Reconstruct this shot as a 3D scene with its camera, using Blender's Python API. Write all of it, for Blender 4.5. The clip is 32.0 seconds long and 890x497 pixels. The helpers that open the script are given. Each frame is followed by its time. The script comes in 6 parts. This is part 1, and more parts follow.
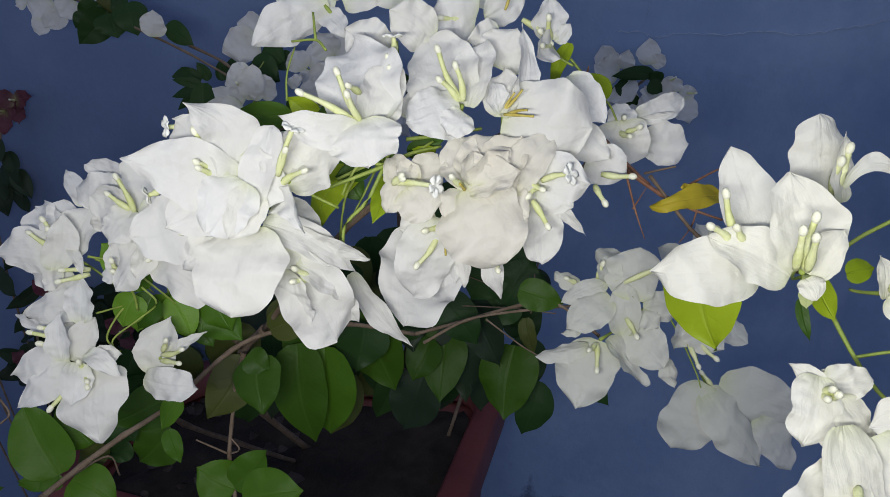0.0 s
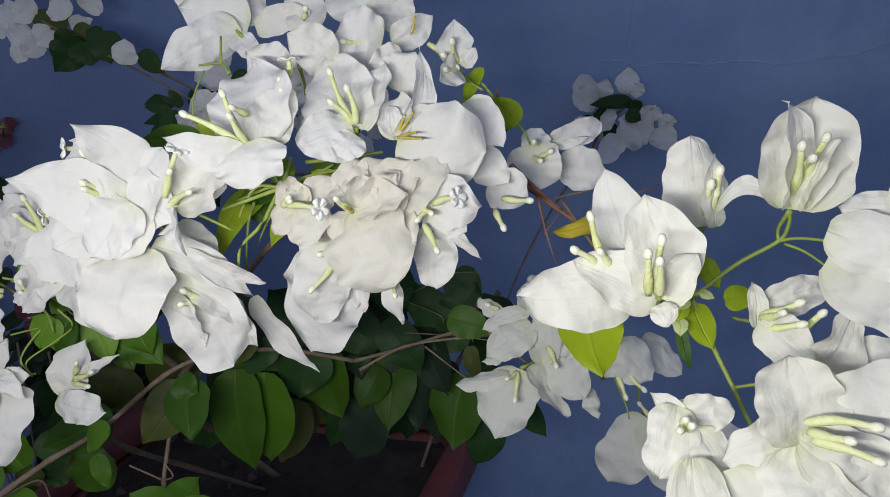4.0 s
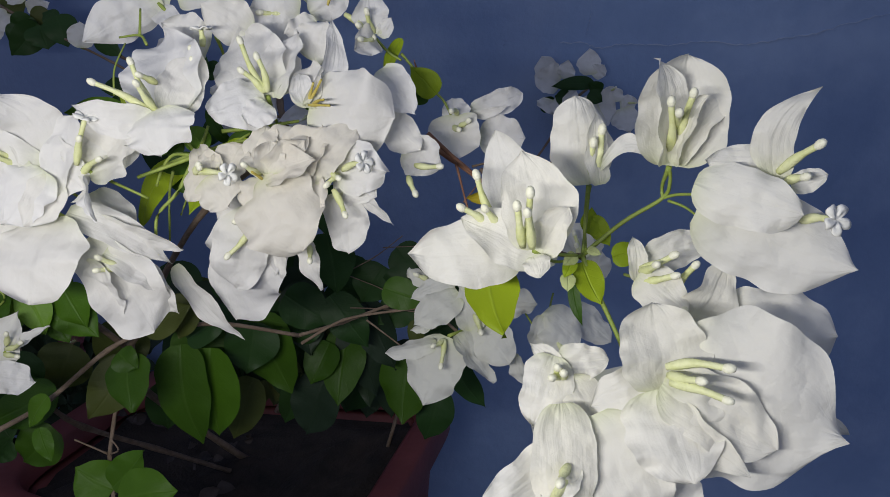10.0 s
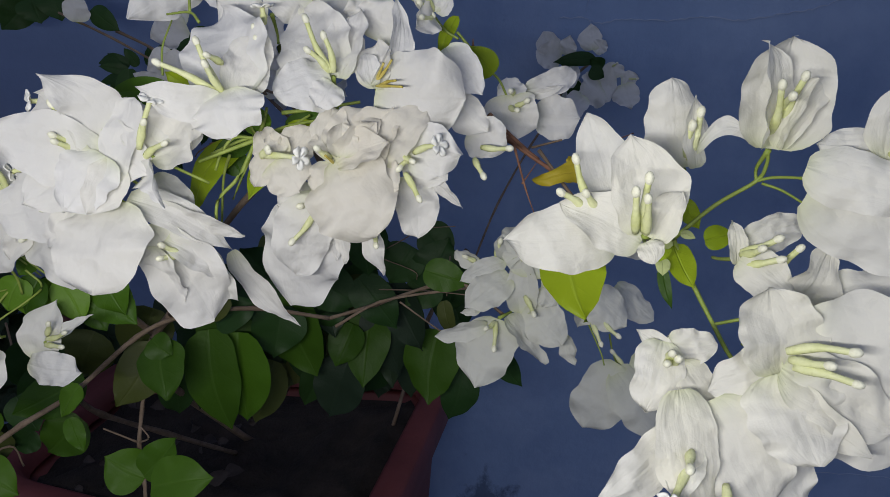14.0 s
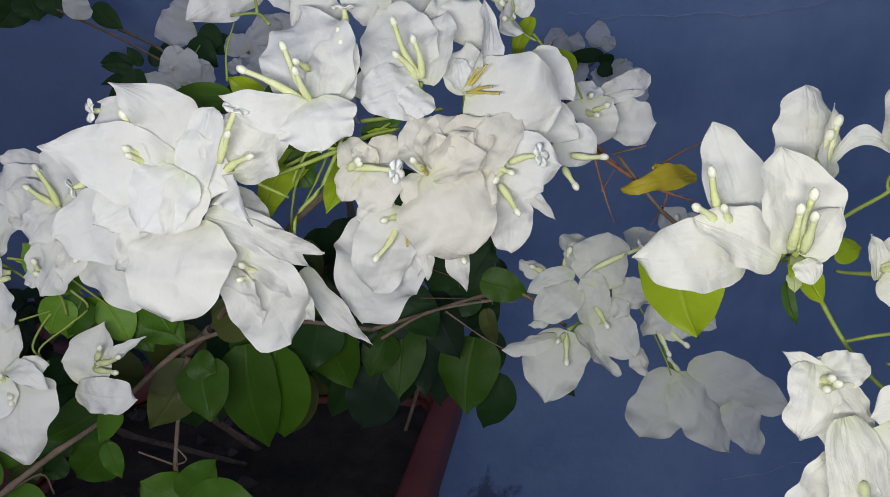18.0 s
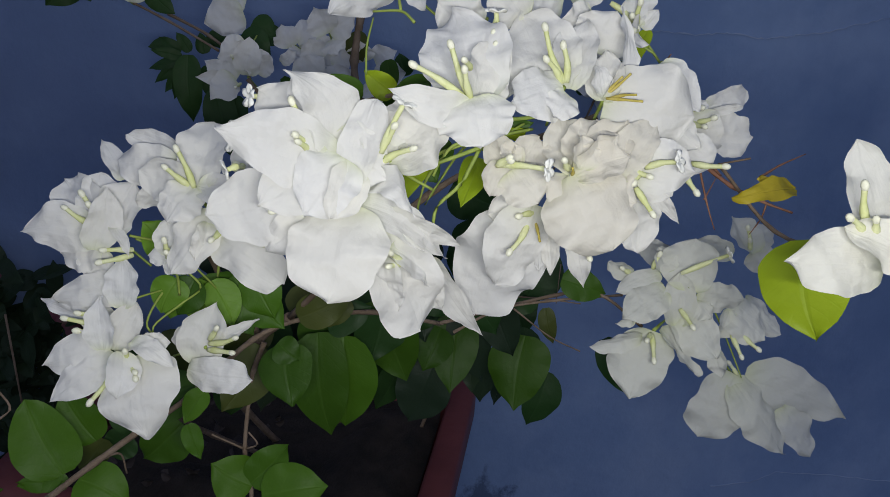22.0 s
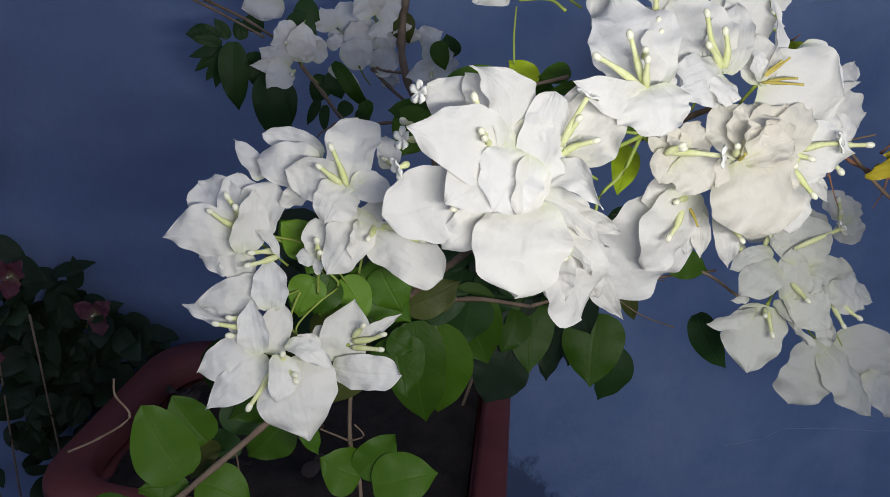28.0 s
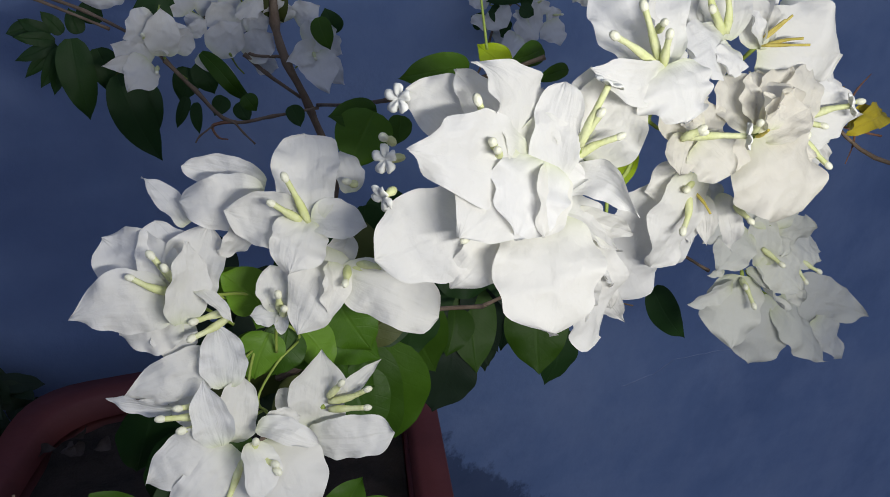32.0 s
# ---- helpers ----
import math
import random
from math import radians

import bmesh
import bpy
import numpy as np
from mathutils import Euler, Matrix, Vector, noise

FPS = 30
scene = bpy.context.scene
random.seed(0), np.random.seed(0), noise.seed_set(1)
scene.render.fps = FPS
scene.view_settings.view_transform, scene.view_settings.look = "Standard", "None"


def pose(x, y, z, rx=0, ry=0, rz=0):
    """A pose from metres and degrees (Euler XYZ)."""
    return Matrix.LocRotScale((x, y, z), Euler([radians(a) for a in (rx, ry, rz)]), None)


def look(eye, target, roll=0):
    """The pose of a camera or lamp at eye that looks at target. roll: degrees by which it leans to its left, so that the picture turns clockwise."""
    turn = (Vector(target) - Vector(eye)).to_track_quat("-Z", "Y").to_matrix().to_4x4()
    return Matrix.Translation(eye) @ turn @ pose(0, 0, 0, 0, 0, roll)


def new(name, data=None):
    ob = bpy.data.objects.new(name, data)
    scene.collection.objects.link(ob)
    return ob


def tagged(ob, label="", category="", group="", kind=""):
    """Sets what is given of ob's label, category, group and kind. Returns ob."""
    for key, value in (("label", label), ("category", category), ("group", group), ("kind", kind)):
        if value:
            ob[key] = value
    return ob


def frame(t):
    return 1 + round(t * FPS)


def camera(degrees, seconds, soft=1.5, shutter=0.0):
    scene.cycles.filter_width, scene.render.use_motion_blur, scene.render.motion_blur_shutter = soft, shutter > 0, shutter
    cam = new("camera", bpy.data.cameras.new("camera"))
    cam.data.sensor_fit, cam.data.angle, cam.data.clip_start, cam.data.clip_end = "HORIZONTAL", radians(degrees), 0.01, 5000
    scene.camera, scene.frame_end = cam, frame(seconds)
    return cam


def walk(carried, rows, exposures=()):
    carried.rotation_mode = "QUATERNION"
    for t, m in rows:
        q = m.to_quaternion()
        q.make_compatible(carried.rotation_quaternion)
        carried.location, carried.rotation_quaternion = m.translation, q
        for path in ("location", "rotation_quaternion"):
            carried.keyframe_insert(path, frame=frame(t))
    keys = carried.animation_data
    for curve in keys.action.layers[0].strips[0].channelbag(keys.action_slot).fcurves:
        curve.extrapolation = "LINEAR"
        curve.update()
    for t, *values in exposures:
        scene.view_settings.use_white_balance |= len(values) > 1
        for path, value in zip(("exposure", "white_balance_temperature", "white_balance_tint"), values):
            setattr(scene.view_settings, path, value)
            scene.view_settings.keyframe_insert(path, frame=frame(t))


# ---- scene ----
cam = camera(62.2, 32.0, soft=0.6)
METRES, EYE, TILT, LEAN, TURN = 0.45, 0.85, -21.0, 0.0, 0.0
ROWS = [
    (0.0, 0.0, 0.0, 0.0, -0.0, -1.04, 0.01),
    (0.5, 0.0115, 0.0013, 0.0037, 0.69, -0.54, 0.25),
    (1.0, 0.0235, 0.0057, 0.0065, 0.8, -0.28, 0.58),
    (1.5, 0.0395, 0.0104, 0.0049, 0.86, 0.21, 0.4),
    (2.0, 0.0587, 0.0133, -0.0008, 1.17, 0.82, -0.25),
    (2.5, 0.078, 0.0159, -0.0033, 1.51, 1.08, -0.55),
    (3.0, 0.0918, 0.0172, -0.0031, 1.69, 1.25, -0.41),
    (3.5, 0.1046, 0.0155, -0.0034, 1.86, 1.3, -0.52),
    (5.5, 0.1546, 0.0015, -0.0091, 1.14, 1.14, -0.19),
    (6.0, 0.169, 0.0036, -0.0109, 1.14, 1.14, -0.1),
    (6.5, 0.1804, 0.0089, -0.0121, 1.07, 1.25, 0.26),
    (7.0, 0.1881, 0.0136, -0.0119, 0.94, 1.41, 0.54),
    (7.5, 0.1952, 0.0168, -0.0122, 0.9, 1.52, 0.41),
    (8.0, 0.206, 0.0066, -0.0121, 1.38, 1.45, 0.43),
    (8.5, 0.2088, 0.0012, -0.0145, 1.54, 1.41, 0.35),
    (9.0, 0.2071, -0.0008, -0.0179, 1.62, 1.17, 0.09),
    (9.5, 0.2012, 0.0001, -0.0228, 1.33, 0.84, -0.05),
    (10.0, 0.1926, 0.0007, -0.029, 1.29, 0.61, 0.03),
    (10.5, 0.1817, 0.0006, -0.0311, 1.07, 0.47, -0.1),
    (11.0, 0.1712, -0.0023, -0.0308, 0.92, 0.26, -0.3),
    (11.5, 0.1607, -0.0092, -0.0341, 0.7, 0.06, -0.47),
    (12.0, 0.1475, -0.0052, -0.0366, 0.2, -0.3, -0.29),
    (12.5, 0.134, 0.0023, -0.0349, -0.26, -0.78, -0.1),
    (13.0, 0.1227, 0.0113, -0.0302, -0.85, -1.19, 0.04),
    (13.5, 0.1095, 0.0067, -0.0264, -1.24, -1.29, 0.29),
    (14.0, 0.0961, 0.01, -0.0201, -1.46, -1.38, 0.63),
    (14.5, 0.0811, 0.0136, -0.015, -1.63, -1.46, 0.86),
    (16.5, 0.0268, 0.0252, -0.0037, -2.86, -1.69, 1.13),
    (17.0, 0.012, 0.0337, -0.0009, -3.39, -1.8, 1.22),
    (17.5, -0.0009, 0.0437, -0.0017, -3.85, -1.86, 1.37),
    (18.0, -0.0127, 0.0509, -0.0004, -4.17, -1.92, 1.44),
    (18.5, -0.031, 0.0477, 0.0035, -4.78, -1.97, 1.51),
    (19.0, -0.0513, 0.0466, 0.0032, -5.21, -1.9, 1.36),
    (19.5, -0.0734, 0.0432, 0.0004, -5.58, -1.81, 0.77),
    (20.0, -0.0936, 0.0439, -0.0067, -5.99, -1.85, -0.0),
    (20.5, -0.113, 0.0437, -0.0119, -6.46, -1.81, -0.48),
    (21.0, -0.1298, 0.0423, -0.0101, -6.83, -1.84, -0.76),
    (21.5, -0.1452, 0.038, -0.0057, -6.82, -1.71, -1.12),
    (22.0, -0.1642, 0.0373, -0.0071, -6.95, -1.69, -1.31),
    (22.5, -0.1845, 0.0275, -0.0102, -7.1, -1.84, -1.56),
    (23.0, -0.1989, 0.0296, -0.0109, -7.1, -1.96, -1.61),
    (23.5, -0.2116, 0.0358, -0.0121, -7.4, -2.13, -1.52),
    (24.0, -0.2229, 0.0429, -0.0108, -7.8, -2.28, -1.28),
    (24.5, -0.2351, 0.0518, -0.0102, -8.29, -2.8, -0.94),
    (25.0, -0.2524, 0.0484, -0.007, -8.88, -3.16, -0.42),
    (25.5, -0.2691, 0.0498, -0.0035, -9.3, -3.2, -0.11),
    (26.0, -0.2869, 0.052, 0.0023, -9.7, -3.25, 0.29),
    (26.5, -0.3019, 0.052, 0.0058, -9.56, -3.48, 0.54),
    (28.5, -0.3512, 0.0746, 0.0134, -10.85, -4.09, 1.6),
    (29.0, -0.355, 0.0895, 0.0196, -12.74, -4.86, 2.3),
    (29.5, -0.3583, 0.1053, 0.0296, -14.45, -5.09, 3.39),
    (30.0, -0.3646, 0.1235, 0.0339, -16.1, -5.41, 4.14),
    (30.5, -0.3748, 0.146, 0.0388, -17.61, -6.32, 5.3),
    (31.0, -0.3907, 0.1698, 0.0459, -19.29, -6.96, 6.53),
    (31.5, -0.4061, 0.1925, 0.0557, -21.26, -7.3, 7.22),
    (32.0, -0.4177, 0.21, 0.0618, -22.35, -7.64, 7.77),
]
walk(cam, [(t, pose(0, 0, EYE, TILT, LEAN, TURN) @ pose(METRES * x, METRES * y, METRES * z, 90 + pitch, roll, yaw)) for t, x, y, z, yaw, pitch, roll in ROWS], [(0.0, 0.04, 6370, 10), (3.0, 0.0, 6370, 11), (6.0, 0.2, 6420, 12), (8.0, 0.15, 6420, 12), (9.0, -0.09, 6420, 13), (11.0, -0.17, 6420, 13), (13.0, -0.27, 6470, 12), (14.0, -0.24, 6420, 12), (17.0, -0.07, 6320, 11), (22.0, -0.11, 6320, 10), (26.0, 0.03, 6500, 11), (29.0, 0.16, 6500, 11), (32.0, 0.18, 6500, 10)])

# ---- light: the carried torch beside the lens, under a dim evening sky ----
world = bpy.data.worlds.new("evening_sky")
scene.world = world
world.use_nodes = True
world.node_tree.nodes["Background"].inputs[0].default_value = (0.58, 0.67, 0.97, 1)
world.node_tree.nodes["Background"].inputs[1].default_value = 0.36
torch = bpy.data.lights.new("torch", "AREA")
torch.shape, torch.size, torch.size_y = "RECTANGLE", 0.18, 0.012
torch.energy, torch.color = 1.10, (1.0, 0.985, 0.95)
new("torch", torch).matrix_world = look((-0.05, -0.022, 0.832), (0.02, 0.5, 0.74))


# ---- materials ----
def material(name):
    m = bpy.data.materials.new(name)
    m.use_nodes = True
    n, l = m.node_tree.nodes, m.node_tree.links
    return m, n, l, n["Principled BSDF"]


def noise_node(n, l, scale, detail=4.0, rough=0.55, coord="Object", stretch=None):
    tc = n.new("ShaderNodeTexCoord")
    t = n.new("ShaderNodeTexNoise")
    t.inputs["Scale"].default_value, t.inputs["Detail"].default_value, t.inputs["Roughness"].default_value = scale, detail, rough
    if stretch:
        mp = n.new("ShaderNodeMapping")
        mp.inputs["Scale"].default_value = stretch
        l.new(tc.outputs[coord], mp.inputs[0])
        l.new(mp.outputs[0], t.inputs["Vector"])
    else:
        l.new(tc.outputs[coord], t.inputs["Vector"])
    return t


def ramp(n, l, src, stops):
    r = n.new("ShaderNodeValToRGB")
    e = r.color_ramp.elements
    e[0].position, e[0].color = stops[0][0], (*stops[0][1], 1)
    e[1].position, e[1].color = stops[-1][0], (*stops[-1][1], 1)
    for p, c in stops[1:-1]:
        x = e.new(p)
        x.color = (*c, 1)
    l.new(src, r.inputs[0])
    return r


def math_node(n, l, op, a, b=None, c=None):
    m = n.new("ShaderNodeMath")
    m.operation = op
    for i, x in enumerate((a, b, c)):
        if x is None:
            continue
        if isinstance(x, (int, float)):
            m.inputs[i].default_value = x
        else:
            l.new(x, m.inputs[i])
    return m.outputs[0]


def mix_rgb(n, l, fac, a, b, kind="MIX"):
    m = n.new("ShaderNodeMix")
    m.data_type, m.blend_type = "RGBA", kind
    for i, x in ((0, fac), (6, a), (7, b)):
        if isinstance(x, (int, float)):
            m.inputs[i].default_value = x
        elif isinstance(x, tuple):
            m.inputs[i].default_value = (*x, 1)
        else:
            l.new(x, m.inputs[i])
    return m.outputs[2]


def bump(n, l, bs, height, strength, distance=0.001, before=None):
    b = n.new("ShaderNodeBump")
    b.inputs["Strength"].default_value, b.inputs["Distance"].default_value = strength, distance
    l.new(height, b.inputs["Height"])
    if before:
        l.new(before, b.inputs["Normal"])
    l.new(b.outputs[0], bs.inputs["Normal"])
    return b.outputs[0]


def vein_height(n, l, side_veins=9.0):
    """Midrib and slanting side veins of a blade, from its own length (u) and breadth (v) coordinates."""
    tc = n.new("ShaderNodeTexCoord")
    sp = n.new("ShaderNodeSeparateXYZ")
    l.new(tc.outputs["UV"], sp.inputs[0])
    off = math_node(n, l, "ABSOLUTE", math_node(n, l, "SUBTRACT", sp.outputs[1], 0.5))
    wob = noise_node(n, l, 60, 2)
    u = math_node(n, l, "ADD", sp.outputs[0], math_node(n, l, "MULTIPLY", wob.outputs[0], 0.09))
    ph = math_node(n, l, "SUBTRACT", u, math_node(n, l, "MULTIPLY", off, 0.55))
    w = math_node(n, l, "ABSOLUTE", math_node(n, l, "SINE", math_node(n, l, "MULTIPLY", ph, side_veins * 3.1416)))
    side = math_node(n, l, "SUBTRACT", 1.0, math_node(n, l, "MINIMUM", math_node(n, l, "MULTIPLY", w, 4.0), 1.0))
    mid = math_node(n, l, "SUBTRACT", 1.0, math_node(n, l, "MINIMUM", math_node(n, l, "MULTIPLY", off, 22.0), 1.0))
    return math_node(n, l, "MAXIMUM", mid, math_node(n, l, "MULTIPLY", side, 0.45)), mid, sp.outputs[0]


def bract_material(name, pale, warm):
    m, n, l, bs = material(name)
    veins, mid, u = vein_height(n, l, 6.0)
    info = n.new("ShaderNodeObjectInfo")
    col = mix_rgb(n, l, info.outputs["Random"], pale, warm)
    blot = noise_node(n, l, 55, 3)
    col = mix_rgb(n, l, math_node(n, l, "MULTIPLY", blot.outputs[0], 0.16), col, (0.62, 0.60, 0.56))
    base = math_node(n, l, "POWER", math_node(n, l, "SUBTRACT", 1.0, u), 9.0)
    col = mix_rgb(n, l, math_node(n, l, "MULTIPLY", base, 0.55), col, (0.60, 0.66, 0.28))
    col = mix_rgb(n, l, math_node(n, l, "MULTIPLY", veins, 0.025), col, (0.66, 0.67, 0.52))
    l.new(col, bs.inputs["Base Color"])
    bs.inputs["Roughness"].default_value = 0.62
    bs.inputs["Specular IOR Level"].default_value = 0.25
    crinkle = noise_node(n, l, 170, 5, 0.6)
    fold = noise_node(n, l, 60, 3, 0.5)
    h = math_node(n, l, "ADD", math_node(n, l, "MULTIPLY", fold.outputs[0], 1.3), math_node(n, l, "MULTIPLY", crinkle.outputs[0], 0.22))
    h = math_node(n, l, "SUBTRACT", h, math_node(n, l, "ADD", math_node(n, l, "MULTIPLY", veins, 0.03), math_node(n, l, "MULTIPLY", mid, 0.05)))
    net = n.new("ShaderNodeTexVoronoi")
    net.feature = "DISTANCE_TO_EDGE"
    net.inputs["Scale"].default_value = 150
    tcn = n.new("ShaderNodeTexCoord")
    warp = n.new("ShaderNodeVectorMath")
    warp.operation = "MULTIPLY_ADD"
    l.new(crinkle.outputs["Color"], warp.inputs[0])
    warp.inputs[1].default_value = (0.004, 0.004, 0.004)
    l.new(tcn.outputs["Object"], warp.inputs[2])
    l.new(warp.outputs[0], net.inputs["Vector"])
    groove = math_node(n, l, "MINIMUM", math_node(n, l, "MULTIPLY", net.outputs["Distance"], 3.5), 1.0)
    h = math_node(n, l, "ADD", h, math_node(n, l, "MULTIPLY", groove, 0.10))
    pleat = noise_node(n, l, 1.0, 3, 0.5, coord="UV", stretch=(1.7, 7.0, 1.0))
    h = math_node(n, l, "ADD", h, math_node(n, l, "MULTIPLY", pleat.outputs[0], 0.42))
    bump(n, l, bs, h, 0.65, 0.0022)
    tr = n.new("ShaderNodeBsdfTranslucent")
    l.new(col, tr.inputs[0])
    mx = n.new("ShaderNodeMixShader")
    mx.inputs[0].default_value = 0.30
    l.new(bs.outputs[0], mx.inputs[1])
    l.new(tr.outputs[0], mx.inputs[2])
    l.new(mx.outputs[0], n["Material Output"].inputs[0])
    return m


def leaf_material(name, dark, light, vein):
    m, n, l, bs = material(name)
    veins, mid, u = vein_height(n, l, 6.0)
    info = n.new("ShaderNodeObjectInfo")
    col = mix_rgb(n, l, info.outputs["Random"], dark, light)
    blot = noise_node(n, l, 70, 4)
    col = mix_rgb(n, l, math_node(n, l, "MULTIPLY", blot.outputs[0], 0.5), col, tuple(0.55 * c for c in dark))
    col = mix_rgb(n, l, math_node(n, l, "ADD", math_node(n, l, "MULTIPLY", veins, 0.03), math_node(n, l, "MULTIPLY", mid, 0.06)), col, vein)
    l.new(col, bs.inputs["Base Color"])
    bs.inputs["Roughness"].default_value = 0.5
    bs.inputs["Specular IOR Level"].default_value = 0.24
    grain = noise_node(n, l, 260, 4)
    h = math_node(n, l, "SUBTRACT", math_node(n, l, "MULTIPLY", grain.outputs[0], 0.35), math_node(n, l, "ADD", math_node(n, l, "MULTIPLY", veins, 0.12), math_node(n, l, "MULTIPLY", mid, 0.22)))
    bump(n, l, bs, h, 0.6, 0.0012)
    tr = n.new("ShaderNodeBsdfTranslucent")
    l.new(col, tr.inputs[0])
    mx = n.new("ShaderNodeMixShader")
    mx.inputs[0].default_value = 0.2
    l.new(bs.outputs[0], mx.inputs[1])
    l.new(tr.outputs[0], mx.inputs[2])
    l.new(mx.outputs[0], n["Material Output"].inputs[0])
    return m


def mottled(name, a, b, scale, rough=0.6, relief=0.3, fine=None, spec=0.4):
    m, n, l, bs = material(name)
    t = noise_node(n, l, scale, 5)
    r = ramp(n, l, t.outputs[0], [(0.3, a), (0.7, b)])
    t2 = noise_node(n, l, fine or scale * 7, 5)
    col = mix_rgb(n, l, math_node(n, l, "MULTIPLY", t2.outputs[0], 0.3), r.outputs[0], tuple(0.55 * c for c in a))
    l.new(col, bs.inputs["Base Color"])
    bs.inputs["Roughness"].default_value = rough
    bs.inputs["Specular IOR Level"].default_value = spec
    bump(n, l, bs, t2.outputs[0], relief, 0.002)
    return m


TONES = {
    "white": bract_material("white_bract", (0.83, 0.825, 0.80), (0.82, 0.805, 0.745)),
    "ivory": bract_material("ivory_bract", (0.86, 0.85, 0.78), (0.85, 0.83, 0.72)),
    # greenish bracts, also dulled: weak torch light on this spray is in the colour
    "pale": bract_material("aged_greenish_dimmed_bract", (0.71, 0.715, 0.66), (0.68, 0.685, 0.61)),
    "cream": bract_material("cream_bract", (0.74, 0.70, 0.60), (0.77, 0.74, 0.65)),
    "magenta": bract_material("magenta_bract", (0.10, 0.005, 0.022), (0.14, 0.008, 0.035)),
}
GREENS = {
    "leaf": leaf_material("green_leaf", (0.036, 0.094, 0.006), (0.054, 0.128, 0.009), (0.17, 0.31, 0.06)),
    "spring": leaf_material("spring_green_leaf", (0.120, 0.250, 0.020), (0.165, 0.320, 0.028), (0.30, 0.45, 0.10)),
    "lime": leaf_material("lime_leaf", (0.27, 0.38, 0.012), (0.34, 0.45, 0.016), (0.40, 0.52, 0.10)),
    # leaf green raised: stronger torch light on low leaves is put into the colour
    "fresh_lit": leaf_material("fresh_lit_leaf", (0.058, 0.146, 0.008), (0.088, 0.196, 0.013), (0.22, 0.36, 0.08)),
    # two darker leaf greens: shade under and behind blooms put into the colour
    "dark": leaf_material("shaded_leaf", (0.020, 0.060, 0.014), (0.034, 0.085, 0.018), (0.08, 0.15, 0.05)),
    "black": leaf_material("deep_shade_leaf", (0.022, 0.042, 0.022), (0.036, 0.062, 0.028), (0.035, 0.06, 0.03)),
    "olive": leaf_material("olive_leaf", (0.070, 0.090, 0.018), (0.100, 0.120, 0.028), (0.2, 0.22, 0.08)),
    "bud": leaf_material("young_bud_green", (0.46, 0.54, 0.20), (0.56, 0.62, 0.28), (0.6, 0.66, 0.36)),
    "yellow": leaf_material("yellow_leaf", (0.50, 0.40, 0.03), (0.60, 0.48, 0.06), (0.6, 0.45, 0.12)),
}
STEMS = {
    "stem": mottled("green_stem", (0.22, 0.30, 0.05), (0.34, 0.42, 0.09), 120, 0.5),
    "bark": mottled("grey_brown_bark", (0.16, 0.11, 0.07), (0.28, 0.21, 0.15), 90, 0.8, 0.6),
    "twig": mottled("reddish_bark", (0.22, 0.10, 0.06), (0.34, 0.18, 0.11), 90, 0.75, 0.5),
}
TUBE = mottled("floret_tube", (0.64, 0.68, 0.28), (0.78, 0.80, 0.50), 150, 0.5)
WILT = mottled("wilted_tube", (0.50, 0.40, 0.06), (0.62, 0.52, 0.16), 150, 0.6)
CREAM = mottled("floret_tip", (0.84, 0.83, 0.60), (0.88, 0.88, 0.72), 200, 0.5)
PETAL = mottled("floret_petal", (0.84, 0.84, 0.76), (0.88, 0.88, 0.82), 90, 0.55, 0.1)
POT = mottled("terracotta_plastic", (0.12, 0.030, 0.028), (0.19, 0.050, 0.045), 14, 0.55, 0.15)
SOIL = mottled("dark_soil", (0.011, 0.009, 0.008), (0.036, 0.027, 0.022), 40, 0.95, 1.0)
DRY = mottled("dry_leaf_litter", (0.030, 0.024, 0.022), (0.075, 0.058, 0.052), 60, 0.85, 0.5)
CHIP = mottled("bare_plaster", (0.30, 0.385, 0.56), (0.42, 0.50, 0.66), 60, 0.9)
CONCRETE = mottled("concrete", (0.10, 0.10, 0.10), (0.20, 0.19, 0.18), 6, 0.9, 0.5)


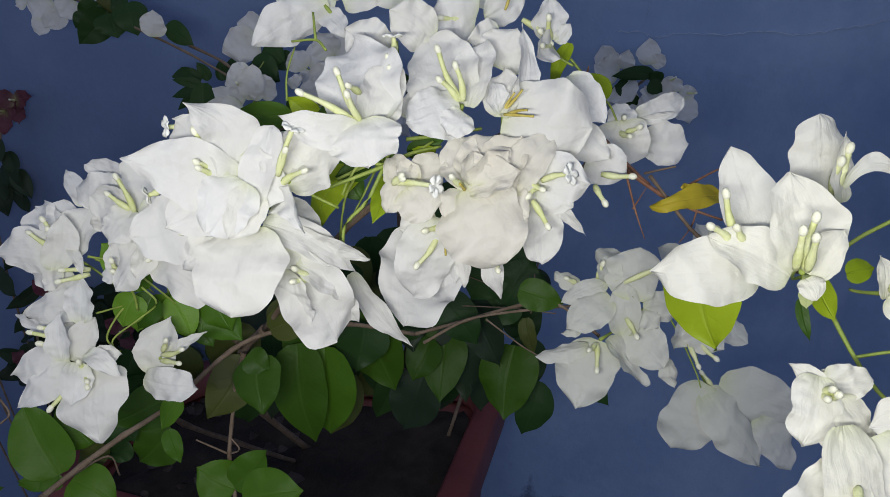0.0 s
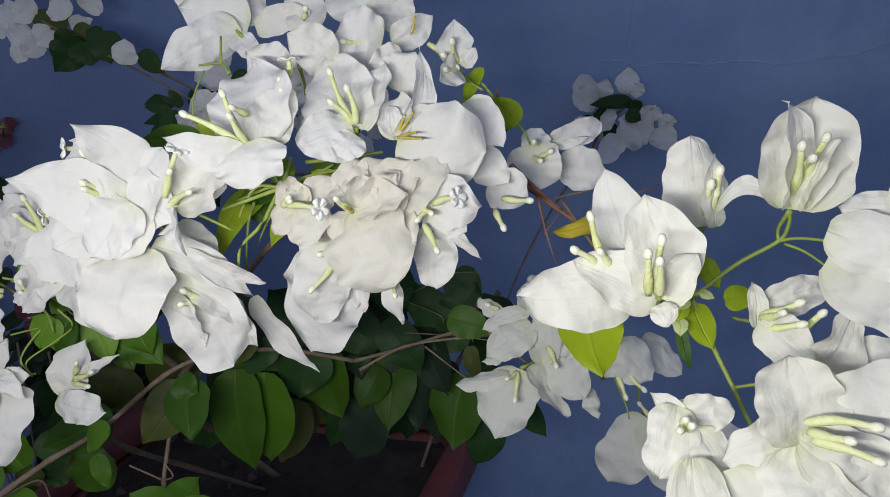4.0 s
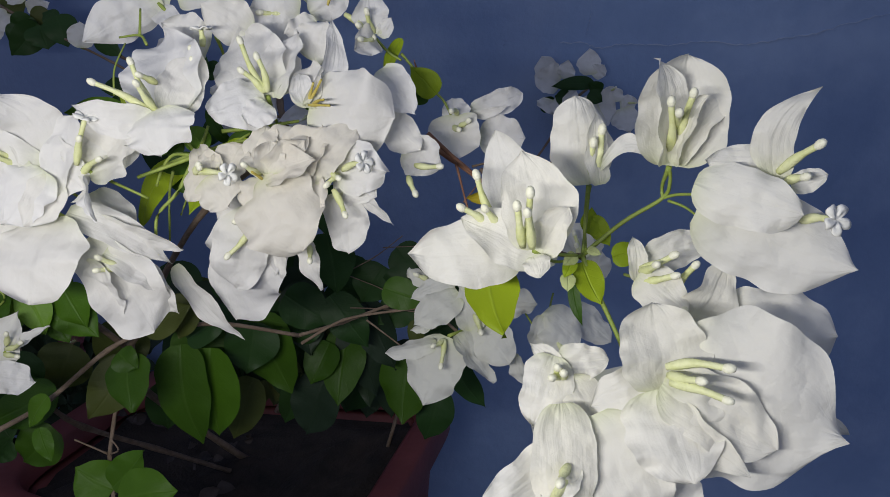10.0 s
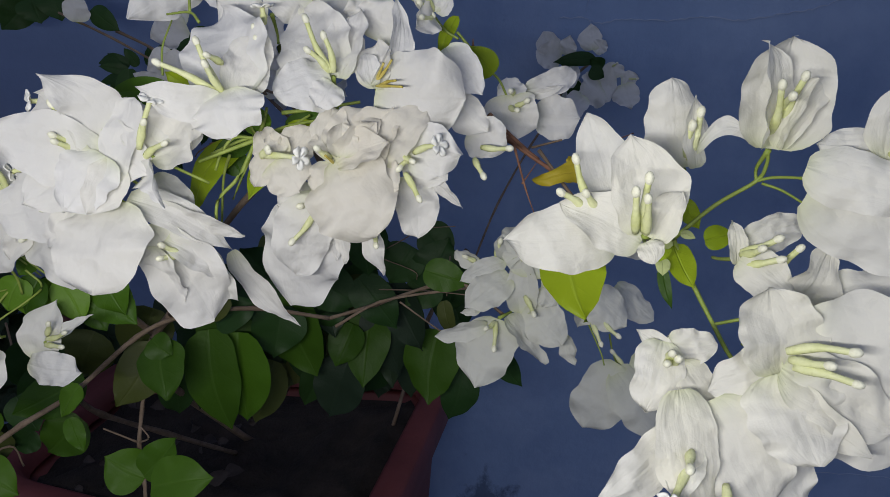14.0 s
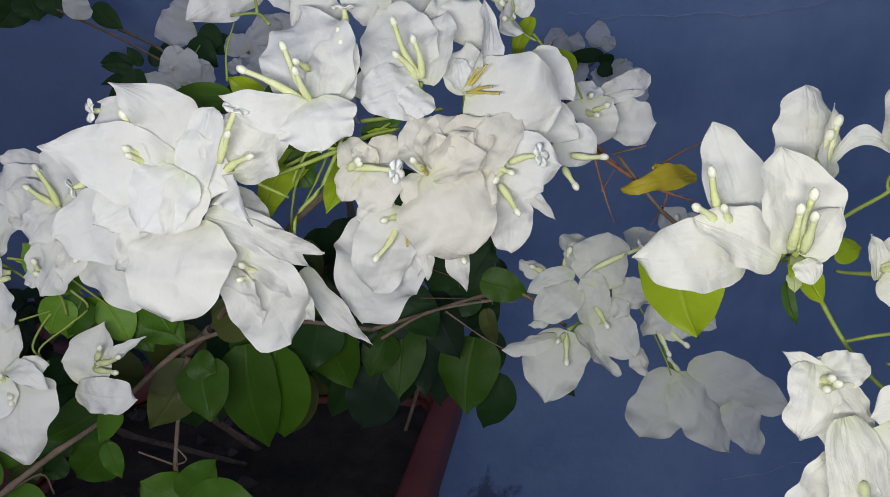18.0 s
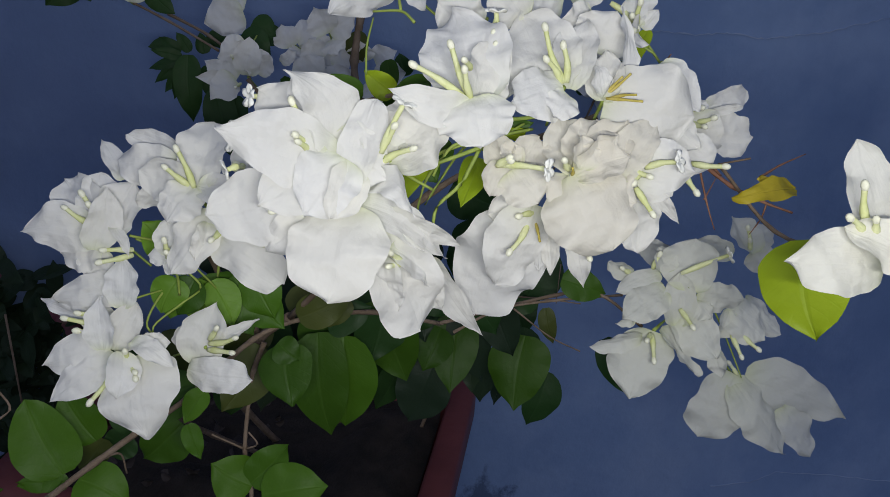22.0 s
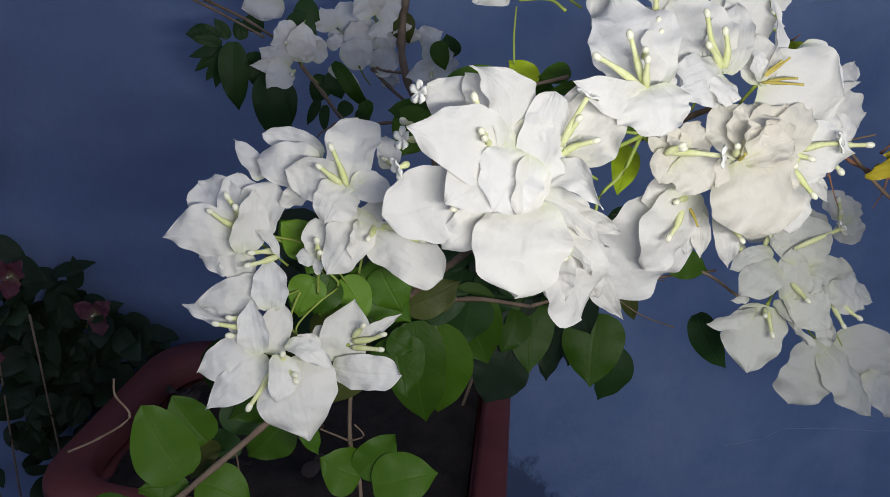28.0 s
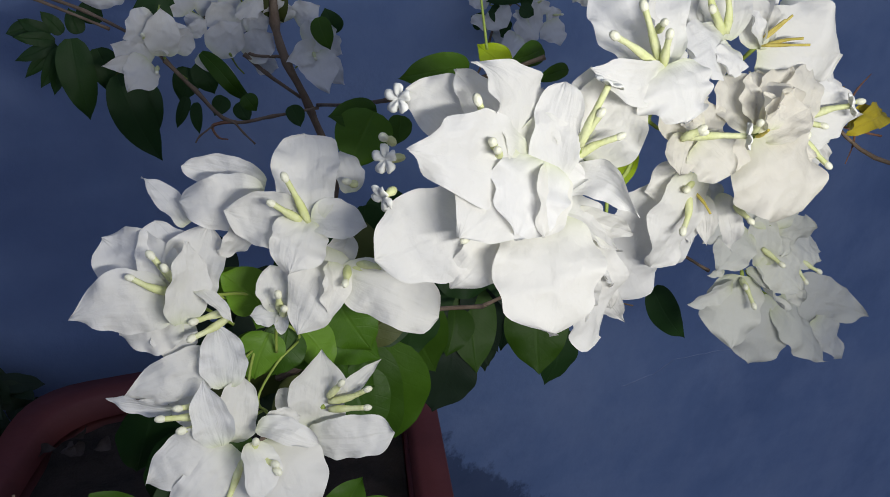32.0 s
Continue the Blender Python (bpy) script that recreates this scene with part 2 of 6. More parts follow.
def wall_paint():
    m, n, l, bs = material("blue_wall_paint")
    broad = noise_node(n, l, 2.6, 6, 0.62)
    r = ramp(n, l, broad.outputs[0], [(0.30, (0.175, 0.262, 0.455)), (0.52, (0.235, 0.335, 0.545)), (0.72, (0.315, 0.41, 0.60))])
    streak = noise_node(n, l, 9, 5, 0.6, stretch=(1.0, 1.0, 0.16))
    col = mix_rgb(n, l, math_node(n, l, "MULTIPLY", ramp(n, l, streak.outputs[0], [(0.55, (0, 0, 0)), (0.78, (1, 1, 1))]).outputs[0], 0.35), r.outputs[0], (0.36, 0.43, 0.62))
    cloud = noise_node(n, l, 7.5, 5, 0.6)
    col = mix_rgb(n, l, math_node(n, l, "MULTIPLY", ramp(n, l, cloud.outputs[0], [(0.46, (0, 0, 0)), (0.70, (1, 1, 1))]).outputs[0], 0.35), col, (0.38, 0.48, 0.68))
    chalk = noise_node(n, l, 26, 5, 0.7)
    col = mix_rgb(n, l, math_node(n, l, "MULTIPLY", ramp(n, l, chalk.outputs[0], [(0.50, (0, 0, 0)), (0.74, (1, 1, 1))]).outputs[0], 0.25), col, (0.20, 0.28, 0.48))
    speck = noise_node(n, l, 48, 4, 0.7)
    col = mix_rgb(n, l, math_node(n, l, "MULTIPLY", ramp(n, l, speck.outputs[0], [(0.70, (0, 0, 0)), (0.80, (1, 1, 1))]).outputs[0], 0.3), col, (0.08, 0.10, 0.18))
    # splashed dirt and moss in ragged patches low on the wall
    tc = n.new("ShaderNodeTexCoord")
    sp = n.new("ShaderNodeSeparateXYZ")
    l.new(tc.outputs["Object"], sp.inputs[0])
    # weaker torch light to the left, put into the paint as a ragged darkening
    fade_noise = noise_node(n, l, 3.4, 6, 0.62)
    beam_fade = math_node(n, l, "ADD", math_node(n, l, "MULTIPLY", math_node(n, l, "SUBTRACT", -0.12, sp.outputs[0]), 1.6), math_node(n, l, "MULTIPLY", math_node(n, l, "SUBTRACT", fade_noise.outputs[0], 0.5), 1.4))
    beam_fade = ramp(n, l, math_node(n, l, "ADD", beam_fade, 0.4), [(0.12, (0, 0, 0)), (0.95, (1, 1, 1))]).outputs[0]
    col = mix_rgb(n, l, math_node(n, l, "MULTIPLY", beam_fade, 0.75), col, (0.115, 0.160, 0.300))
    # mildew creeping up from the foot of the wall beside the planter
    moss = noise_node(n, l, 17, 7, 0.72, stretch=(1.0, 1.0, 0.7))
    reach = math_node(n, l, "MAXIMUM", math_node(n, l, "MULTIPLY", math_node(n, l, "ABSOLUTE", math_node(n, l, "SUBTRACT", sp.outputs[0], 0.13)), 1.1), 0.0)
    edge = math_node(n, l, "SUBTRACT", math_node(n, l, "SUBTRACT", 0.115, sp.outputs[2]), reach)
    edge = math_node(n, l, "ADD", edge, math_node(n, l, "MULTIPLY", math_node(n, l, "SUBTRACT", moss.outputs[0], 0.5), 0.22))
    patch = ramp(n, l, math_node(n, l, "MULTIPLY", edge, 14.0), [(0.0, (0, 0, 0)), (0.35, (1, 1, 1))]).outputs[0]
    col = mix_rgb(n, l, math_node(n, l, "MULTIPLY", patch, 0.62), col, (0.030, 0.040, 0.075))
    l.new(col, bs.inputs["Base Color"])
    bs.inputs["Roughness"].default_value = 0.8
    bs.inputs["Specular IOR Level"].default_value = 0.2
    plaster = noise_node(n, l, 30, 6, 0.65)
    bump(n, l, bs, plaster.outputs[0], 0.5, 0.004)
    return m


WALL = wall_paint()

# ---- mesh tools ----
FRONT = Vector((0, -math.cos(radians(21)), math.sin(radians(21))))


def mesh_of(name, verts, faces, mat, smooth=True, uvs=None):
    me = bpy.data.meshes.new(name)
    me.from_pydata([tuple(v) for v in verts], [], faces)
    me.materials.append(mat)
    if smooth:
        me.polygons.foreach_set("use_smooth", [True] * len(me.polygons))
    if uvs is not None:
        layer = me.uv_layers.new(name="UVMap")
        for loop in me.loops:
            layer.data[loop.index].uv = uvs[loop.vertex_index]
    me.update()
    return me


def part(name, me, parent, label=""):
    ob = new(name, me)
    ob.parent = parent
    if label:
        ob["label"] = label
    return ob


def blade(name, base, tip, width, roll, cup, bend, point, mat, rows=12, cols=8, ripple=0.05, fold=0.0, start=0.45, apex=9.0, crease=0.0, ragged=1.0, bow=0.0, ruffle=0.0, twist=0.0, seed=0):
    """A thin curved blade from base to tip, turned about its own length by roll."""
    base, tip = Vector(base), Vector(tip)
    axis = tip - base
    length = axis.length
    axis.normalize()
    nrm = (FRONT - axis * FRONT.dot(axis)).normalized()
    nrm = Matrix.Rotation(radians(roll), 3, axis) @ nrm
    side = axis.cross(nrm)
    rng = random.Random(seed)
    p1, p2, p3, skew = rng.uniform(0, 6.28), rng.uniform(0, 6.28), rng.uniform(0, 6.28), rng.uniform(-0.05, 0.05)
    k1, k2 = rng.uniform(1.2, 2.2), rng.uniform(2.6, 4.2)
    k3, turn, curl = rng.uniform(4.5, 7.5), radians(rng.uniform(-twist, twist)), ruffle * rng.uniform(-2.2, 2.2)
    tipped = 0.85 if apex < 3.5 else rng.choice((0.0, 0.4, 0.8)) if apex < 8 else 0.0
    peak = start / (start + point)
    top = peak ** start * (1 - peak) ** point
    verts, uvs, faces = [], [], []
    for i in range(rows + 1):
        u = i / rows
        u = 0.012 + 0.988 * u
        full = (u ** start) * (max(1 - u, 0) ** point) / top
        taper = (1 - u) * apex
        full = full * taper / (full ** 5 + taper ** 5) ** 0.2 if taper > 0 else 0.0
        w = width * full * 0.5 + width * 0.008
        w *= 1 - 0.5 * tipped * max(0.0, (u - 0.8) / 0.2) ** 1.5
        for j in range(cols + 1):
            v = 2 * j / cols - 1
            edge = 1 + ragged * (0.08 * math.sin(6 * u + p1 + 2 * v) + 0.045 * math.sin(14 * u + p2 + 3 * v) + 0.022 * math.sin(27 * u + p3 + 2 * v))
            q = v * w * edge
            h = cup * width * v * v * (w / (width * 0.5 + 1e-6)) + bend * length * math.sin(math.pi * u)
            h += fold * abs(q)
            h += ruffle * width * abs(v) ** 3 * math.sin(k3 * math.pi * u + p2 + (2.4 if v > 0 else 0)) * (0.35 + u)
            h += curl * width * max(0.0, u - 0.55) ** 2 * 5
            lean = turn * (u - 0.4)
            q, h = q * math.cos(lean) - h * math.sin(lean), q * math.sin(lean) + h * math.cos(lean)
            h += ripple * width * abs(v) ** 1.5 * math.sin(k2 * math.pi * u + p1 + (1.6 if v > 0 else 0)) * (0.3 + u)
            h += ripple * 0.7 * width * math.sin(k1 * math.pi * u + p3) * math.sin(2.2 * v + p2)
            if crease:
                s = Vector((u * length * 95 + seed * 3.7, q * 95, seed * 1.3))
                h += crease * (0.5 - abs(noise.noise(s)) * 1.6) + crease * 0.5 * (0.5 - abs(noise.noise(s * 2.3)) * 1.6)
            verts.append(base + axis * (u * length * (1 - 0.06 * v * v * (1 - u))) + side * (q + (skew + bow) * length * math.sin(math.pi * u)) + nrm * h)
            uvs.append((u, 0.5 + 0.5 * v))
    for i in range(rows):
        for j in range(cols):
            a = i * (cols + 1) + j
            faces.append((a, a + 1, a + cols + 2, a + cols + 1))
    return mesh_of(name, verts, faces, mat, uvs=uvs)


def smooth_line(points, steps=5):
    """A smooth curve through the points."""
    ps = [Vector(p) for p in points]
    if len(ps) < 3:
        return [ps[0].lerp(ps[-1], i / steps) for i in range(steps + 1)]
    ps = [2 * ps[0] - ps[1]] + ps + [2 * ps[-1] - ps[-2]]
    out = []
    for i in range(1, len(ps) - 2):
        a, b, c, d = ps[i - 1:i + 3]
        for k in range(steps):
            t = k / steps
            out.append(0.5 * (2 * b + (c - a) * t + (2 * a - 5 * b + 4 * c - d) * t * t + (3 * b - a - 3 * c + d) * t ** 3))
    out.append(ps[-2])
    return out


def tube(line, radii, sides=8, wobble=0.0, seed=0):
    verts, faces = [], []
    rng = random.Random(seed)
    up = Vector((0.3, 0.2, 1)).normalized()
    for i, p in enumerate(line):
        d = (line[min(i + 1, len(line) - 1)] - line[max(i - 1, 0)]).normalized()
        x = d.cross(up if abs(d.dot(up)) < 0.95 else Vector((1, 0, 0))).normalized()
        y = d.cross(x)
        for k in range(sides):
            a = 2 * math.pi * k / sides
            r = radii[i] * (1 + wobble * rng.uniform(-1, 1))
            verts.append(p + x * math.cos(a) * r + y * math.sin(a) * r)
    for i in range(len(line) - 1):
        for k in range(sides):
            a, b = i * sides + k, i * sides + (k + 1) % sides
            faces.append((a, b, b + sides, a + sides))
    faces.append(tuple(range(sides))[::-1])
    faces.append(tuple(range((len(line) - 1) * sides, len(line) * sides)))
    return verts, faces


COUNT = [0]


def seed():
    COUNT[0] += 1
    return COUNT[0]


# ---- parts of a bougainvillea ----
def shrub(name, at, label):
    ob = new(name)
    ob.location = (0, 0, 0)
    ob.empty_display_size = 0.05
    return tagged(ob, label, "plant")


def bloom(parent, centre, node, tone):
    """Stalk and receptacle of one bloom; its bracts and florets hang on it."""
    c, nd = Vector(centre), Vector(node)
    mid = c.lerp(nd, 0.5) + Vector((0, 0.004, -0.002))
    line = smooth_line([nd, mid, c], 4)
    n = len(line)
    vs, fs = tube(line, [0.0006 + 0.0007 * (i / n) ** 4 for i in range(n)], 7)
    ob = part("bloom", mesh_of("bloom", vs, fs, STEMS["stem"]), parent)
    ob["label"] = {"white": "white three-bract bloom on a green stalk", "ivory": "ivory white three-bract bloom on a green stalk", "pale": "aged greenish white bloom on a green stalk, dulled for weak light", "cream": "creamy ageing bloom on a green stalk", "magenta": "dark magenta bloom on a stalk"}[tone]
    TONE_OF[ob.name] = tone
    return ob


TONE_OF = {}


def bract(b, base, tip, width, roll=0, cup=0.1, bend=0.0, point=0.5, apex=4.0, bow=0.0):
    s = seed()
    part("bract", blade("bract", base, tip, width, roll, cup, bend, point, TONES[TONE_OF[b.name]], rows=30, cols=16, ripple=0.05, fold=0.08, start=0.36, apex=apex, crease=0.0012, ragged=0.8, bow=bow, ruffle=0.06, twist=16, seed=s), b)


def floret(b, base, tip, star=False, wilted=False):
    """A slender tube with a rounded bud at its end, or an open five-lobed star."""
    a, c = Vector(base), Vector(tip)
    d = (c - a)
    length = max(d.length, 0.002)
    d.normalize()
    s = seed()
    rng = random.Random(s)
    sag = Vector((rng.uniform(-1, 1), rng.uniform(-1, 1), rng.uniform(-1, 1))) * length * 0.06
    line = smooth_line([a, a.lerp(c, 0.5) + sag, c], 4)
    n = len(line) - 1
    prof = [0.0010 + 0.0005 * math.sin(math.pi * min(1, 1.6 * i / n)) for i in range(n + 1)]
    if wilted:
        prof = [0.48 * r for r in prof]
    vs, fs = tube(line, prof, 8)
    ob = part("floret", mesh_of("floret", vs, fs, WILT if wilted else TUBE), b)
    if star:
        x = d.orthogonal().normalized()
        y = d.cross(x)
        verts, faces = [c + d * 0.0002], []
        turn = rng.uniform(0, 6.28)
        for ring, reach in enumerate((0.35, 0.7, 1.0)):
            for k in range(40):
                an = 2 * math.pi * k / 40
                lobe = abs(math.cos(2.5 * an)) ** 0.55
                r = reach * (0.0021 + 0.0030 * lobe) * (1 - 0.10 * lobe ** 12)
                lift = 0.0012 * math.sin(reach * 2.2) + 0.0005 * math.sin(5 * an + ring)
                verts.append(c + (x * math.cos(an + turn) + y * math.sin(an + turn)) * r + d * lift)
        for k in range(40):
            faces.append((0, 1 + k, 1 + (k + 1) % 40))
            for ring in range(2):
                i, j = 1 + 40 * ring + k, 1 + 40 * ring + (k + 1) % 40
                faces.append((i, i + 40, j + 40, j))
        lower = [v - d * 0.0005 for v in verts]
        n = len(verts)
        faces += [tuple(n + i for i in f)[::-1] for f in faces]
        faces += [(81 + k, n + 81 + k, n + 81 + (k + 1) % 40, 81 + (k + 1) % 40) for k in range(40)]
        part("floret_star", mesh_of("floret_star", verts + lower, faces, PETAL), b, "open white star-shaped floret")
    elif not wilted:
        bm = bmesh.new()
        bmesh.ops.create_icosphere(bm, subdivisions=2, radius=0.00135)
        for v in bm.verts:
            v.co *= 1 + 0.10 * math.sin(900 * v.co.x + s)
            v.co += d * v.co.dot(d) * 0.5
        me = bpy.data.meshes.new("floret_tip")
        bm.to_mesh(me)
        bm.free()
        me.materials.append(CREAM)
        me.polygons.foreach_set("use_smooth", [True] * len(me.polygons))
        tip_ob = part("floret_tip", me, b)
        tip_ob.location = c
    return ob


LEAF_WORDS = {"leaf": "", "fresh_lit": "", "spring": "bright spring green leaf", "lime": "bright lime green young leaf", "dark": "", "black": "", "olive": "dull olive leaf", "bud": "pale green unopened bud", "yellow": "withered yellow leaf"}


def leaf(parent, base, tip, width, roll=0, shade="leaf", bend=None, apex=3.2):
    s = seed()
    rng = random.Random(s)
    bend = rng.uniform(0.0, 0.10) if bend is None else bend
    part("leaf", blade("leaf", base, tip, width, roll, rng.uniform(-0.10, 0.02), bend, 0.66, GREENS[shade], rows=16, cols=8, ripple=0.03, fold=rng.uniform(0.05, 0.25), start=0.42, apex=apex, crease=0.0022 if shade == "yellow" else 0.0004, ragged=1.6 if shade == "yellow" else 0.12, ruffle=0.16 if shade == "yellow" else 0.02, twist=20, seed=s), parent, LEAF_WORDS[shade])


def stem(parent, points, radius, kind):
    line = smooth_line(points, 5)
    n = len(line) - 1
    vs, fs = tube(line, [radius * (1.1 - (0.75 if kind == "twig" else 0.3) * i / n) * (1.25 if i % 5 == 0 and kind != "stem" else 1) for i in range(n + 1)], 8, 0.10 if kind != "stem" else 0.03, seed())
    part("branch" if kind != "stem" else "stalk", mesh_of("branch", vs, fs, STEMS[kind]), parent)


# ---- wall, ground ----
def block(name, x0, x1, y0, y1, z0, z1, mat, label, cat):
    v = [(x, y, z) for x in (x0, x1) for y in (y0, y1) for z in (z0, z1)]
    f = [(0, 1, 3, 2), (4, 6, 7, 5), (0, 4, 5, 1), (2, 3, 7, 6), (0, 2, 6, 4), (1, 5, 7, 3)]
    return tagged(new(name, mesh_of(name, v, f, mat, smooth=False)), label, cat, kind="structure")


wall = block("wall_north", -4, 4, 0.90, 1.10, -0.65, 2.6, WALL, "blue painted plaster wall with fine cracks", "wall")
block("ground", -60, 60, -60, 60, -0.85, -0.60, CONCRETE, "weathered grey concrete ground", "ground")


block("concrete_ledge", -0.30, -0.04, 0.57, 0.76, -0.60, -0.22, CONCRETE, "plain concrete ledge under the planter", "ledge")


def crack(points, half):
    """A jagged hairline where the paint has come off, 1 mm proud of the wall."""
    rng = random.Random(len(points) * 7)
    line = []
    for (x0, z0), (x1, z1) in zip(points, points[1:]):
        for k in range(7):
            t = k / 7
            line.append((x0 + (x1 - x0) * t, z0 + (z1 - z0) * t + rng.uniform(-1, 1) * 0.0012))
    line.append(points[-1])
    verts, faces = [], []
    for x, z in line:
        h = half * rng.uniform(0.35, 1.3)
        verts += [(x, 0.8992, z - h), (x, 0.8992, z + h), (x, 0.9, z + h), (x, 0.9, z - h)]
    for i in range(len(line) - 1):
        a = 4 * i
        faces += [(a, a + 4, a + 5, a + 1), (a + 1, a + 5, a + 6, a + 2), (a, a + 3, a + 7, a + 4)]
    part("wall_crack", mesh_of("wall_crack", verts, faces, CHIP, smooth=False), wall, "pale hairline crack in the paint")


crack([(0.203, 0.761), (0.233, 0.761), (0.246, 0.754), (0.27, 0.758), (0.29, 0.759), (0.337, 0.757), (0.37, 0.762), (0.41, 0.757), (0.443, 0.760), (0.469, 0.765), (0.501, 0.769), (0.532, 0.779), (0.570, 0.789), (0.64, 0.80)], 0.0006)
crack([(0.495, 0.069), (0.562, 0.076), (0.600, 0.095), (0.701, 0.086), (0.797, 0.072), (0.879, 0.066)], 0.0005)
crack([(0.2390, 0.830), (0.2381, 0.812), (0.2379, 0.793), (0.2350, 0.779), (0.2330, 0.768)], 0.0006)


# ---- the planter ----
def planter():
    thing = tagged(new("planter"), "red-brown rectangular plastic planter with a broad rim, filled with dark soil", "planter")
    fl, bl, br, fr = Vector((-0.414, 0.575)), Vector((-0.330, 0.817)), Vector((0.084, 0.782)), Vector((-0.013, 0.440))
    mid = (fl + bl + br + fr) / 4

    def ring(scale, z, inset=0.0, rad=0.052):
        pts = []
        cs = [fl, bl, br, fr]
        for i, c in enumerate(cs):
            c = mid + (c - mid) * scale
            p = mid + (cs[i - 1] - mid) * scale
            q = mid + (cs[(i + 1) % 4] - mid) * scale
            a, b = (p - c).normalized(), (q - c).normalized()
            c = c + (a + b).normalized() * inset * 1.414
            for k in range(7):
                t = k / 6
                e = c + a * rad * (1 - t) ** 2 + b * rad * t ** 2
                pts.append((e.x, e.y, z))
        return pts

    def skin(name, rings, mat, cap=None):
        n = len(rings[0])
        v = [p for r in rings for p in r]
        f = [(i * n + k, i * n + (k + 1) % n, (i + 1) * n + (k + 1) % n, (i + 1) * n + k) for i in range(len(rings) - 1) for k in range(n)]
        if cap == "first":
            f.append(tuple(range(n)))
        if cap == "last":
            f.append(tuple(range((len(rings) - 1) * n, len(rings) * n)))
        return part(name, mesh_of(name, v, f, mat), thing)

    skin("body", [ring(0.74, -0.22), ring(0.74, -0.215), ring(0.92, 0.325), ring(0.925, 0.335), ring(0.86, 0.335, 0.006), ring(0.80, 0.10, 0.006)], POT, "first")
    skin("rim", [ring(0.925, 0.322, 0.001), ring(0.99, 0.322), ring(1.0, 0.328), ring(1.0, 0.364), ring(0.99, 0.370), ring(0.985, 0.370, 0.023), ring(0.978, 0.366, 0.026), ring(0.965, 0.345, 0.026)], POT)
    # soil: an uneven bed inside the body
    v = []
    edge = ring(0.965, 0, 0.031)
    for r in range(14):
        s = 1 - r / 14
        for k in range(28):
            p = edge[k]
            x, y = mid.x + (p[0] - mid.x) * s, mid.y + (p[1] - mid.y) * s
            z = 0.338 + 0.016 * noise.noise(Vector((x * 22, y * 22, 0))) + 0.007 * noise.noise(Vector((x * 80, y * 80, 3)))
            v.append((x, y, z))
    f = [(i * 28 + k, i * 28 + (k + 1) % 28, (i + 1) * 28 + (k + 1) % 28, (i + 1) * 28 + k) for i in range(13) for k in range(28)]
    f.append(tuple(range(13 * 28, 14 * 28)))
    tagged(new("soil", mesh_of("soil", v, f, SOIL)), "dark damp potting soil filling the planter", "soil", kind="stuff")
    # dry leaves and crumbs that lie on the soil
    rng = random.Random(4)
    for k in range(26):
        x, y = mid.x + rng.uniform(-0.17, 0.02), mid.y + rng.uniform(-0.09, 0.09)
        a = rng.uniform(0, 6.28)
        r = rng.uniform(0.008, 0.022)
        z = 0.349 + rng.uniform(0, 0.008)
        me = blade("dry_leaf", (x, y, z), (x + r * math.cos(a), y + r * math.sin(a), z + rng.uniform(0, 0.006)), r * 0.7, rng.uniform(-60, 60), 0.2, 0.15, 0.7, DRY, rows=5, cols=4, ripple=0.1, seed=k)
        tagged(new("dry_leaf", me), "curled dry brown leaf lying on the soil", "leaf", "litter on the soil")
    return thing


planter()

# ---- the white bougainvillea in the planter ----
plant = shrub("bougainvillea", None, "white flowering bougainvillea growing from the red-brown planter")
stem(plant, [(-0.15, 0.68, 0.33), (-0.17, 0.58, 0.45), (-0.16, 0.48, 0.55), (-0.13, 0.42, 0.61), (-0.11, 0.40, 0.635)], 0.0032, "bark")
stem(plant, [(-0.11, 0.40, 0.635), (-0.08, 0.37, 0.68), (-0.04, 0.345, 0.73), (0.0, 0.33, 0.76), (0.03, 0.325, 0.775)], 0.0016, "bark")
stem(plant, [(-0.13, 0.42, 0.61), (-0.14, 0.38, 0.66), (-0.145, 0.35, 0.70)], 0.0018, "bark")
stem(plant, [(-0.16, 0.66, 0.33), (-0.19, 0.55, 0.44), (-0.19, 0.45, 0.53), (-0.18, 0.40, 0.58)], 0.0022, "bark")

b = bloom(plant, (0.1089, 0.2059, 0.7589), (0.1250, 0.2259, 0.7497), 'ivory')
bract(b, (0.1114, 0.2080, 0.7587), (0.1051, 0.2191, 0.7865), 0.0226, -6, 0.08, 0.05, 0.5, 5)
bract(b, (0.1105, 0.2036, 0.7585), (0.1186, 0.2050, 0.7730), 0.0110, -20, 0.12, 0.04, 0.5, 4)
bract(b, (0.1080, 0.2015, 0.7587), (0.1096, 0.1956, 0.7547), 0.0081, 0, -0.08, 0.04, 0.5, 5)
floret(b, (0.1077, 0.2026, 0.7613), (0.1063, 0.1989, 0.7791))
floret(b, (0.1050, 0.2026, 0.7613), (0.1026, 0.1975, 0.7755))
floret(b, (0.1076, 0.2006, 0.7617), (0.1054, 0.1949, 0.7743))

b = bloom(plant, (0.1066, 0.2302, 0.7522), (0.1232, 0.2501, 0.7429), 'ivory')
bract(b, (0.1089, 0.2330, 0.7538), (0.0987, 0.2503, 0.7864), 0.0196, -10, 0.08, 0.04, 0.5, 4)
bract(b, (0.1076, 0.2295, 0.7504), (0.0686, 0.2272, 0.7497), 0.0224, 6, -0.06, 0.05, 0.42, 5)
bract(b, (0.1121, 0.2189, 0.7509), (0.0864, 0.2277, 0.7619), 0.0171, 10, 0.10, 0.05, 0.5, 4)
floret(b, (0.0974, 0.2292, 0.7605), (0.0915, 0.2292, 0.7764))
floret(b, (0.0955, 0.2289, 0.7596), (0.0867, 0.2252, 0.7665))
floret(b, (0.0990, 0.2270, 0.7602), (0.0944, 0.2231, 0.7668))

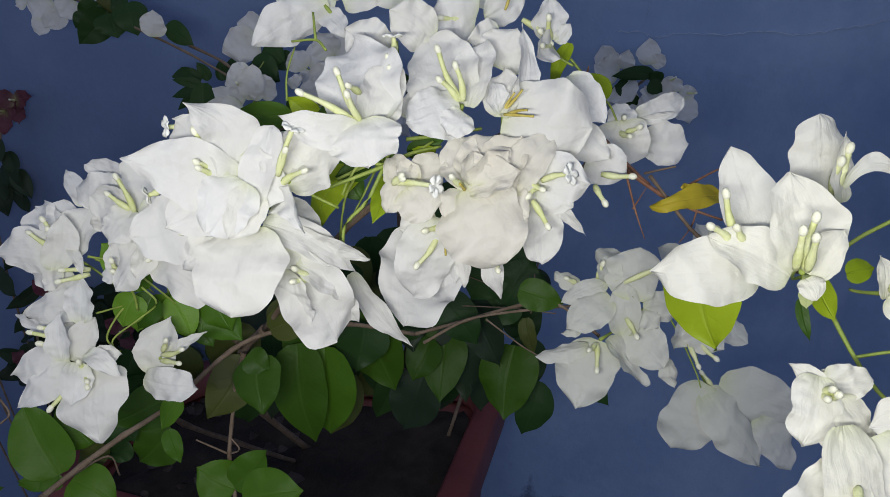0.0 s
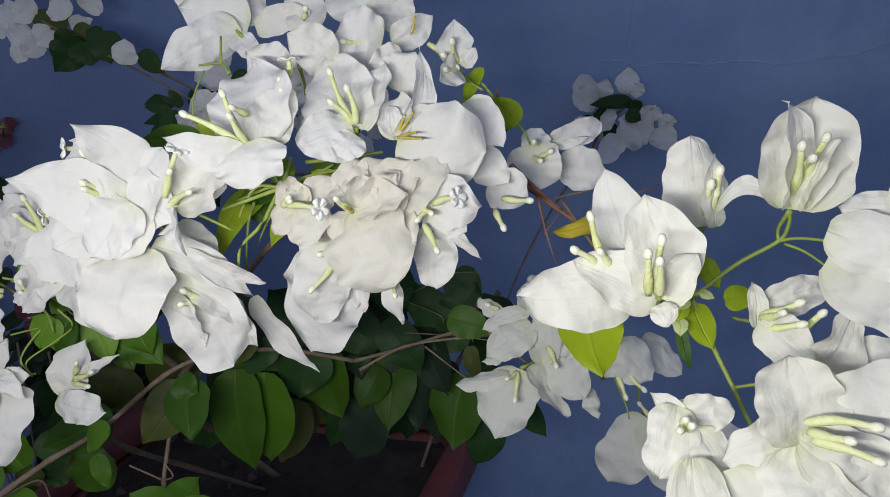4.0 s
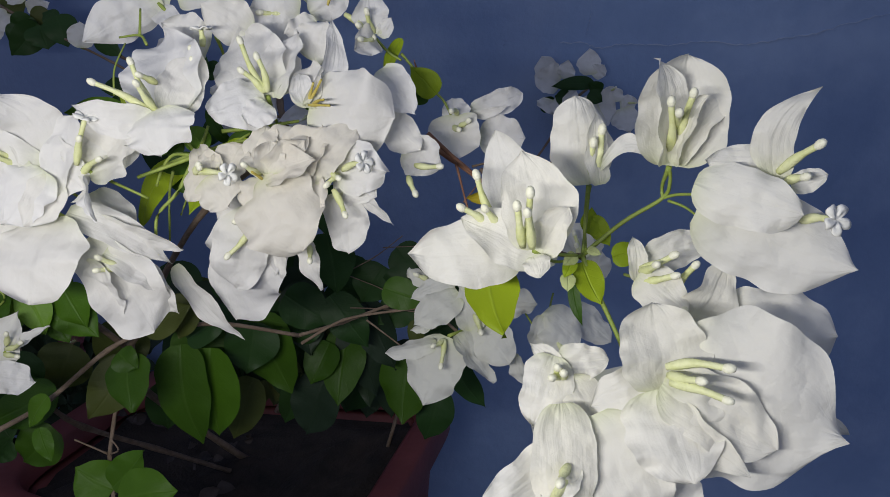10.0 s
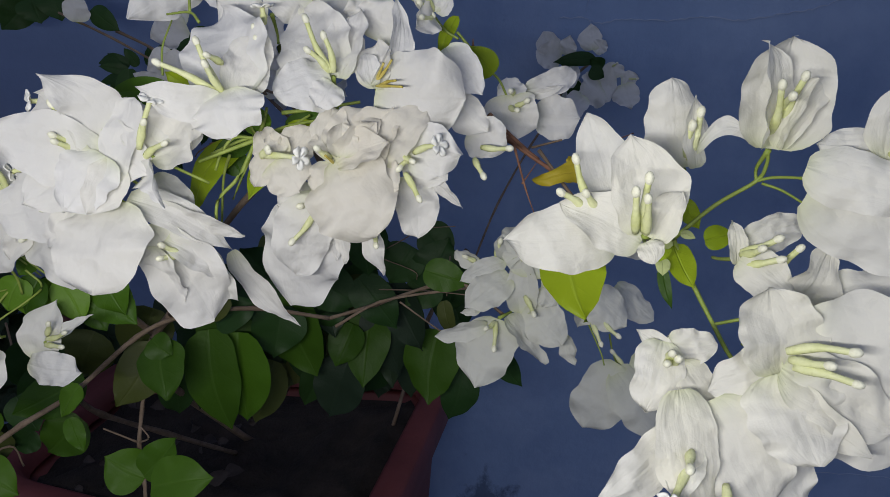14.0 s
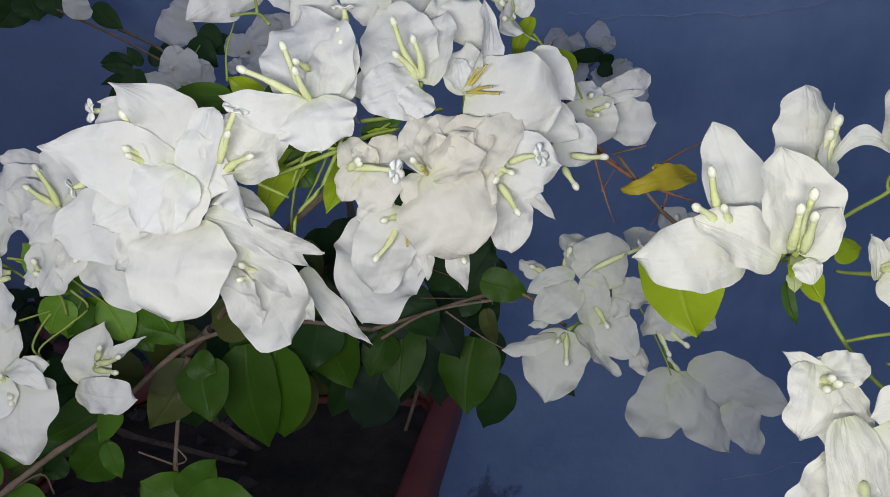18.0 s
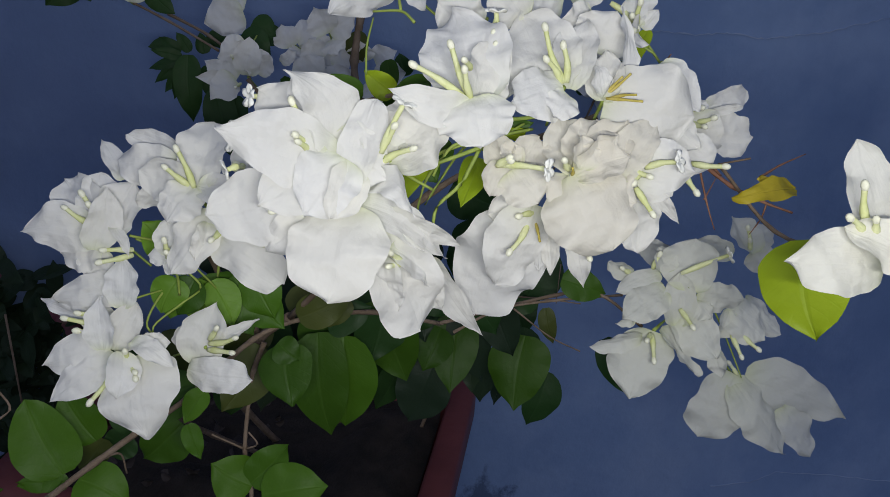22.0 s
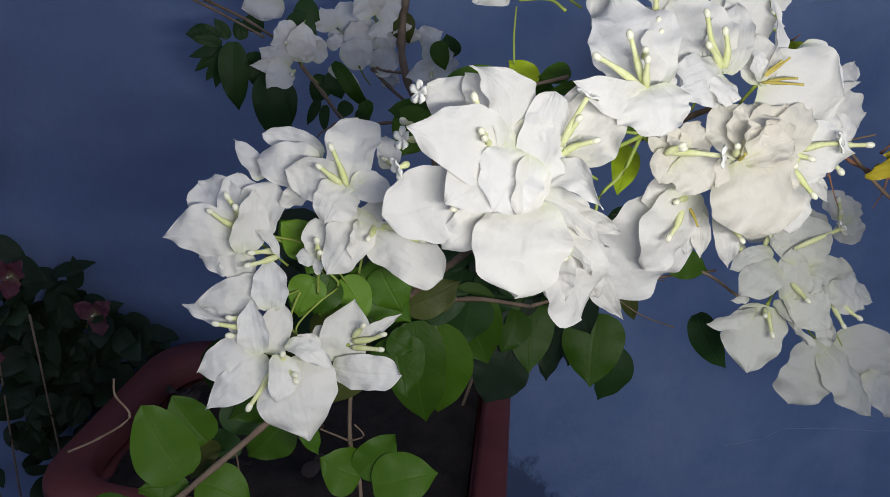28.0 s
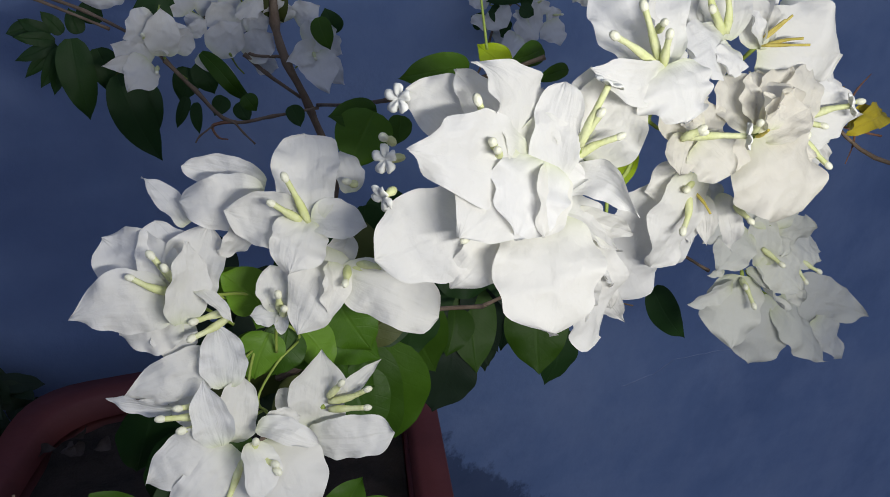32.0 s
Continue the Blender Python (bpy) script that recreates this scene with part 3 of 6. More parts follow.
b = bloom(plant, (0.1296, 0.2373, 0.7705), (0.1295, 0.2359, 0.7475), 'ivory')
bract(b, (0.1292, 0.2373, 0.7705), (0.1247, 0.2422, 0.8000), 0.0205, -3, -0.20, -0.02, 0.5, 8.7)
bract(b, (0.1329, 0.2366, 0.7766), (0.1518, 0.2309, 0.7788), 0.0062, 0, 0.10, 0.05, 0.5, 3, -0.36)
bract(b, (0.1327, 0.2353, 0.7711), (0.1304, 0.2361, 0.7955), 0.0099, 25, 0.03, -0.05, 0.5, 5.5)
floret(b, (0.1310, 0.2373, 0.7733), (0.1326, 0.2361, 0.7898))
floret(b, (0.1302, 0.2377, 0.7745), (0.1299, 0.2345, 0.7857))

b = bloom(plant, (0.1538, 0.2297, 0.7788), (0.1543, 0.2357, 0.7665), 'ivory')
bract(b, (0.1538, 0.2297, 0.7788), (0.1570, 0.2345, 0.8136), 0.0284, -8, 0.20, -0.04, 0.5, 9.0)
bract(b, (0.1560, 0.2281, 0.7800), (0.1689, 0.2275, 0.8010), 0.0101, -33, 0.12, 0.09, 0.5, 9.0)
bract(b, (0.1515, 0.2279, 0.7797), (0.1474, 0.2259, 0.8133), 0.0164, 37, 0.11, 0.03, 0.5, 7.9)
bract(b, (0.1542, 0.2260, 0.7802), (0.1604, 0.2199, 0.8033), 0.0089, -62, 0.11, 0.06, 0.5, 8.9)
floret(b, (0.1532, 0.2302, 0.7828), (0.1494, 0.2191, 0.8014))
floret(b, (0.1550, 0.2323, 0.7883), (0.1507, 0.2139, 0.7990))
floret(b, (0.1565, 0.2310, 0.7849), (0.1556, 0.2180, 0.8041))

b = bloom(plant, (0.1779, 0.2053, 0.7766), (0.1614, 0.2216, 0.7717), 'ivory')
bract(b, (0.1781, 0.2067, 0.7808), (0.1876, 0.2069, 0.8075), 0.0125, -10, -0.05, 0.10, 0.9, 3.0, -0.2)
bract(b, (0.1819, 0.2091, 0.7844), (0.1591, 0.2129, 0.7848), 0.0106, 2, -0.08, -0.05, 0.5, 5.7)
bract(b, (0.1554, 0.2088, 0.7793), (0.1822, 0.1938, 0.7742), 0.0181, 5, -0.20, 0.04, 0.5, 9)
bract(b, (0.1569, 0.2092, 0.7716), (0.1990, 0.1938, 0.7579), 0.0283, 10, -0.20, -0.01, 0.45, 6.6)
bract(b, (0.1820, 0.2042, 0.7792), (0.1908, 0.2016, 0.7836), 0.0069, 0, -0.00, -0.02, 0.5, 7.2)
floret(b, (0.1789, 0.2067, 0.7829), (0.1849, 0.1967, 0.7933))
floret(b, (0.1811, 0.2057, 0.7804), (0.1837, 0.1994, 0.7834))
floret(b, (0.1856, 0.2016, 0.7696), (0.1896, 0.1912, 0.7733), True)

b = bloom(plant, (0.1447, 0.2178, 0.7458), (0.1443, 0.2382, 0.7377), 'ivory')
bract(b, (0.1434, 0.2171, 0.7441), (0.1421, 0.2224, 0.7575), 0.0066, 0, 0.14, 0.05, 0.5, 5)
bract(b, (0.1463, 0.2210, 0.7486), (0.1677, 0.2257, 0.7552), 0.0122, -4, 0.10, 0.05, 0.5, 7)
bract(b, (0.1427, 0.2141, 0.7473), (0.1557, 0.2024, 0.7398), 0.0146, 4, -0.08, 0.05, 0.5, 6)
bract(b, (0.1470, 0.2222, 0.7461), (0.1591, 0.2261, 0.7507), 0.0099, 10, 0.10, 0.04, 0.5, 5)
floret(b, (0.1442, 0.2167, 0.7486), (0.1527, 0.2108, 0.7555))
floret(b, (0.1442, 0.2165, 0.7479), (0.1466, 0.2079, 0.7534))
floret(b, (0.1438, 0.2132, 0.7453), (0.1522, 0.2066, 0.7503))

b = bloom(plant, (0.1601, 0.2090, 0.7304), (0.1403, 0.2202, 0.7206), 'ivory')
bract(b, (0.1597, 0.2089, 0.7301), (0.1684, 0.2089, 0.7525), 0.0167, 3, 0.06, 0.11, 0.5, 8.8)
bract(b, (0.1640, 0.2080, 0.7334), (0.1785, 0.2094, 0.7426), 0.0153, -46, -0.03, 0.02, 0.5, 8.2)
bract(b, (0.1669, 0.2062, 0.7343), (0.1986, 0.1943, 0.7368), 0.0290, -10, -0.20, 0.07, 0.5, 8.3)
floret(b, (0.1594, 0.2083, 0.7312), (0.1558, 0.2039, 0.7394))
floret(b, (0.1602, 0.2083, 0.7312), (0.1613, 0.2024, 0.7355))
floret(b, (0.1545, 0.2131, 0.7439), (0.1589, 0.2091, 0.7528))
floret(b, (0.1932, 0.2021, 0.7152), (0.1945, 0.1900, 0.7255))
floret(b, (0.1928, 0.2020, 0.7149), (0.1954, 0.1966, 0.7203))
bract(b, (0.1907, 0.1863, 0.7158), (0.2003, 0.1820, 0.7102), 0.0039, 9, -0.11, 0.11, 0.5, 5.8)

b = bloom(plant, (0.1447, 0.1816, 0.7308), (0.1426, 0.2023, 0.7233), 'ivory')
bract(b, (0.1442, 0.1797, 0.7260), (0.1407, 0.1908, 0.7485), 0.0258, 4, 0.06, 0.04, 0.5, 8)
bract(b, (0.1455, 0.1806, 0.7283), (0.1241, 0.1798, 0.7206), 0.0179, 4, -0.04, 0.04, 0.5, 5)
bract(b, (0.1446, 0.1840, 0.7314), (0.1907, 0.1699, 0.7182), 0.0484, 4, -0.06, 0.04, 0.42, 5)
bract(b, (0.1427, 0.1780, 0.7298), (0.1724, 0.1667, 0.7153), 0.0207, -8, 0.04, 0.03, 0.5, 6)
bract(b, (0.1419, 0.1774, 0.7283), (0.1485, 0.1617, 0.7081), 0.0274, 0, -0.06, 0.05, 0.5, 6)
bract(b, (0.1447, 0.1767, 0.7240), (0.1648, 0.1625, 0.7103), 0.0117, 20, 0.08, 0.05, 0.5, 3.2)
floret(b, (0.1439, 0.1787, 0.7343), (0.1578, 0.1697, 0.7389))
floret(b, (0.1439, 0.1761, 0.7332), (0.1499, 0.1667, 0.7368))
floret(b, (0.1438, 0.1736, 0.7323), (0.1559, 0.1631, 0.7332))

b = bloom(plant, (0.1170, 0.1938, 0.7232), (0.1340, 0.2116, 0.7088), 'ivory')
bract(b, (0.1147, 0.1951, 0.7291), (0.1078, 0.1828, 0.7117), 0.0158, 8, -0.06, 0.05, 0.5, 7)
bract(b, (0.1174, 0.1943, 0.7245), (0.1078, 0.2009, 0.7301), 0.0066, 0, 0.12, 0.05, 0.5, 2.8)
bract(b, (0.1160, 0.1955, 0.7274), (0.1313, 0.1954, 0.7274), 0.0110, -6, 0.08, 0.05, 0.5, 9)
bract(b, (0.1176, 0.1909, 0.7240), (0.1250, 0.1803, 0.7058), 0.0175, -6, -0.08, 0.05, 0.5, 7)
bract(b, (0.1182, 0.1960, 0.7233), (0.1208, 0.2002, 0.7285), 0.0074, 0, 0.12, 0.04, 0.5, 5)
floret(b, (0.1165, 0.1920, 0.7242), (0.1148, 0.1866, 0.7295))
floret(b, (0.1162, 0.1918, 0.7235), (0.1131, 0.1855, 0.7267))
floret(b, (0.1172, 0.1919, 0.7239), (0.1164, 0.1860, 0.7280))

b = bloom(plant, (0.1205, 0.1774, 0.7092), (0.1321, 0.2000, 0.7066), 'ivory')
bract(b, (0.1169, 0.1772, 0.7087), (0.0889, 0.1618, 0.6968), 0.0147, 12, -0.06, 0.05, 0.5, 2.8)
bract(b, (0.1148, 0.1786, 0.7229), (0.1188, 0.1577, 0.6921), 0.0185, -10, -0.06, 0.05, 0.5, 6)
bract(b, (0.1241, 0.1790, 0.7188), (0.1379, 0.1620, 0.6924), 0.0290, 6, -0.06, 0.05, 0.4, 8)
bract(b, (0.1173, 0.1708, 0.7089), (0.1104, 0.1584, 0.6993), 0.0100, 24, 0.10, 0.05, 0.5, 4)
bract(b, (0.1420, 0.1772, 0.6983), (0.1522, 0.1683, 0.6869), 0.0194, 0, -0.06, 0.05, 0.5, 7)
floret(b, (0.1170, 0.1680, 0.7071), (0.1071, 0.1537, 0.7036), True)
floret(b, (0.1162, 0.1669, 0.7098), (0.1128, 0.1586, 0.7105))
floret(b, (0.1257, 0.1633, 0.7010), (0.1224, 0.1540, 0.6992))





stem(plant, [(0.1285, 0.2352, 0.7456), (0.1341, 0.2294, 0.7332), (0.1403, 0.2202, 0.7206), (0.1415, 0.2057, 0.7162), (0.1444, 0.1890, 0.7145)], 0.00083, 'stem')
stem(plant, [(0.1285, 0.2354, 0.7460), (0.1294, 0.2378, 0.7552), (0.1299, 0.2373, 0.7705)], 0.00057, 'stem')
stem(plant, [(0.1285, 0.2354, 0.7460), (0.1417, 0.2366, 0.7576), (0.1543, 0.2357, 0.7665), (0.1554, 0.2328, 0.7729), (0.1538, 0.2297, 0.7788)], 0.00073, 'stem')
stem(plant, [(0.1543, 0.2357, 0.7665), (0.1578, 0.2313, 0.7690), (0.1614, 0.2216, 0.7717), (0.1695, 0.2115, 0.7730)], 0.00052, 'stem')
stem(plant, [(0.1562, 0.2354, 0.7657), (0.1605, 0.2298, 0.7650), (0.1631, 0.2187, 0.7639)], 0.00047, 'stem')
stem(plant, [(0.1285, 0.2354, 0.7460), (0.1180, 0.2281, 0.7465), (0.1078, 0.2076, 0.7602)], 0.00057, 'stem')
stem(plant, [(0.1285, 0.2352, 0.7456), (0.1242, 0.2666, 0.7353), (0.1146, 0.3074, 0.7300), (0.0957, 0.3320, 0.7522)], 0.00099, 'bark')

b = bloom(plant, (-0.0313, 0.2839, 0.7869), (-0.0260, 0.2995, 0.7683), 'white')
bract(b, (-0.0306, 0.2893, 0.7841), (-0.0374, 0.3164, 0.8156), 0.0337, -6, 0.10, 0.06, 0.5, 5)
bract(b, (-0.0301, 0.2876, 0.7855), (-0.0201, 0.3042, 0.8069), 0.0186, 14, 0.10, 0.04, 0.5, 5)
bract(b, (-0.0334, 0.2813, 0.7853), (-0.0634, 0.2787, 0.7917), 0.0139, -10, 0.12, 0.06, 0.5, 2.8, -0.08)
bract(b, (-0.0318, 0.2819, 0.7897), (-0.0293, 0.2698, 0.7746), 0.0282, 4, -0.12, 0.05, 0.5, 6)
floret(b, (-0.0334, 0.2824, 0.7879), (-0.0547, 0.2792, 0.8003))
floret(b, (-0.0334, 0.2831, 0.7894), (-0.0410, 0.2849, 0.8071))
floret(b, (-0.0326, 0.2826, 0.7885), (-0.0364, 0.2769, 0.7999))
floret(b, (-0.0329, 0.2870, 0.7988), (-0.0363, 0.2803, 0.8027))
floret(b, (-0.0218, 0.3031, 0.8039), (-0.0229, 0.3016, 0.8102))
floret(b, (-0.0212, 0.3027, 0.8030), (-0.0221, 0.2998, 0.8062))
floret(b, (-0.0208, 0.3101, 0.8104), (-0.0210, 0.3107, 0.8170), True)

b = bloom(plant, (0.0068, 0.3010, 0.7911), (0.0059, 0.3171, 0.7719), 'white')
bract(b, (0.0075, 0.3046, 0.7894), (-0.0077, 0.3260, 0.8153), 0.0302, -8, 0.10, 0.05, 0.5, 5)
bract(b, (0.0065, 0.2986, 0.7905), (-0.0157, 0.2925, 0.7854), 0.0221, 8, -0.10, 0.05, 0.5, 6)
bract(b, (0.0074, 0.2961, 0.7899), (0.0008, 0.2889, 0.7814), 0.0135, 0, -0.08, 0.05, 0.5, 6)
bract(b, (0.0089, 0.3024, 0.7898), (0.0179, 0.3187, 0.8154), 0.0182, -24, 0.14, 0.04, 0.5, 6)
bract(b, (0.0085, 0.3070, 0.7901), (0.0108, 0.3217, 0.8101), 0.0166, 10, 0.10, 0.05, 0.5, 6)
bract(b, (-0.0166, 0.3113, 0.7832), (-0.0076, 0.3174, 0.8002), 0.0095, -20, 0.12, 0.05, 0.5, 4)
floret(b, (0.0065, 0.2997, 0.7931), (-0.0029, 0.3028, 0.8133))
floret(b, (0.0074, 0.2996, 0.7931), (0.0043, 0.2994, 0.8073))
floret(b, (0.0056, 0.2998, 0.7930), (-0.0021, 0.2979, 0.8020))

b = bloom(plant, (0.0240, 0.3008, 0.7876), (0.0243, 0.3157, 0.7658), 'white')
bract(b, (0.0234, 0.3007, 0.7871), (0.0593, 0.2928, 0.7832), 0.0370, 14, -0.14, 0.08, 0.4, 6)
bract(b, (0.0229, 0.2983, 0.7865), (0.0318, 0.3187, 0.8217), 0.0121, 30, 0.16, 0.05, 0.5, 3, 0.1)
bract(b, (0.0234, 0.3003, 0.7861), (0.0255, 0.3120, 0.8040), 0.0154, -24, 0.14, 0.05, 0.5, 5)
bract(b, (0.0225, 0.2970, 0.7883), (0.0197, 0.3046, 0.8005), 0.0092, 20, 0.10, 0.04, 0.5, 4)
floret(b, (0.0240, 0.2988, 0.7879), (0.0347, 0.2873, 0.7895), wilted=True)
floret(b, (0.0240, 0.2993, 0.7892), (0.0307, 0.2939, 0.7988), wilted=True)
floret(b, (0.0251, 0.2987, 0.7880), (0.0322, 0.2886, 0.7917), wilted=True)
floret(b, (0.0240, 0.2995, 0.7896), (0.0275, 0.2937, 0.7975), wilted=True)

b = bloom(plant, (0.0113, 0.2797, 0.7624), (0.0132, 0.2955, 0.7434), 'cream')
bract(b, (0.0106, 0.2813, 0.7608), (0.0059, 0.2967, 0.7806), 0.0173, -8, 0.10, 0.04, 0.5, 7)
bract(b, (0.0125, 0.2801, 0.7612), (0.0196, 0.2941, 0.7807), 0.0208, -6, 0.14, 0.05, 0.5, 8)
bract(b, (0.0170, 0.2806, 0.7610), (0.0308, 0.2916, 0.7804), 0.0190, -10, 0.14, -0.05, 0.5, 7)
bract(b, (0.0249, 0.2818, 0.7607), (0.0444, 0.2921, 0.7800), 0.0164, -6, 0.10, 0.05, 0.5, 7)
bract(b, (0.0088, 0.2776, 0.7619), (0.0293, 0.2767, 0.7706), 0.0154, -20, 0.16, 0.06, 0.5, 5)
bract(b, (0.0088, 0.2780, 0.7629), (0.0246, 0.2822, 0.7771), 0.0137, 26, 0.14, 0.06, 0.5, 5)
bract(b, (0.0105, 0.2763, 0.7645), (0.0116, 0.2815, 0.7770), 0.0123, 18, 0.16, 0.04, 0.5, 5)
bract(b, (0.0077, 0.2781, 0.7628), (0.0239, 0.2634, 0.7376), 0.0348, 6, -0.14, 0.06, 0.42, 11)
bract(b, (0.0148, 0.2809, 0.7609), (0.0329, 0.2749, 0.7518), 0.0216, -10, -0.08, 0.05, 0.5, 6)
bract(b, (0.0081, 0.2796, 0.7613), (0.0008, 0.2735, 0.7499), 0.0138, 10, -0.08, 0.05, 0.5, 5)
floret(b, (0.0067, 0.2788, 0.7641), (0.0028, 0.2726, 0.7693))
floret(b, (0.0077, 0.2778, 0.7622), (0.0057, 0.2713, 0.7669), wilted=True)

b = bloom(plant, (-0.0161, 0.2835, 0.7615), (-0.0049, 0.3020, 0.7513), 'cream')
bract(b, (-0.0112, 0.2852, 0.7617), (-0.0238, 0.2929, 0.7714), 0.0136, -8, 0.14, 0.04, 0.5, 6)
bract(b, (-0.0171, 0.2848, 0.7644), (-0.0230, 0.2782, 0.7522), 0.0116, 14, -0.10, 0.05, 0.5, 5)
bract(b, (-0.0152, 0.2816, 0.7623), (-0.0050, 0.2737, 0.7516), 0.0199, 0, -0.12, 0.05, 0.5, 6)
bract(b, (-0.0094, 0.2858, 0.7610), (-0.0029, 0.2932, 0.7725), 0.0150, 0, 0.14, 0.05, 0.5, 6)
bract(b, (-0.0140, 0.2840, 0.7631), (-0.0180, 0.2896, 0.7703), 0.0090, 14, 0.12, 0.05, 0.5, 5)
floret(b, (-0.0201, 0.2829, 0.7640), (-0.0040, 0.2710, 0.7661), True)
floret(b, (-0.0194, 0.2830, 0.7644), (-0.0166, 0.2772, 0.7670))
floret(b, (-0.0205, 0.2826, 0.7634), (-0.0172, 0.2777, 0.7681))

b = bloom(plant, (-0.0022, 0.2964, 0.7389), (0.0106, 0.3150, 0.7296), 'white')
bract(b, (0.0001, 0.2973, 0.7415), (-0.0177, 0.3132, 0.6871), 0.0385, 4, -0.08, 0.05, 0.40, 9)
bract(b, (-0.0009, 0.2944, 0.7449), (-0.0134, 0.2929, 0.7068), 0.0253, -10, -0.06, 0.05, 0.5, 7)
bract(b, (-0.0033, 0.2964, 0.7438), (-0.0196, 0.2981, 0.7382), 0.0159, 0, 0.10, 0.04, 0.5, 5)
bract(b, (0.0014, 0.3005, 0.7392), (0.0055, 0.2979, 0.7135), 0.0134, 20, -0.08, 0.05, 0.5, 4)
bract(b, (0.0067, 0.2975, 0.7336), (0.0096, 0.2931, 0.7135), 0.0084, 30, 0.10, 0.05, 0.5, 3)
bract(b, (0.0168, 0.2979, 0.7319), (0.0245, 0.2931, 0.7071), 0.0100, 20, 0.08, 0.05, 0.5, 3)
floret(b, (-0.0006, 0.2947, 0.7405), (-0.0084, 0.2892, 0.7408))
floret(b, (-0.0029, 0.2934, 0.7368), (-0.0118, 0.2839, 0.7273))
floret(b, (-0.0002, 0.2932, 0.7369), (0.0003, 0.2844, 0.7318), wilted=True)
floret(b, (0.0210, 0.2936, 0.7281), (0.0225, 0.2854, 0.7245))

b = bloom(plant, (0.0372, 0.2860, 0.7637), (0.0409, 0.3016, 0.7446), 'white')
bract(b, (0.0363, 0.2863, 0.7640), (0.0579, 0.2796, 0.7644), 0.0223, 8, -0.10, 0.05, 0.5, 3.2)
bract(b, (0.0354, 0.2888, 0.7621), (0.0521, 0.2841, 0.7529), 0.0163, 10, -0.06, 0.05, 0.5, 5)
bract(b, (0.0367, 0.2865, 0.7544), (0.0398, 0.2821, 0.7293), 0.0183, 8, -0.10, 0.05, 0.5, 8)
bract(b, (0.0422, 0.2866, 0.7560), (0.0586, 0.2869, 0.7405), 0.0057, 30, 0.10, 0.06, 0.5, 2.6)
bract(b, (0.0356, 0.2894, 0.7608), (0.0451, 0.2947, 0.7709), 0.0140, -10, 0.10, 0.05, 0.5, 5)
floret(b, (0.0388, 0.2839, 0.7643), (0.0482, 0.2762, 0.7692), True)
floret(b, (0.0340, 0.2844, 0.7641), (0.0383, 0.2768, 0.7628))
floret(b, (0.0351, 0.2812, 0.7569), (0.0405, 0.2729, 0.7489))
floret(b, (0.0372, 0.2834, 0.7626), (0.0329, 0.2783, 0.7597))

b = bloom(plant, (0.0869, 0.3471, 0.7719), (0.0820, 0.3400, 0.7592), 'white')
bract(b, (0.0907, 0.3529, 0.7756), (0.1170, 0.3602, 0.7836), 0.0122, 8, 0.10, 0.04, 0.4, 9)
bract(b, (0.0923, 0.3489, 0.7743), (0.1086, 0.3481, 0.7788), 0.0047, 20, 0.10, 0.04, 0.5, 3)
bract(b, (0.0955, 0.3517, 0.7636), (0.1177, 0.3494, 0.7633), 0.0208, 6, 0.06, 0.02, 0.4, 6)
bract(b, (0.0836, 0.3470, 0.7754), (0.0855, 0.3334, 0.7567), 0.0257, 10, 0.06, -0.04, 0.4, 9)
bract(b, (0.0861, 0.3465, 0.7697), (0.0819, 0.3542, 0.7817), 0.0136, -8, 0.08, 0.04, 0.5, 6)
floret(b, (0.0830, 0.3452, 0.7698), (0.0853, 0.3357, 0.7701))
floret(b, (0.0847, 0.3473, 0.7753), (0.0820, 0.3348, 0.7789))
floret(b, (0.0857, 0.3452, 0.7697), (0.0900, 0.3372, 0.7740))

b = bloom(plant, (-0.0556, 0.3573, 0.8264), (-0.0371, 0.3484, 0.8089), 'white')
bract(b, (-0.0543, 0.3582, 0.8289), (-0.0873, 0.3426, 0.8104), 0.0214, -34, -0.20, 0.03, 0.5, 4.1)
bract(b, (-0.0501, 0.3612, 0.8283), (-0.0811, 0.3588, 0.8358), 0.0262, -7, 0.07, -0.03, 0.5, 4.1)
bract(b, (-0.0473, 0.3604, 0.8262), (-0.0215, 0.3636, 0.8346), 0.0132, 19, 0.12, -0.02, 0.5, 5.2)
bract(b, (-0.0633, 0.3677, 0.8313), (-0.0495, 0.3756, 0.8518), 0.0262, 29, 0.03, 0.04, 0.5, 5.7)
bract(b, (-0.0689, 0.3687, 0.8339), (-0.0830, 0.3757, 0.8522), 0.0233, 4, 0.06, -0.02, 0.5, 5.0)
bract(b, (-0.0583, 0.3595, 0.8238), (-0.0452, 0.3503, 0.8139), 0.0114, -7, -0.05, 0.03, 0.5, 4.7)

b = bloom(plant, (-0.0213, 0.3307, 0.8129), (-0.0202, 0.3343, 0.8001), 'white')
bract(b, (-0.0251, 0.3284, 0.8070), (-0.0433, 0.3286, 0.8186), 0.0228, -4, 0.06, 0.04, 0.5, 3.3)
bract(b, (-0.0049, 0.3269, 0.8143), (-0.0238, 0.3232, 0.8269), 0.0193, -9, -0.01, 0.10, 0.5, 6.1)
bract(b, (-0.0261, 0.3325, 0.8066), (-0.0387, 0.3323, 0.8117), 0.0162, -6, -0.12, 0.08, 0.5, 4.6)

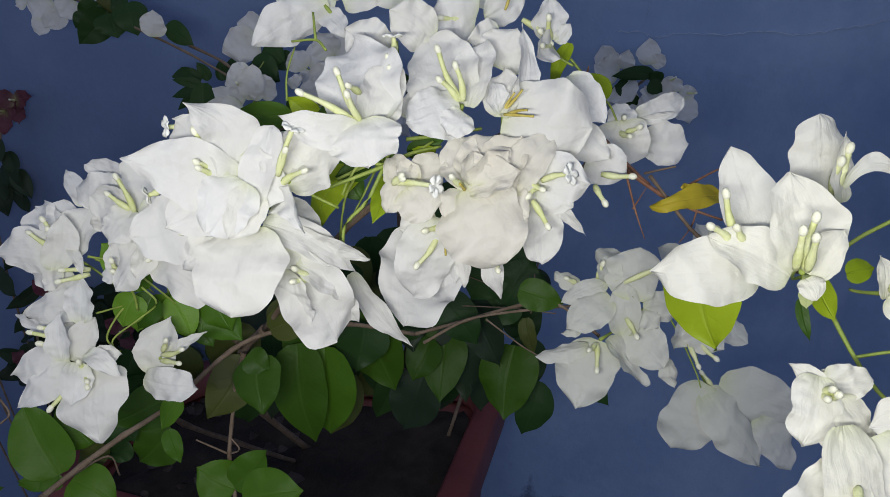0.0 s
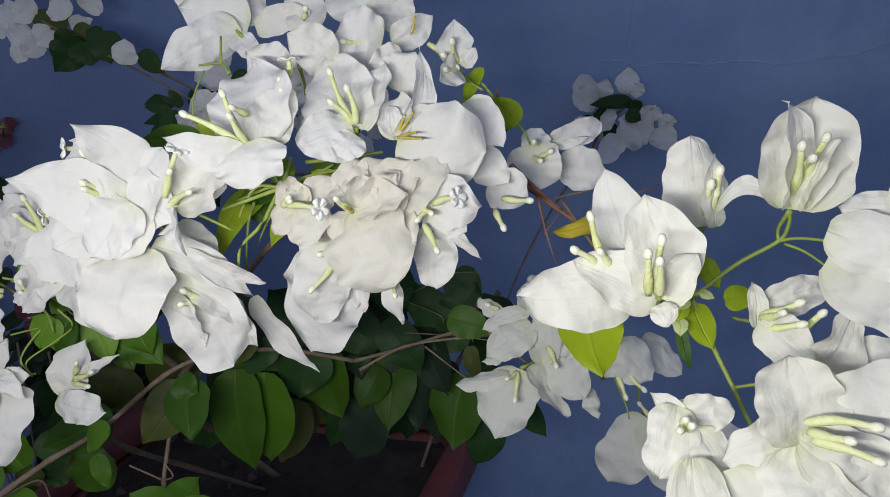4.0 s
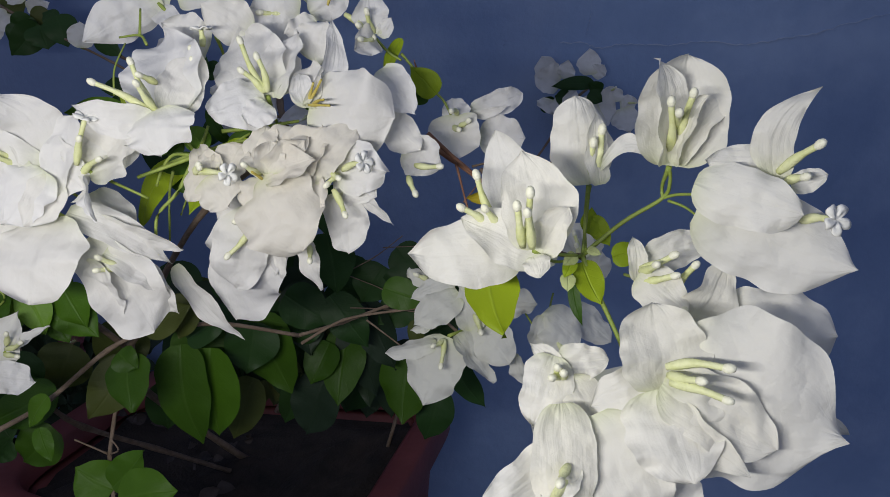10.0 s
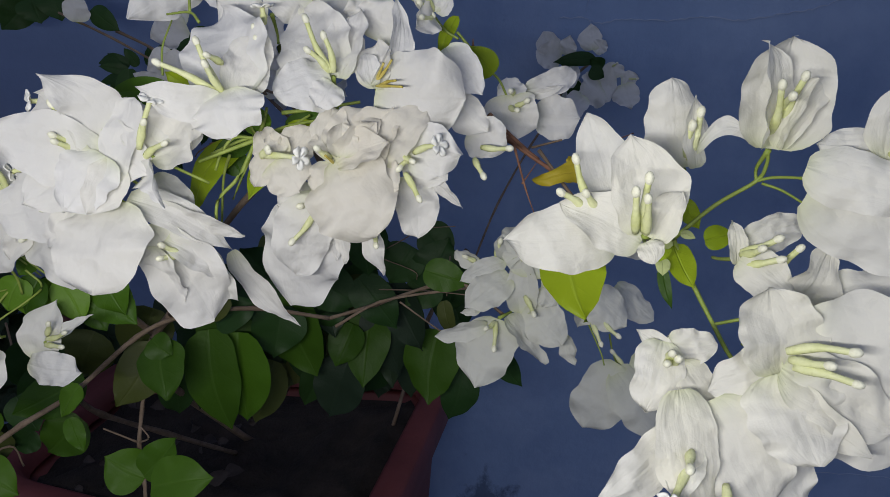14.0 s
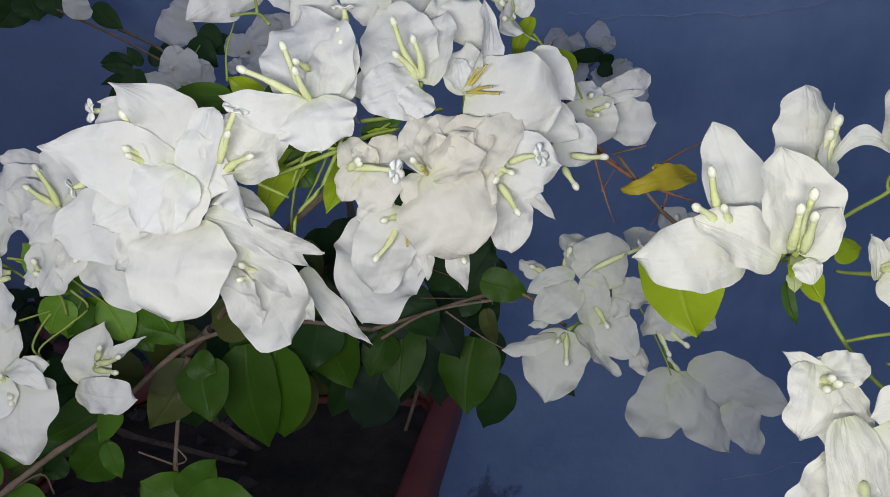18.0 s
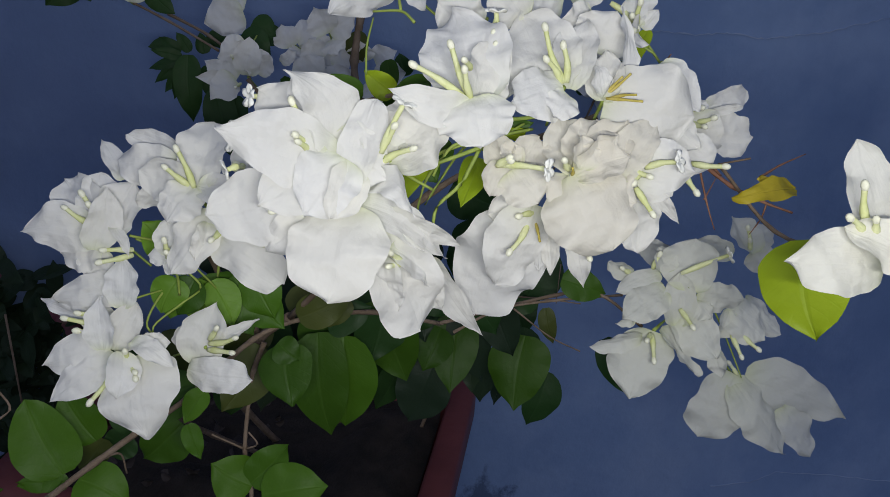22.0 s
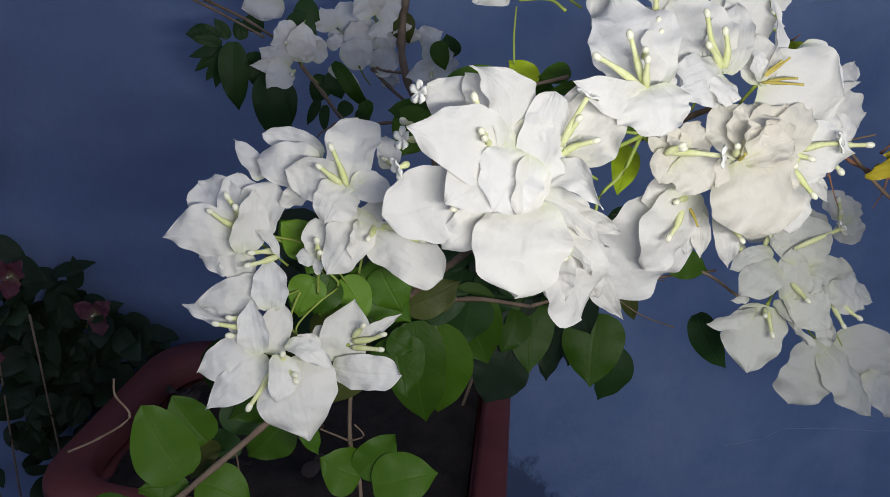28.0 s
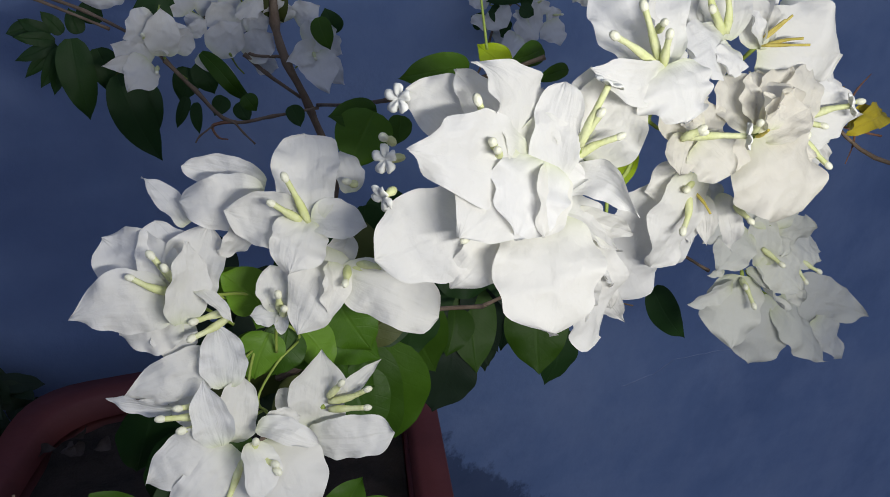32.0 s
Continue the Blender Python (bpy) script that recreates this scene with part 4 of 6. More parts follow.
b = bloom(plant, (0.0109, 0.3427, 0.8220), (0.0137, 0.3482, 0.8084), 'white')
bract(b, (0.0140, 0.3425, 0.8215), (-0.0064, 0.3353, 0.8251), 0.0286, -16, 0.05, 0.05, 0.5, 4.8)
bract(b, (0.0242, 0.3319, 0.8161), (0.0104, 0.3247, 0.8141), 0.0148, -14, -0.03, -0.00, 0.5, 6.0)
bract(b, (0.0231, 0.3203, 0.8027), (0.0305, 0.3224, 0.8193), 0.0237, -7, -0.05, 0.09, 0.5, 3.4)
bract(b, (0.0177, 0.3467, 0.8212), (0.0360, 0.3511, 0.8328), 0.0143, 26, 0.05, 0.01, 0.5, 4.1)
bract(b, (0.0030, 0.3569, 0.8309), (-0.0078, 0.3646, 0.8511), 0.0254, 9, 0.10, -0.05, 0.5, 4.8)
bract(b, (0.0110, 0.3559, 0.8284), (0.0243, 0.3625, 0.8457), 0.0225, 22, -0.00, -0.01, 0.5, 3.7)
bract(b, (-0.0200, 0.3603, 0.8259), (-0.0310, 0.3672, 0.8438), 0.0200, 8, 0.07, -0.07, 0.5, 4.0)
floret(b, (0.0111, 0.3417, 0.8221), (-0.0023, 0.3344, 0.8227))
floret(b, (0.0266, 0.3428, 0.8251), (0.0285, 0.3427, 0.8331), wilted=True)
floret(b, (-0.0213, 0.3453, 0.8316), (-0.0189, 0.3396, 0.8361))
floret(b, (0.0343, 0.3414, 0.8214), (0.0470, 0.3387, 0.8116))

b = bloom(plant, (0.0468, 0.3410, 0.8118), (0.0589, 0.3452, 0.8006), 'white')
bract(b, (0.0473, 0.3412, 0.8123), (0.0456, 0.3421, 0.8315), 0.0157, 11, 0.07, 0.05, 0.5, 3.3)
bract(b, (0.0481, 0.3406, 0.8109), (0.0386, 0.3283, 0.8067), 0.0135, -19, 0.11, 0.12, 0.5, 5.5)
bract(b, (0.0499, 0.3408, 0.8113), (0.0555, 0.3397, 0.8198), 0.0071, 9, 0.08, -0.04, 0.5, 5.3)
floret(b, (0.0474, 0.3405, 0.8134), (0.0451, 0.3344, 0.8227))
floret(b, (0.0464, 0.3403, 0.8129), (0.0416, 0.3323, 0.8171))
floret(b, (0.0469, 0.3394, 0.8105), (0.0426, 0.3301, 0.8114))

b = bloom(plant, (0.0539, 0.3185, 0.7979), (0.0625, 0.3294, 0.7874), 'white')
bract(b, (0.0520, 0.3194, 0.8002), (0.0672, 0.3062, 0.7826), 0.0154, 9, 0.05, -0.05, 0.5, 4.2)
bract(b, (0.0525, 0.3138, 0.7802), (0.0699, 0.3065, 0.7668), 0.0156, 9, -0.08, 0.04, 0.5, 4.6)
bract(b, (0.0634, 0.3114, 0.7682), (0.0772, 0.3039, 0.7599), 0.0194, 18, 0.03, -0.07, 0.5, 3.6)
floret(b, (0.0668, 0.3034, 0.7613), (0.0775, 0.2944, 0.7630))
floret(b, (0.0639, 0.3016, 0.7568), (0.0672, 0.2942, 0.7514))

b = bloom(plant, (0.0799, 0.3349, 0.6636), (0.1070, 0.3563, 0.6659), 'pale')
bract(b, (0.0742, 0.3344, 0.6605), (0.0470, 0.3352, 0.6539), 0.0106, -18, 0.16, 0.05, 0.5, 6)
bract(b, (0.0799, 0.3349, 0.6636), (0.0678, 0.3226, 0.6304), 0.0296, 18, -0.13, 0.05, 0.42, 5)
bract(b, (0.0830, 0.3365, 0.6634), (0.1024, 0.3230, 0.6424), 0.0159, -46, 0.16, 0.05, 0.5, 3)
bract(b, (0.0853, 0.3430, 0.6847), (0.0620, 0.3337, 0.6707), 0.0210, 30, -0.10, 0.05, 0.5, 4)
bract(b, (0.0705, 0.3377, 0.6673), (0.0601, 0.3383, 0.6655), 0.0048, -18, 0.16, 0.05, 0.5, 4)
floret(b, (0.0780, 0.3326, 0.6628), (0.0762, 0.3205, 0.6541))
floret(b, (0.0774, 0.3327, 0.6628), (0.0726, 0.3248, 0.6633))

b = bloom(plant, (0.0945, 0.3390, 0.6728), (0.1133, 0.3603, 0.6723), 'pale')
bract(b, (0.0923, 0.3361, 0.6653), (0.0921, 0.3453, 0.6924), 0.0169, -18, 0.19, 0.05, 0.5, 5)
bract(b, (0.0960, 0.3383, 0.6718), (0.1111, 0.3242, 0.6532), 0.0217, 6, -0.10, 0.05, 0.5, 8)
bract(b, (0.0911, 0.3397, 0.6684), (0.0994, 0.3291, 0.6509), 0.0122, -6, 0.19, 0.05, 0.5, 4)
bract(b, (0.1147, 0.3348, 0.6537), (0.1192, 0.3280, 0.6388), 0.0102, 46, 0.16, 0.05, 0.5, 3)
floret(b, (0.0931, 0.3377, 0.6744), (0.0962, 0.3266, 0.6699))

b = bloom(plant, (0.0960, 0.3382, 0.6872), (0.1121, 0.3542, 0.6729), 'pale')
bract(b, (0.0960, 0.3389, 0.6836), (0.1011, 0.3507, 0.7081), 0.0279, -32, 0.16, 0.05, 0.4, 6)
bract(b, (0.1011, 0.3387, 0.6795), (0.1249, 0.3367, 0.6822), 0.0174, 22, -0.13, 0.05, 0.5, 6)
bract(b, (0.1008, 0.3385, 0.6790), (0.1087, 0.3323, 0.6718), 0.0132, -18, -0.13, 0.05, 0.5, 5)
bract(b, (0.0840, 0.3457, 0.6908), (0.0822, 0.3530, 0.7024), 0.0143, 14, 0.22, 0.04, 0.5, 6)
bract(b, (0.0709, 0.3526, 0.6875), (0.0587, 0.3583, 0.6919), 0.0102, -36, 0.19, 0.05, 0.5, 6)
bract(b, (0.0839, 0.3476, 0.6900), (0.0605, 0.3461, 0.6790), 0.0106, 22, -0.10, 0.05, 0.5, 5)
floret(b, (0.0906, 0.3395, 0.6938), (0.1122, 0.3371, 0.7053), True)
floret(b, (0.0787, 0.3472, 0.6927), (0.0807, 0.3462, 0.7014))
floret(b, (0.0686, 0.3512, 0.6887), (0.0633, 0.3489, 0.6919))

b = bloom(plant, (0.1340, 0.3558, 0.6654), (0.1386, 0.3801, 0.6676), 'pale')
bract(b, (0.1300, 0.3568, 0.6666), (0.1483, 0.3474, 0.6500), 0.0236, -14, -0.13, 0.05, 0.4, 6)
bract(b, (0.1309, 0.3561, 0.6652), (0.1242, 0.3502, 0.6490), 0.0124, -10, 0.16, 0.05, 0.5, 4)
bract(b, (0.1484, 0.3743, 0.6622), (0.1689, 0.3641, 0.6442), 0.0207, -32, -0.10, 0.05, 0.5, 8)
bract(b, (0.1561, 0.3855, 0.6860), (0.1444, 0.4005, 0.7025), 0.0197, 18, 0.16, 0.05, 0.5, 6)
bract(b, (0.1561, 0.3893, 0.6872), (0.1668, 0.3979, 0.6983), 0.0150, -18, 0.16, 0.05, 0.5, 6)
bract(b, (0.1396, 0.3802, 0.6865), (0.1209, 0.3887, 0.6931), 0.0135, 4, 0.16, 0.05, 0.5, 6)
bract(b, (0.1059, 0.3834, 0.6834), (0.0866, 0.3920, 0.6900), 0.0152, -26, 0.16, 0.05, 0.5, 7)
bract(b, (0.1582, 0.3900, 0.6870), (0.1684, 0.3838, 0.6754), 0.0180, 22, -0.13, 0.05, 0.5, 6)
floret(b, (0.1311, 0.3489, 0.6533), (0.1348, 0.3403, 0.6445))
floret(b, (0.1373, 0.3482, 0.6537), (0.1439, 0.3409, 0.6488))
floret(b, (0.1535, 0.3867, 0.6883), (0.1498, 0.3882, 0.7010))
floret(b, (0.1535, 0.3867, 0.6883), (0.1512, 0.3853, 0.6945))

b = bloom(plant, (0.1557, 0.3731, 0.6093), (0.1560, 0.4003, 0.6170), 'pale')
bract(b, (0.1563, 0.3741, 0.6119), (0.1346, 0.3616, 0.5751), 0.0309, 14, -0.13, 0.05, 0.34, 9)
bract(b, (0.1533, 0.3716, 0.6103), (0.1833, 0.3478, 0.5733), 0.0282, -20, -0.16, 0.05, 0.5, 4)
bract(b, (0.1609, 0.3760, 0.6074), (0.2213, 0.3598, 0.5931), 0.0361, 18, -0.08, 0.04, 0.7, 2.8, -0.06)
bract(b, (0.1840, 0.3656, 0.5951), (0.2027, 0.3515, 0.5675), 0.0217, -10, -0.10, 0.04, 0.5, 7)
floret(b, (0.1552, 0.3702, 0.6023), (0.1518, 0.3664, 0.6025), wilted=True)
floret(b, (0.1591, 0.3770, 0.6092), (0.1528, 0.3788, 0.6169))













stem(plant, [(0.1109, 0.3586, 0.6820), (0.1267, 0.3543, 0.6569), (0.1364, 0.3467, 0.6371), (0.1378, 0.3403, 0.6314)], 0.00047, 'stem')

b = bloom(plant, (-0.0851, 0.2802, 0.7651), (-0.0669, 0.2912, 0.7453), 'white')
bract(b, (-0.0837, 0.2819, 0.7645), (-0.0999, 0.2808, 0.7962), 0.0229, 18, 0.06, 0.03, 0.5, 3, 0.22)
bract(b, (-0.0905, 0.2907, 0.7698), (-0.1114, 0.3010, 0.7851), 0.0201, -6, 0.03, 0.03, 0.5, 7)
bract(b, (-0.0846, 0.2889, 0.7692), (-0.0986, 0.2959, 0.7905), 0.0149, 6, 0.04, 0.03, 0.5, 6)
bract(b, (-0.0809, 0.2788, 0.7642), (-0.1232, 0.2747, 0.7765), 0.0264, -3, -0.03, 0.03, 0.5, 2.7, -0.04)
bract(b, (-0.0932, 0.2843, 0.7506), (-0.1287, 0.2850, 0.7387), 0.0285, 4, -0.03, 0.03, 0.4, 7)
bract(b, (-0.0829, 0.2794, 0.7668), (-0.1085, 0.2691, 0.7492), 0.0264, 6, -0.03, 0.03, 0.5, 4)
bract(b, (-0.0775, 0.2766, 0.7661), (-0.0918, 0.2651, 0.7471), 0.0244, 10, -0.02, 0.03, 0.5, 4)
bract(b, (-0.0741, 0.2766, 0.7632), (-0.0835, 0.2642, 0.7470), 0.0158, -14, 0.04, 0.03, 0.5, 4)
bract(b, (-0.0906, 0.2765, 0.7453), (-0.1076, 0.2751, 0.7291), 0.0150, 8, -0.03, 0.03, 0.5, 4)
bract(b, (-0.0883, 0.2763, 0.7413), (-0.0984, 0.2764, 0.7318), 0.0142, 8, -0.03, 0.03, 0.5, 4)
floret(b, (-0.0905, 0.2810, 0.7687), (-0.0971, 0.2819, 0.7850))
floret(b, (-0.0911, 0.2812, 0.7687), (-0.0953, 0.2750, 0.7745))
floret(b, (-0.0910, 0.2805, 0.7674), (-0.0944, 0.2736, 0.7724))
floret(b, (-0.1057, 0.3057, 0.7808), (-0.1141, 0.2999, 0.7825), True)
floret(b, (-0.1139, 0.2979, 0.7648), (-0.1207, 0.2940, 0.7665), True)
floret(b, (-0.1159, 0.3005, 0.7686), (-0.1205, 0.2968, 0.7723))
floret(b, (-0.1185, 0.2931, 0.7569), (-0.1227, 0.2915, 0.7557), True)
floret(b, (-0.0946, 0.2769, 0.7487), (-0.1037, 0.2738, 0.7461))

b = bloom(plant, (-0.0756, 0.2747, 0.7491), (-0.0565, 0.2856, 0.7298), 'white')
bract(b, (-0.0770, 0.2750, 0.7490), (-0.0831, 0.2530, 0.7196), 0.0349, 4, -0.05, 0.03, 0.4, 8)
bract(b, (-0.0755, 0.2734, 0.7560), (-0.0669, 0.2841, 0.7869), 0.0151, -14, 0.08, -0.03, 0.27, 14)
bract(b, (-0.0837, 0.2836, 0.7703), (-0.0616, 0.2747, 0.7586), 0.0237, 4, 0.03, 0.03, 0.5, 4)
bract(b, (-0.0684, 0.2911, 0.7538), (-0.0570, 0.2961, 0.7324), 0.0189, 4, -0.03, 0.03, 0.5, 7)
bract(b, (-0.0729, 0.2764, 0.7494), (-0.0369, 0.2864, 0.7226), 0.0145, -24, 0.08, 0.05, 0.5, 3, -0.06)
bract(b, (-0.0663, 0.2817, 0.7448), (-0.0317, 0.2882, 0.7290), 0.0110, 34, 0.10, 0.05, 0.5, 3.4)
bract(b, (-0.0685, 0.2764, 0.7375), (-0.0469, 0.2815, 0.6935), 0.0287, -6, 0.04, 0.03, 0.25, 10)
bract(b, (-0.0587, 0.2856, 0.7287), (-0.0376, 0.2864, 0.6989), 0.0157, 18, 0.08, 0.04, 0.5, 5)
bract(b, (-0.0645, 0.2743, 0.7306), (-0.0566, 0.2789, 0.7020), 0.0146, 26, 0.08, 0.04, 0.5, 3.6)
bract(b, (-0.0608, 0.2763, 0.7319), (-0.0382, 0.2852, 0.7101), 0.0134, -34, 0.10, 0.05, 0.5, 3)
bract(b, (-0.0419, 0.3009, 0.7171), (-0.0153, 0.3045, 0.6772), 0.0119, 24, 0.08, 0.03, 0.5, 2.8)
floret(b, (-0.0494, 0.2859, 0.7246), (-0.0432, 0.2854, 0.7267))
floret(b, (-0.0555, 0.2765, 0.7255), (-0.0602, 0.2713, 0.7313))
floret(b, (-0.0560, 0.2762, 0.7248), (-0.0609, 0.2692, 0.7266))

b = bloom(plant, (-0.0639, 0.2776, 0.7670), (-0.0440, 0.2890, 0.7511), 'white')
bract(b, (-0.0634, 0.2808, 0.7645), (-0.0414, 0.2843, 0.7851), 0.0263, -14, 0.14, -0.05, 0.5, 6)
bract(b, (-0.0614, 0.2834, 0.7662), (-0.0461, 0.2954, 0.7858), 0.0230, 6, 0.10, 0.04, 0.5, 7)
bract(b, (-0.0632, 0.2814, 0.7657), (-0.0685, 0.2957, 0.7817), 0.0199, 16, 0.12, 0.04, 0.5, 6)
bract(b, (-0.0684, 0.2821, 0.7546), (-0.0515, 0.2605, 0.7498), 0.0122, 24, 0.16, 0.07, 0.5, 2.9, -0.24)
floret(b, (-0.0650, 0.2764, 0.7686), (-0.0577, 0.2753, 0.7871), True)
floret(b, (-0.0651, 0.2773, 0.7703), (-0.0605, 0.2735, 0.7795))
floret(b, (-0.0646, 0.2788, 0.7642), (-0.0537, 0.2722, 0.7718))

b = bloom(plant, (-0.1838, 0.3272, 0.7168), (-0.1665, 0.3363, 0.6949), 'white')
bract(b, (-0.1845, 0.3295, 0.7163), (-0.2032, 0.3494, 0.7306), 0.0241, -8, 0.08, 0.06, 0.5, 6)
bract(b, (-0.1834, 0.3299, 0.7155), (-0.1872, 0.3447, 0.7357), 0.0194, 4, 0.12, 0.04, 0.5, 8)
bract(b, (-0.1822, 0.3292, 0.7125), (-0.1696, 0.3385, 0.7345), 0.0199, -10, 0.10, 0.05, 0.5, 7)
bract(b, (-0.1855, 0.3264, 0.7142), (-0.2172, 0.3292, 0.7138), 0.0221, -4, -0.08, 0.05, 0.5, 2.8, 0.08)
bract(b, (-0.1836, 0.3281, 0.7095), (-0.2045, 0.3311, 0.7025), 0.0194, 8, -0.06, 0.05, 0.5, 7)
bract(b, (-0.1839, 0.3290, 0.7065), (-0.1915, 0.3257, 0.6951), 0.0163, 0, -0.06, 0.04, 0.5, 7)
bract(b, (-0.1845, 0.3190, 0.7094), (-0.1782, 0.3256, 0.7358), 0.0147, 24, 0.10, -0.04, 0.5, 4)
bract(b, (-0.1783, 0.3244, 0.7193), (-0.1688, 0.3138, 0.7087), 0.0054, -30, 0.10, 0.05, 0.5, 2.6)
bract(b, (-0.1764, 0.3425, 0.7335), (-0.1880, 0.3540, 0.7492), 0.0094, 26, 0.10, 0.05, 0.5, 3)
floret(b, (-0.1824, 0.3260, 0.7201), (-0.1896, 0.3274, 0.7322))
floret(b, (-0.1825, 0.3253, 0.7185), (-0.1862, 0.3244, 0.7283))
floret(b, (-0.1843, 0.3254, 0.7177), (-0.1969, 0.3265, 0.7259))
floret(b, (-0.1694, 0.3231, 0.7084), (-0.1807, 0.3182, 0.7101))
floret(b, (-0.1696, 0.3222, 0.7064), (-0.1823, 0.3162, 0.7052))

b = bloom(plant, (-0.1408, 0.3178, 0.7389), (-0.1319, 0.3282, 0.7142), 'white')
bract(b, (-0.1400, 0.3193, 0.7377), (-0.1345, 0.3371, 0.7627), 0.0209, -10, 0.12, 0.04, 0.22, 16)
bract(b, (-0.1508, 0.3324, 0.7433), (-0.1782, 0.3392, 0.7443), 0.0192, -4, -0.08, 0.06, 0.5, 9)
bract(b, (-0.1491, 0.3379, 0.7459), (-0.1744, 0.3493, 0.7531), 0.0126, -14, 0.12, -0.06, 0.5, 8)
bract(b, (-0.1414, 0.3180, 0.7389), (-0.1644, 0.3296, 0.7431), 0.0184, -6, 0.12, 0.05, 0.5, 4)
bract(b, (-0.1408, 0.3164, 0.7408), (-0.1502, 0.3060, 0.7279), 0.0188, 12, -0.10, 0.06, 0.5, 5)
bract(b, (-0.1566, 0.3315, 0.7378), (-0.1686, 0.3318, 0.7262), 0.0111, -30, 0.08, 0.04, 0.5, 6)
bract(b, (-0.1396, 0.3180, 0.7401), (-0.1215, 0.3146, 0.7353), 0.0139, -18, 0.10, 0.05, 0.5, 4)
bract(b, (-0.1228, 0.3261, 0.7435), (-0.1230, 0.3367, 0.7553), 0.0102, 0, 0.10, 0.04, 0.5, 6)
floret(b, (-0.1405, 0.3160, 0.7400), (-0.1466, 0.3167, 0.7563))
floret(b, (-0.1428, 0.3170, 0.7407), (-0.1516, 0.3166, 0.7483))
floret(b, (-0.1208, 0.3248, 0.7469), (-0.1245, 0.3245, 0.7486))

b = bloom(plant, (-0.1315, 0.3130, 0.7213), (-0.1352, 0.3264, 0.6947), 'white')
bract(b, (-0.1328, 0.3114, 0.7217), (-0.1036, 0.2929, 0.7078), 0.0207, 0, -0.08, 0.06, 0.28, 14)
bract(b, (-0.1344, 0.3158, 0.7203), (-0.1257, 0.3189, 0.7320), 0.0106, -14, 0.12, 0.04, 0.5, 6)
bract(b, (-0.1336, 0.3157, 0.7298), (-0.1499, 0.3041, 0.7058), 0.0198, 16, -0.08, 0.05, 0.5, 5)
bract(b, (-0.1347, 0.3120, 0.7264), (-0.1396, 0.3039, 0.7118), 0.0112, -26, 0.10, 0.05, 0.5, 5)
floret(b, (-0.1285, 0.3109, 0.7234), (-0.1109, 0.2999, 0.7217))
floret(b, (-0.1295, 0.3113, 0.7238), (-0.1326, 0.3042, 0.7215))
floret(b, (-0.1264, 0.3106, 0.7243), (-0.1193, 0.3021, 0.7256))

b = bloom(plant, (-0.1527, 0.3168, 0.7086), (-0.1534, 0.3299, 0.6832), 'white')
bract(b, (-0.1523, 0.3167, 0.7086), (-0.1533, 0.3241, 0.7228), 0.0129, 0, 0.14, 0.04, 0.5, 7)
bract(b, (-0.1532, 0.3164, 0.7074), (-0.1624, 0.3193, 0.7075), 0.0078, 0, 0.14, 0.05, 0.5, 3.2)
bract(b, (-0.1519, 0.3162, 0.7079), (-0.1535, 0.3133, 0.7011), 0.0046, 20, 0.10, 0.05, 0.5, 5)
floret(b, (-0.1524, 0.3147, 0.7092), (-0.1533, 0.3122, 0.7176))
floret(b, (-0.1521, 0.3142, 0.7084), (-0.1523, 0.3097, 0.7132))

b = bloom(plant, (-0.1756, 0.3048, 0.6704), (-0.1622, 0.3229, 0.6638), 'white')
bract(b, (-0.1723, 0.3195, 0.6925), (-0.2061, 0.3216, 0.6848), 0.0162, 4, -0.06, 0.05, 0.5, 4)
bract(b, (-0.1736, 0.3136, 0.6845), (-0.1731, 0.3219, 0.7060), 0.0153, -10, 0.10, 0.05, 0.5, 4)
bract(b, (-0.1913, 0.3179, 0.6775), (-0.2121, 0.3250, 0.6833), 0.0070, -20, 0.10, 0.05, 0.5, 3)
bract(b, (-0.1789, 0.3014, 0.6708), (-0.1812, 0.3105, 0.6920), 0.0131, -12, 0.14, 0.04, 0.5, 3.4)
bract(b, (-0.1764, 0.3043, 0.6688), (-0.1680, 0.3154, 0.6870), 0.0144, 12, 0.12, 0.04, 0.5, 5)
bract(b, (-0.1812, 0.3122, 0.6722), (-0.1889, 0.3232, 0.6848), 0.0141, -4, 0.10, 0.04, 0.5, 6)
bract(b, (-0.1768, 0.3033, 0.6712), (-0.2042, 0.3011, 0.6636), 0.0176, 0, -0.08, 0.06, 0.5, 5)
bract(b, (-0.1738, 0.3008, 0.6682), (-0.2011, 0.2934, 0.6501), 0.0158, 10, -0.08, 0.06, 0.5, 3)
bract(b, (-0.1681, 0.3013, 0.6681), (-0.1590, 0.2784, 0.6418), 0.0342, 0, -0.08, 0.05, 0.5, 3, -0.05)
bract(b, (-0.1699, 0.2973, 0.6727), (-0.1707, 0.2850, 0.6571), 0.0139, -24, 0.14, 0.05, 0.5, 4)
bract(b, (-0.1674, 0.3004, 0.6758), (-0.1485, 0.2911, 0.6691), 0.0091, -30, 0.14, 0.10, 0.5, 5)
bract(b, (-0.1644, 0.3025, 0.6728), (-0.1519, 0.3017, 0.6744), 0.0102, -10, 0.10, 0.05, 0.5, 5)
floret(b, (-0.1811, 0.3097, 0.6812), (-0.1903, 0.3076, 0.6853))
floret(b, (-0.1818, 0.3086, 0.6787), (-0.1963, 0.3081, 0.6825))
floret(b, (-0.1825, 0.3075, 0.6761), (-0.1906, 0.3044, 0.6786))
floret(b, (-0.1732, 0.2995, 0.6658), (-0.1831, 0.2891, 0.6528))
floret(b, (-0.1678, 0.2976, 0.6654), (-0.1635, 0.2889, 0.6646))
floret(b, (-0.1693, 0.2987, 0.6668), (-0.1685, 0.2951, 0.6740))
floret(b, (-0.1686, 0.2981, 0.6660), (-0.1639, 0.2901, 0.6669))

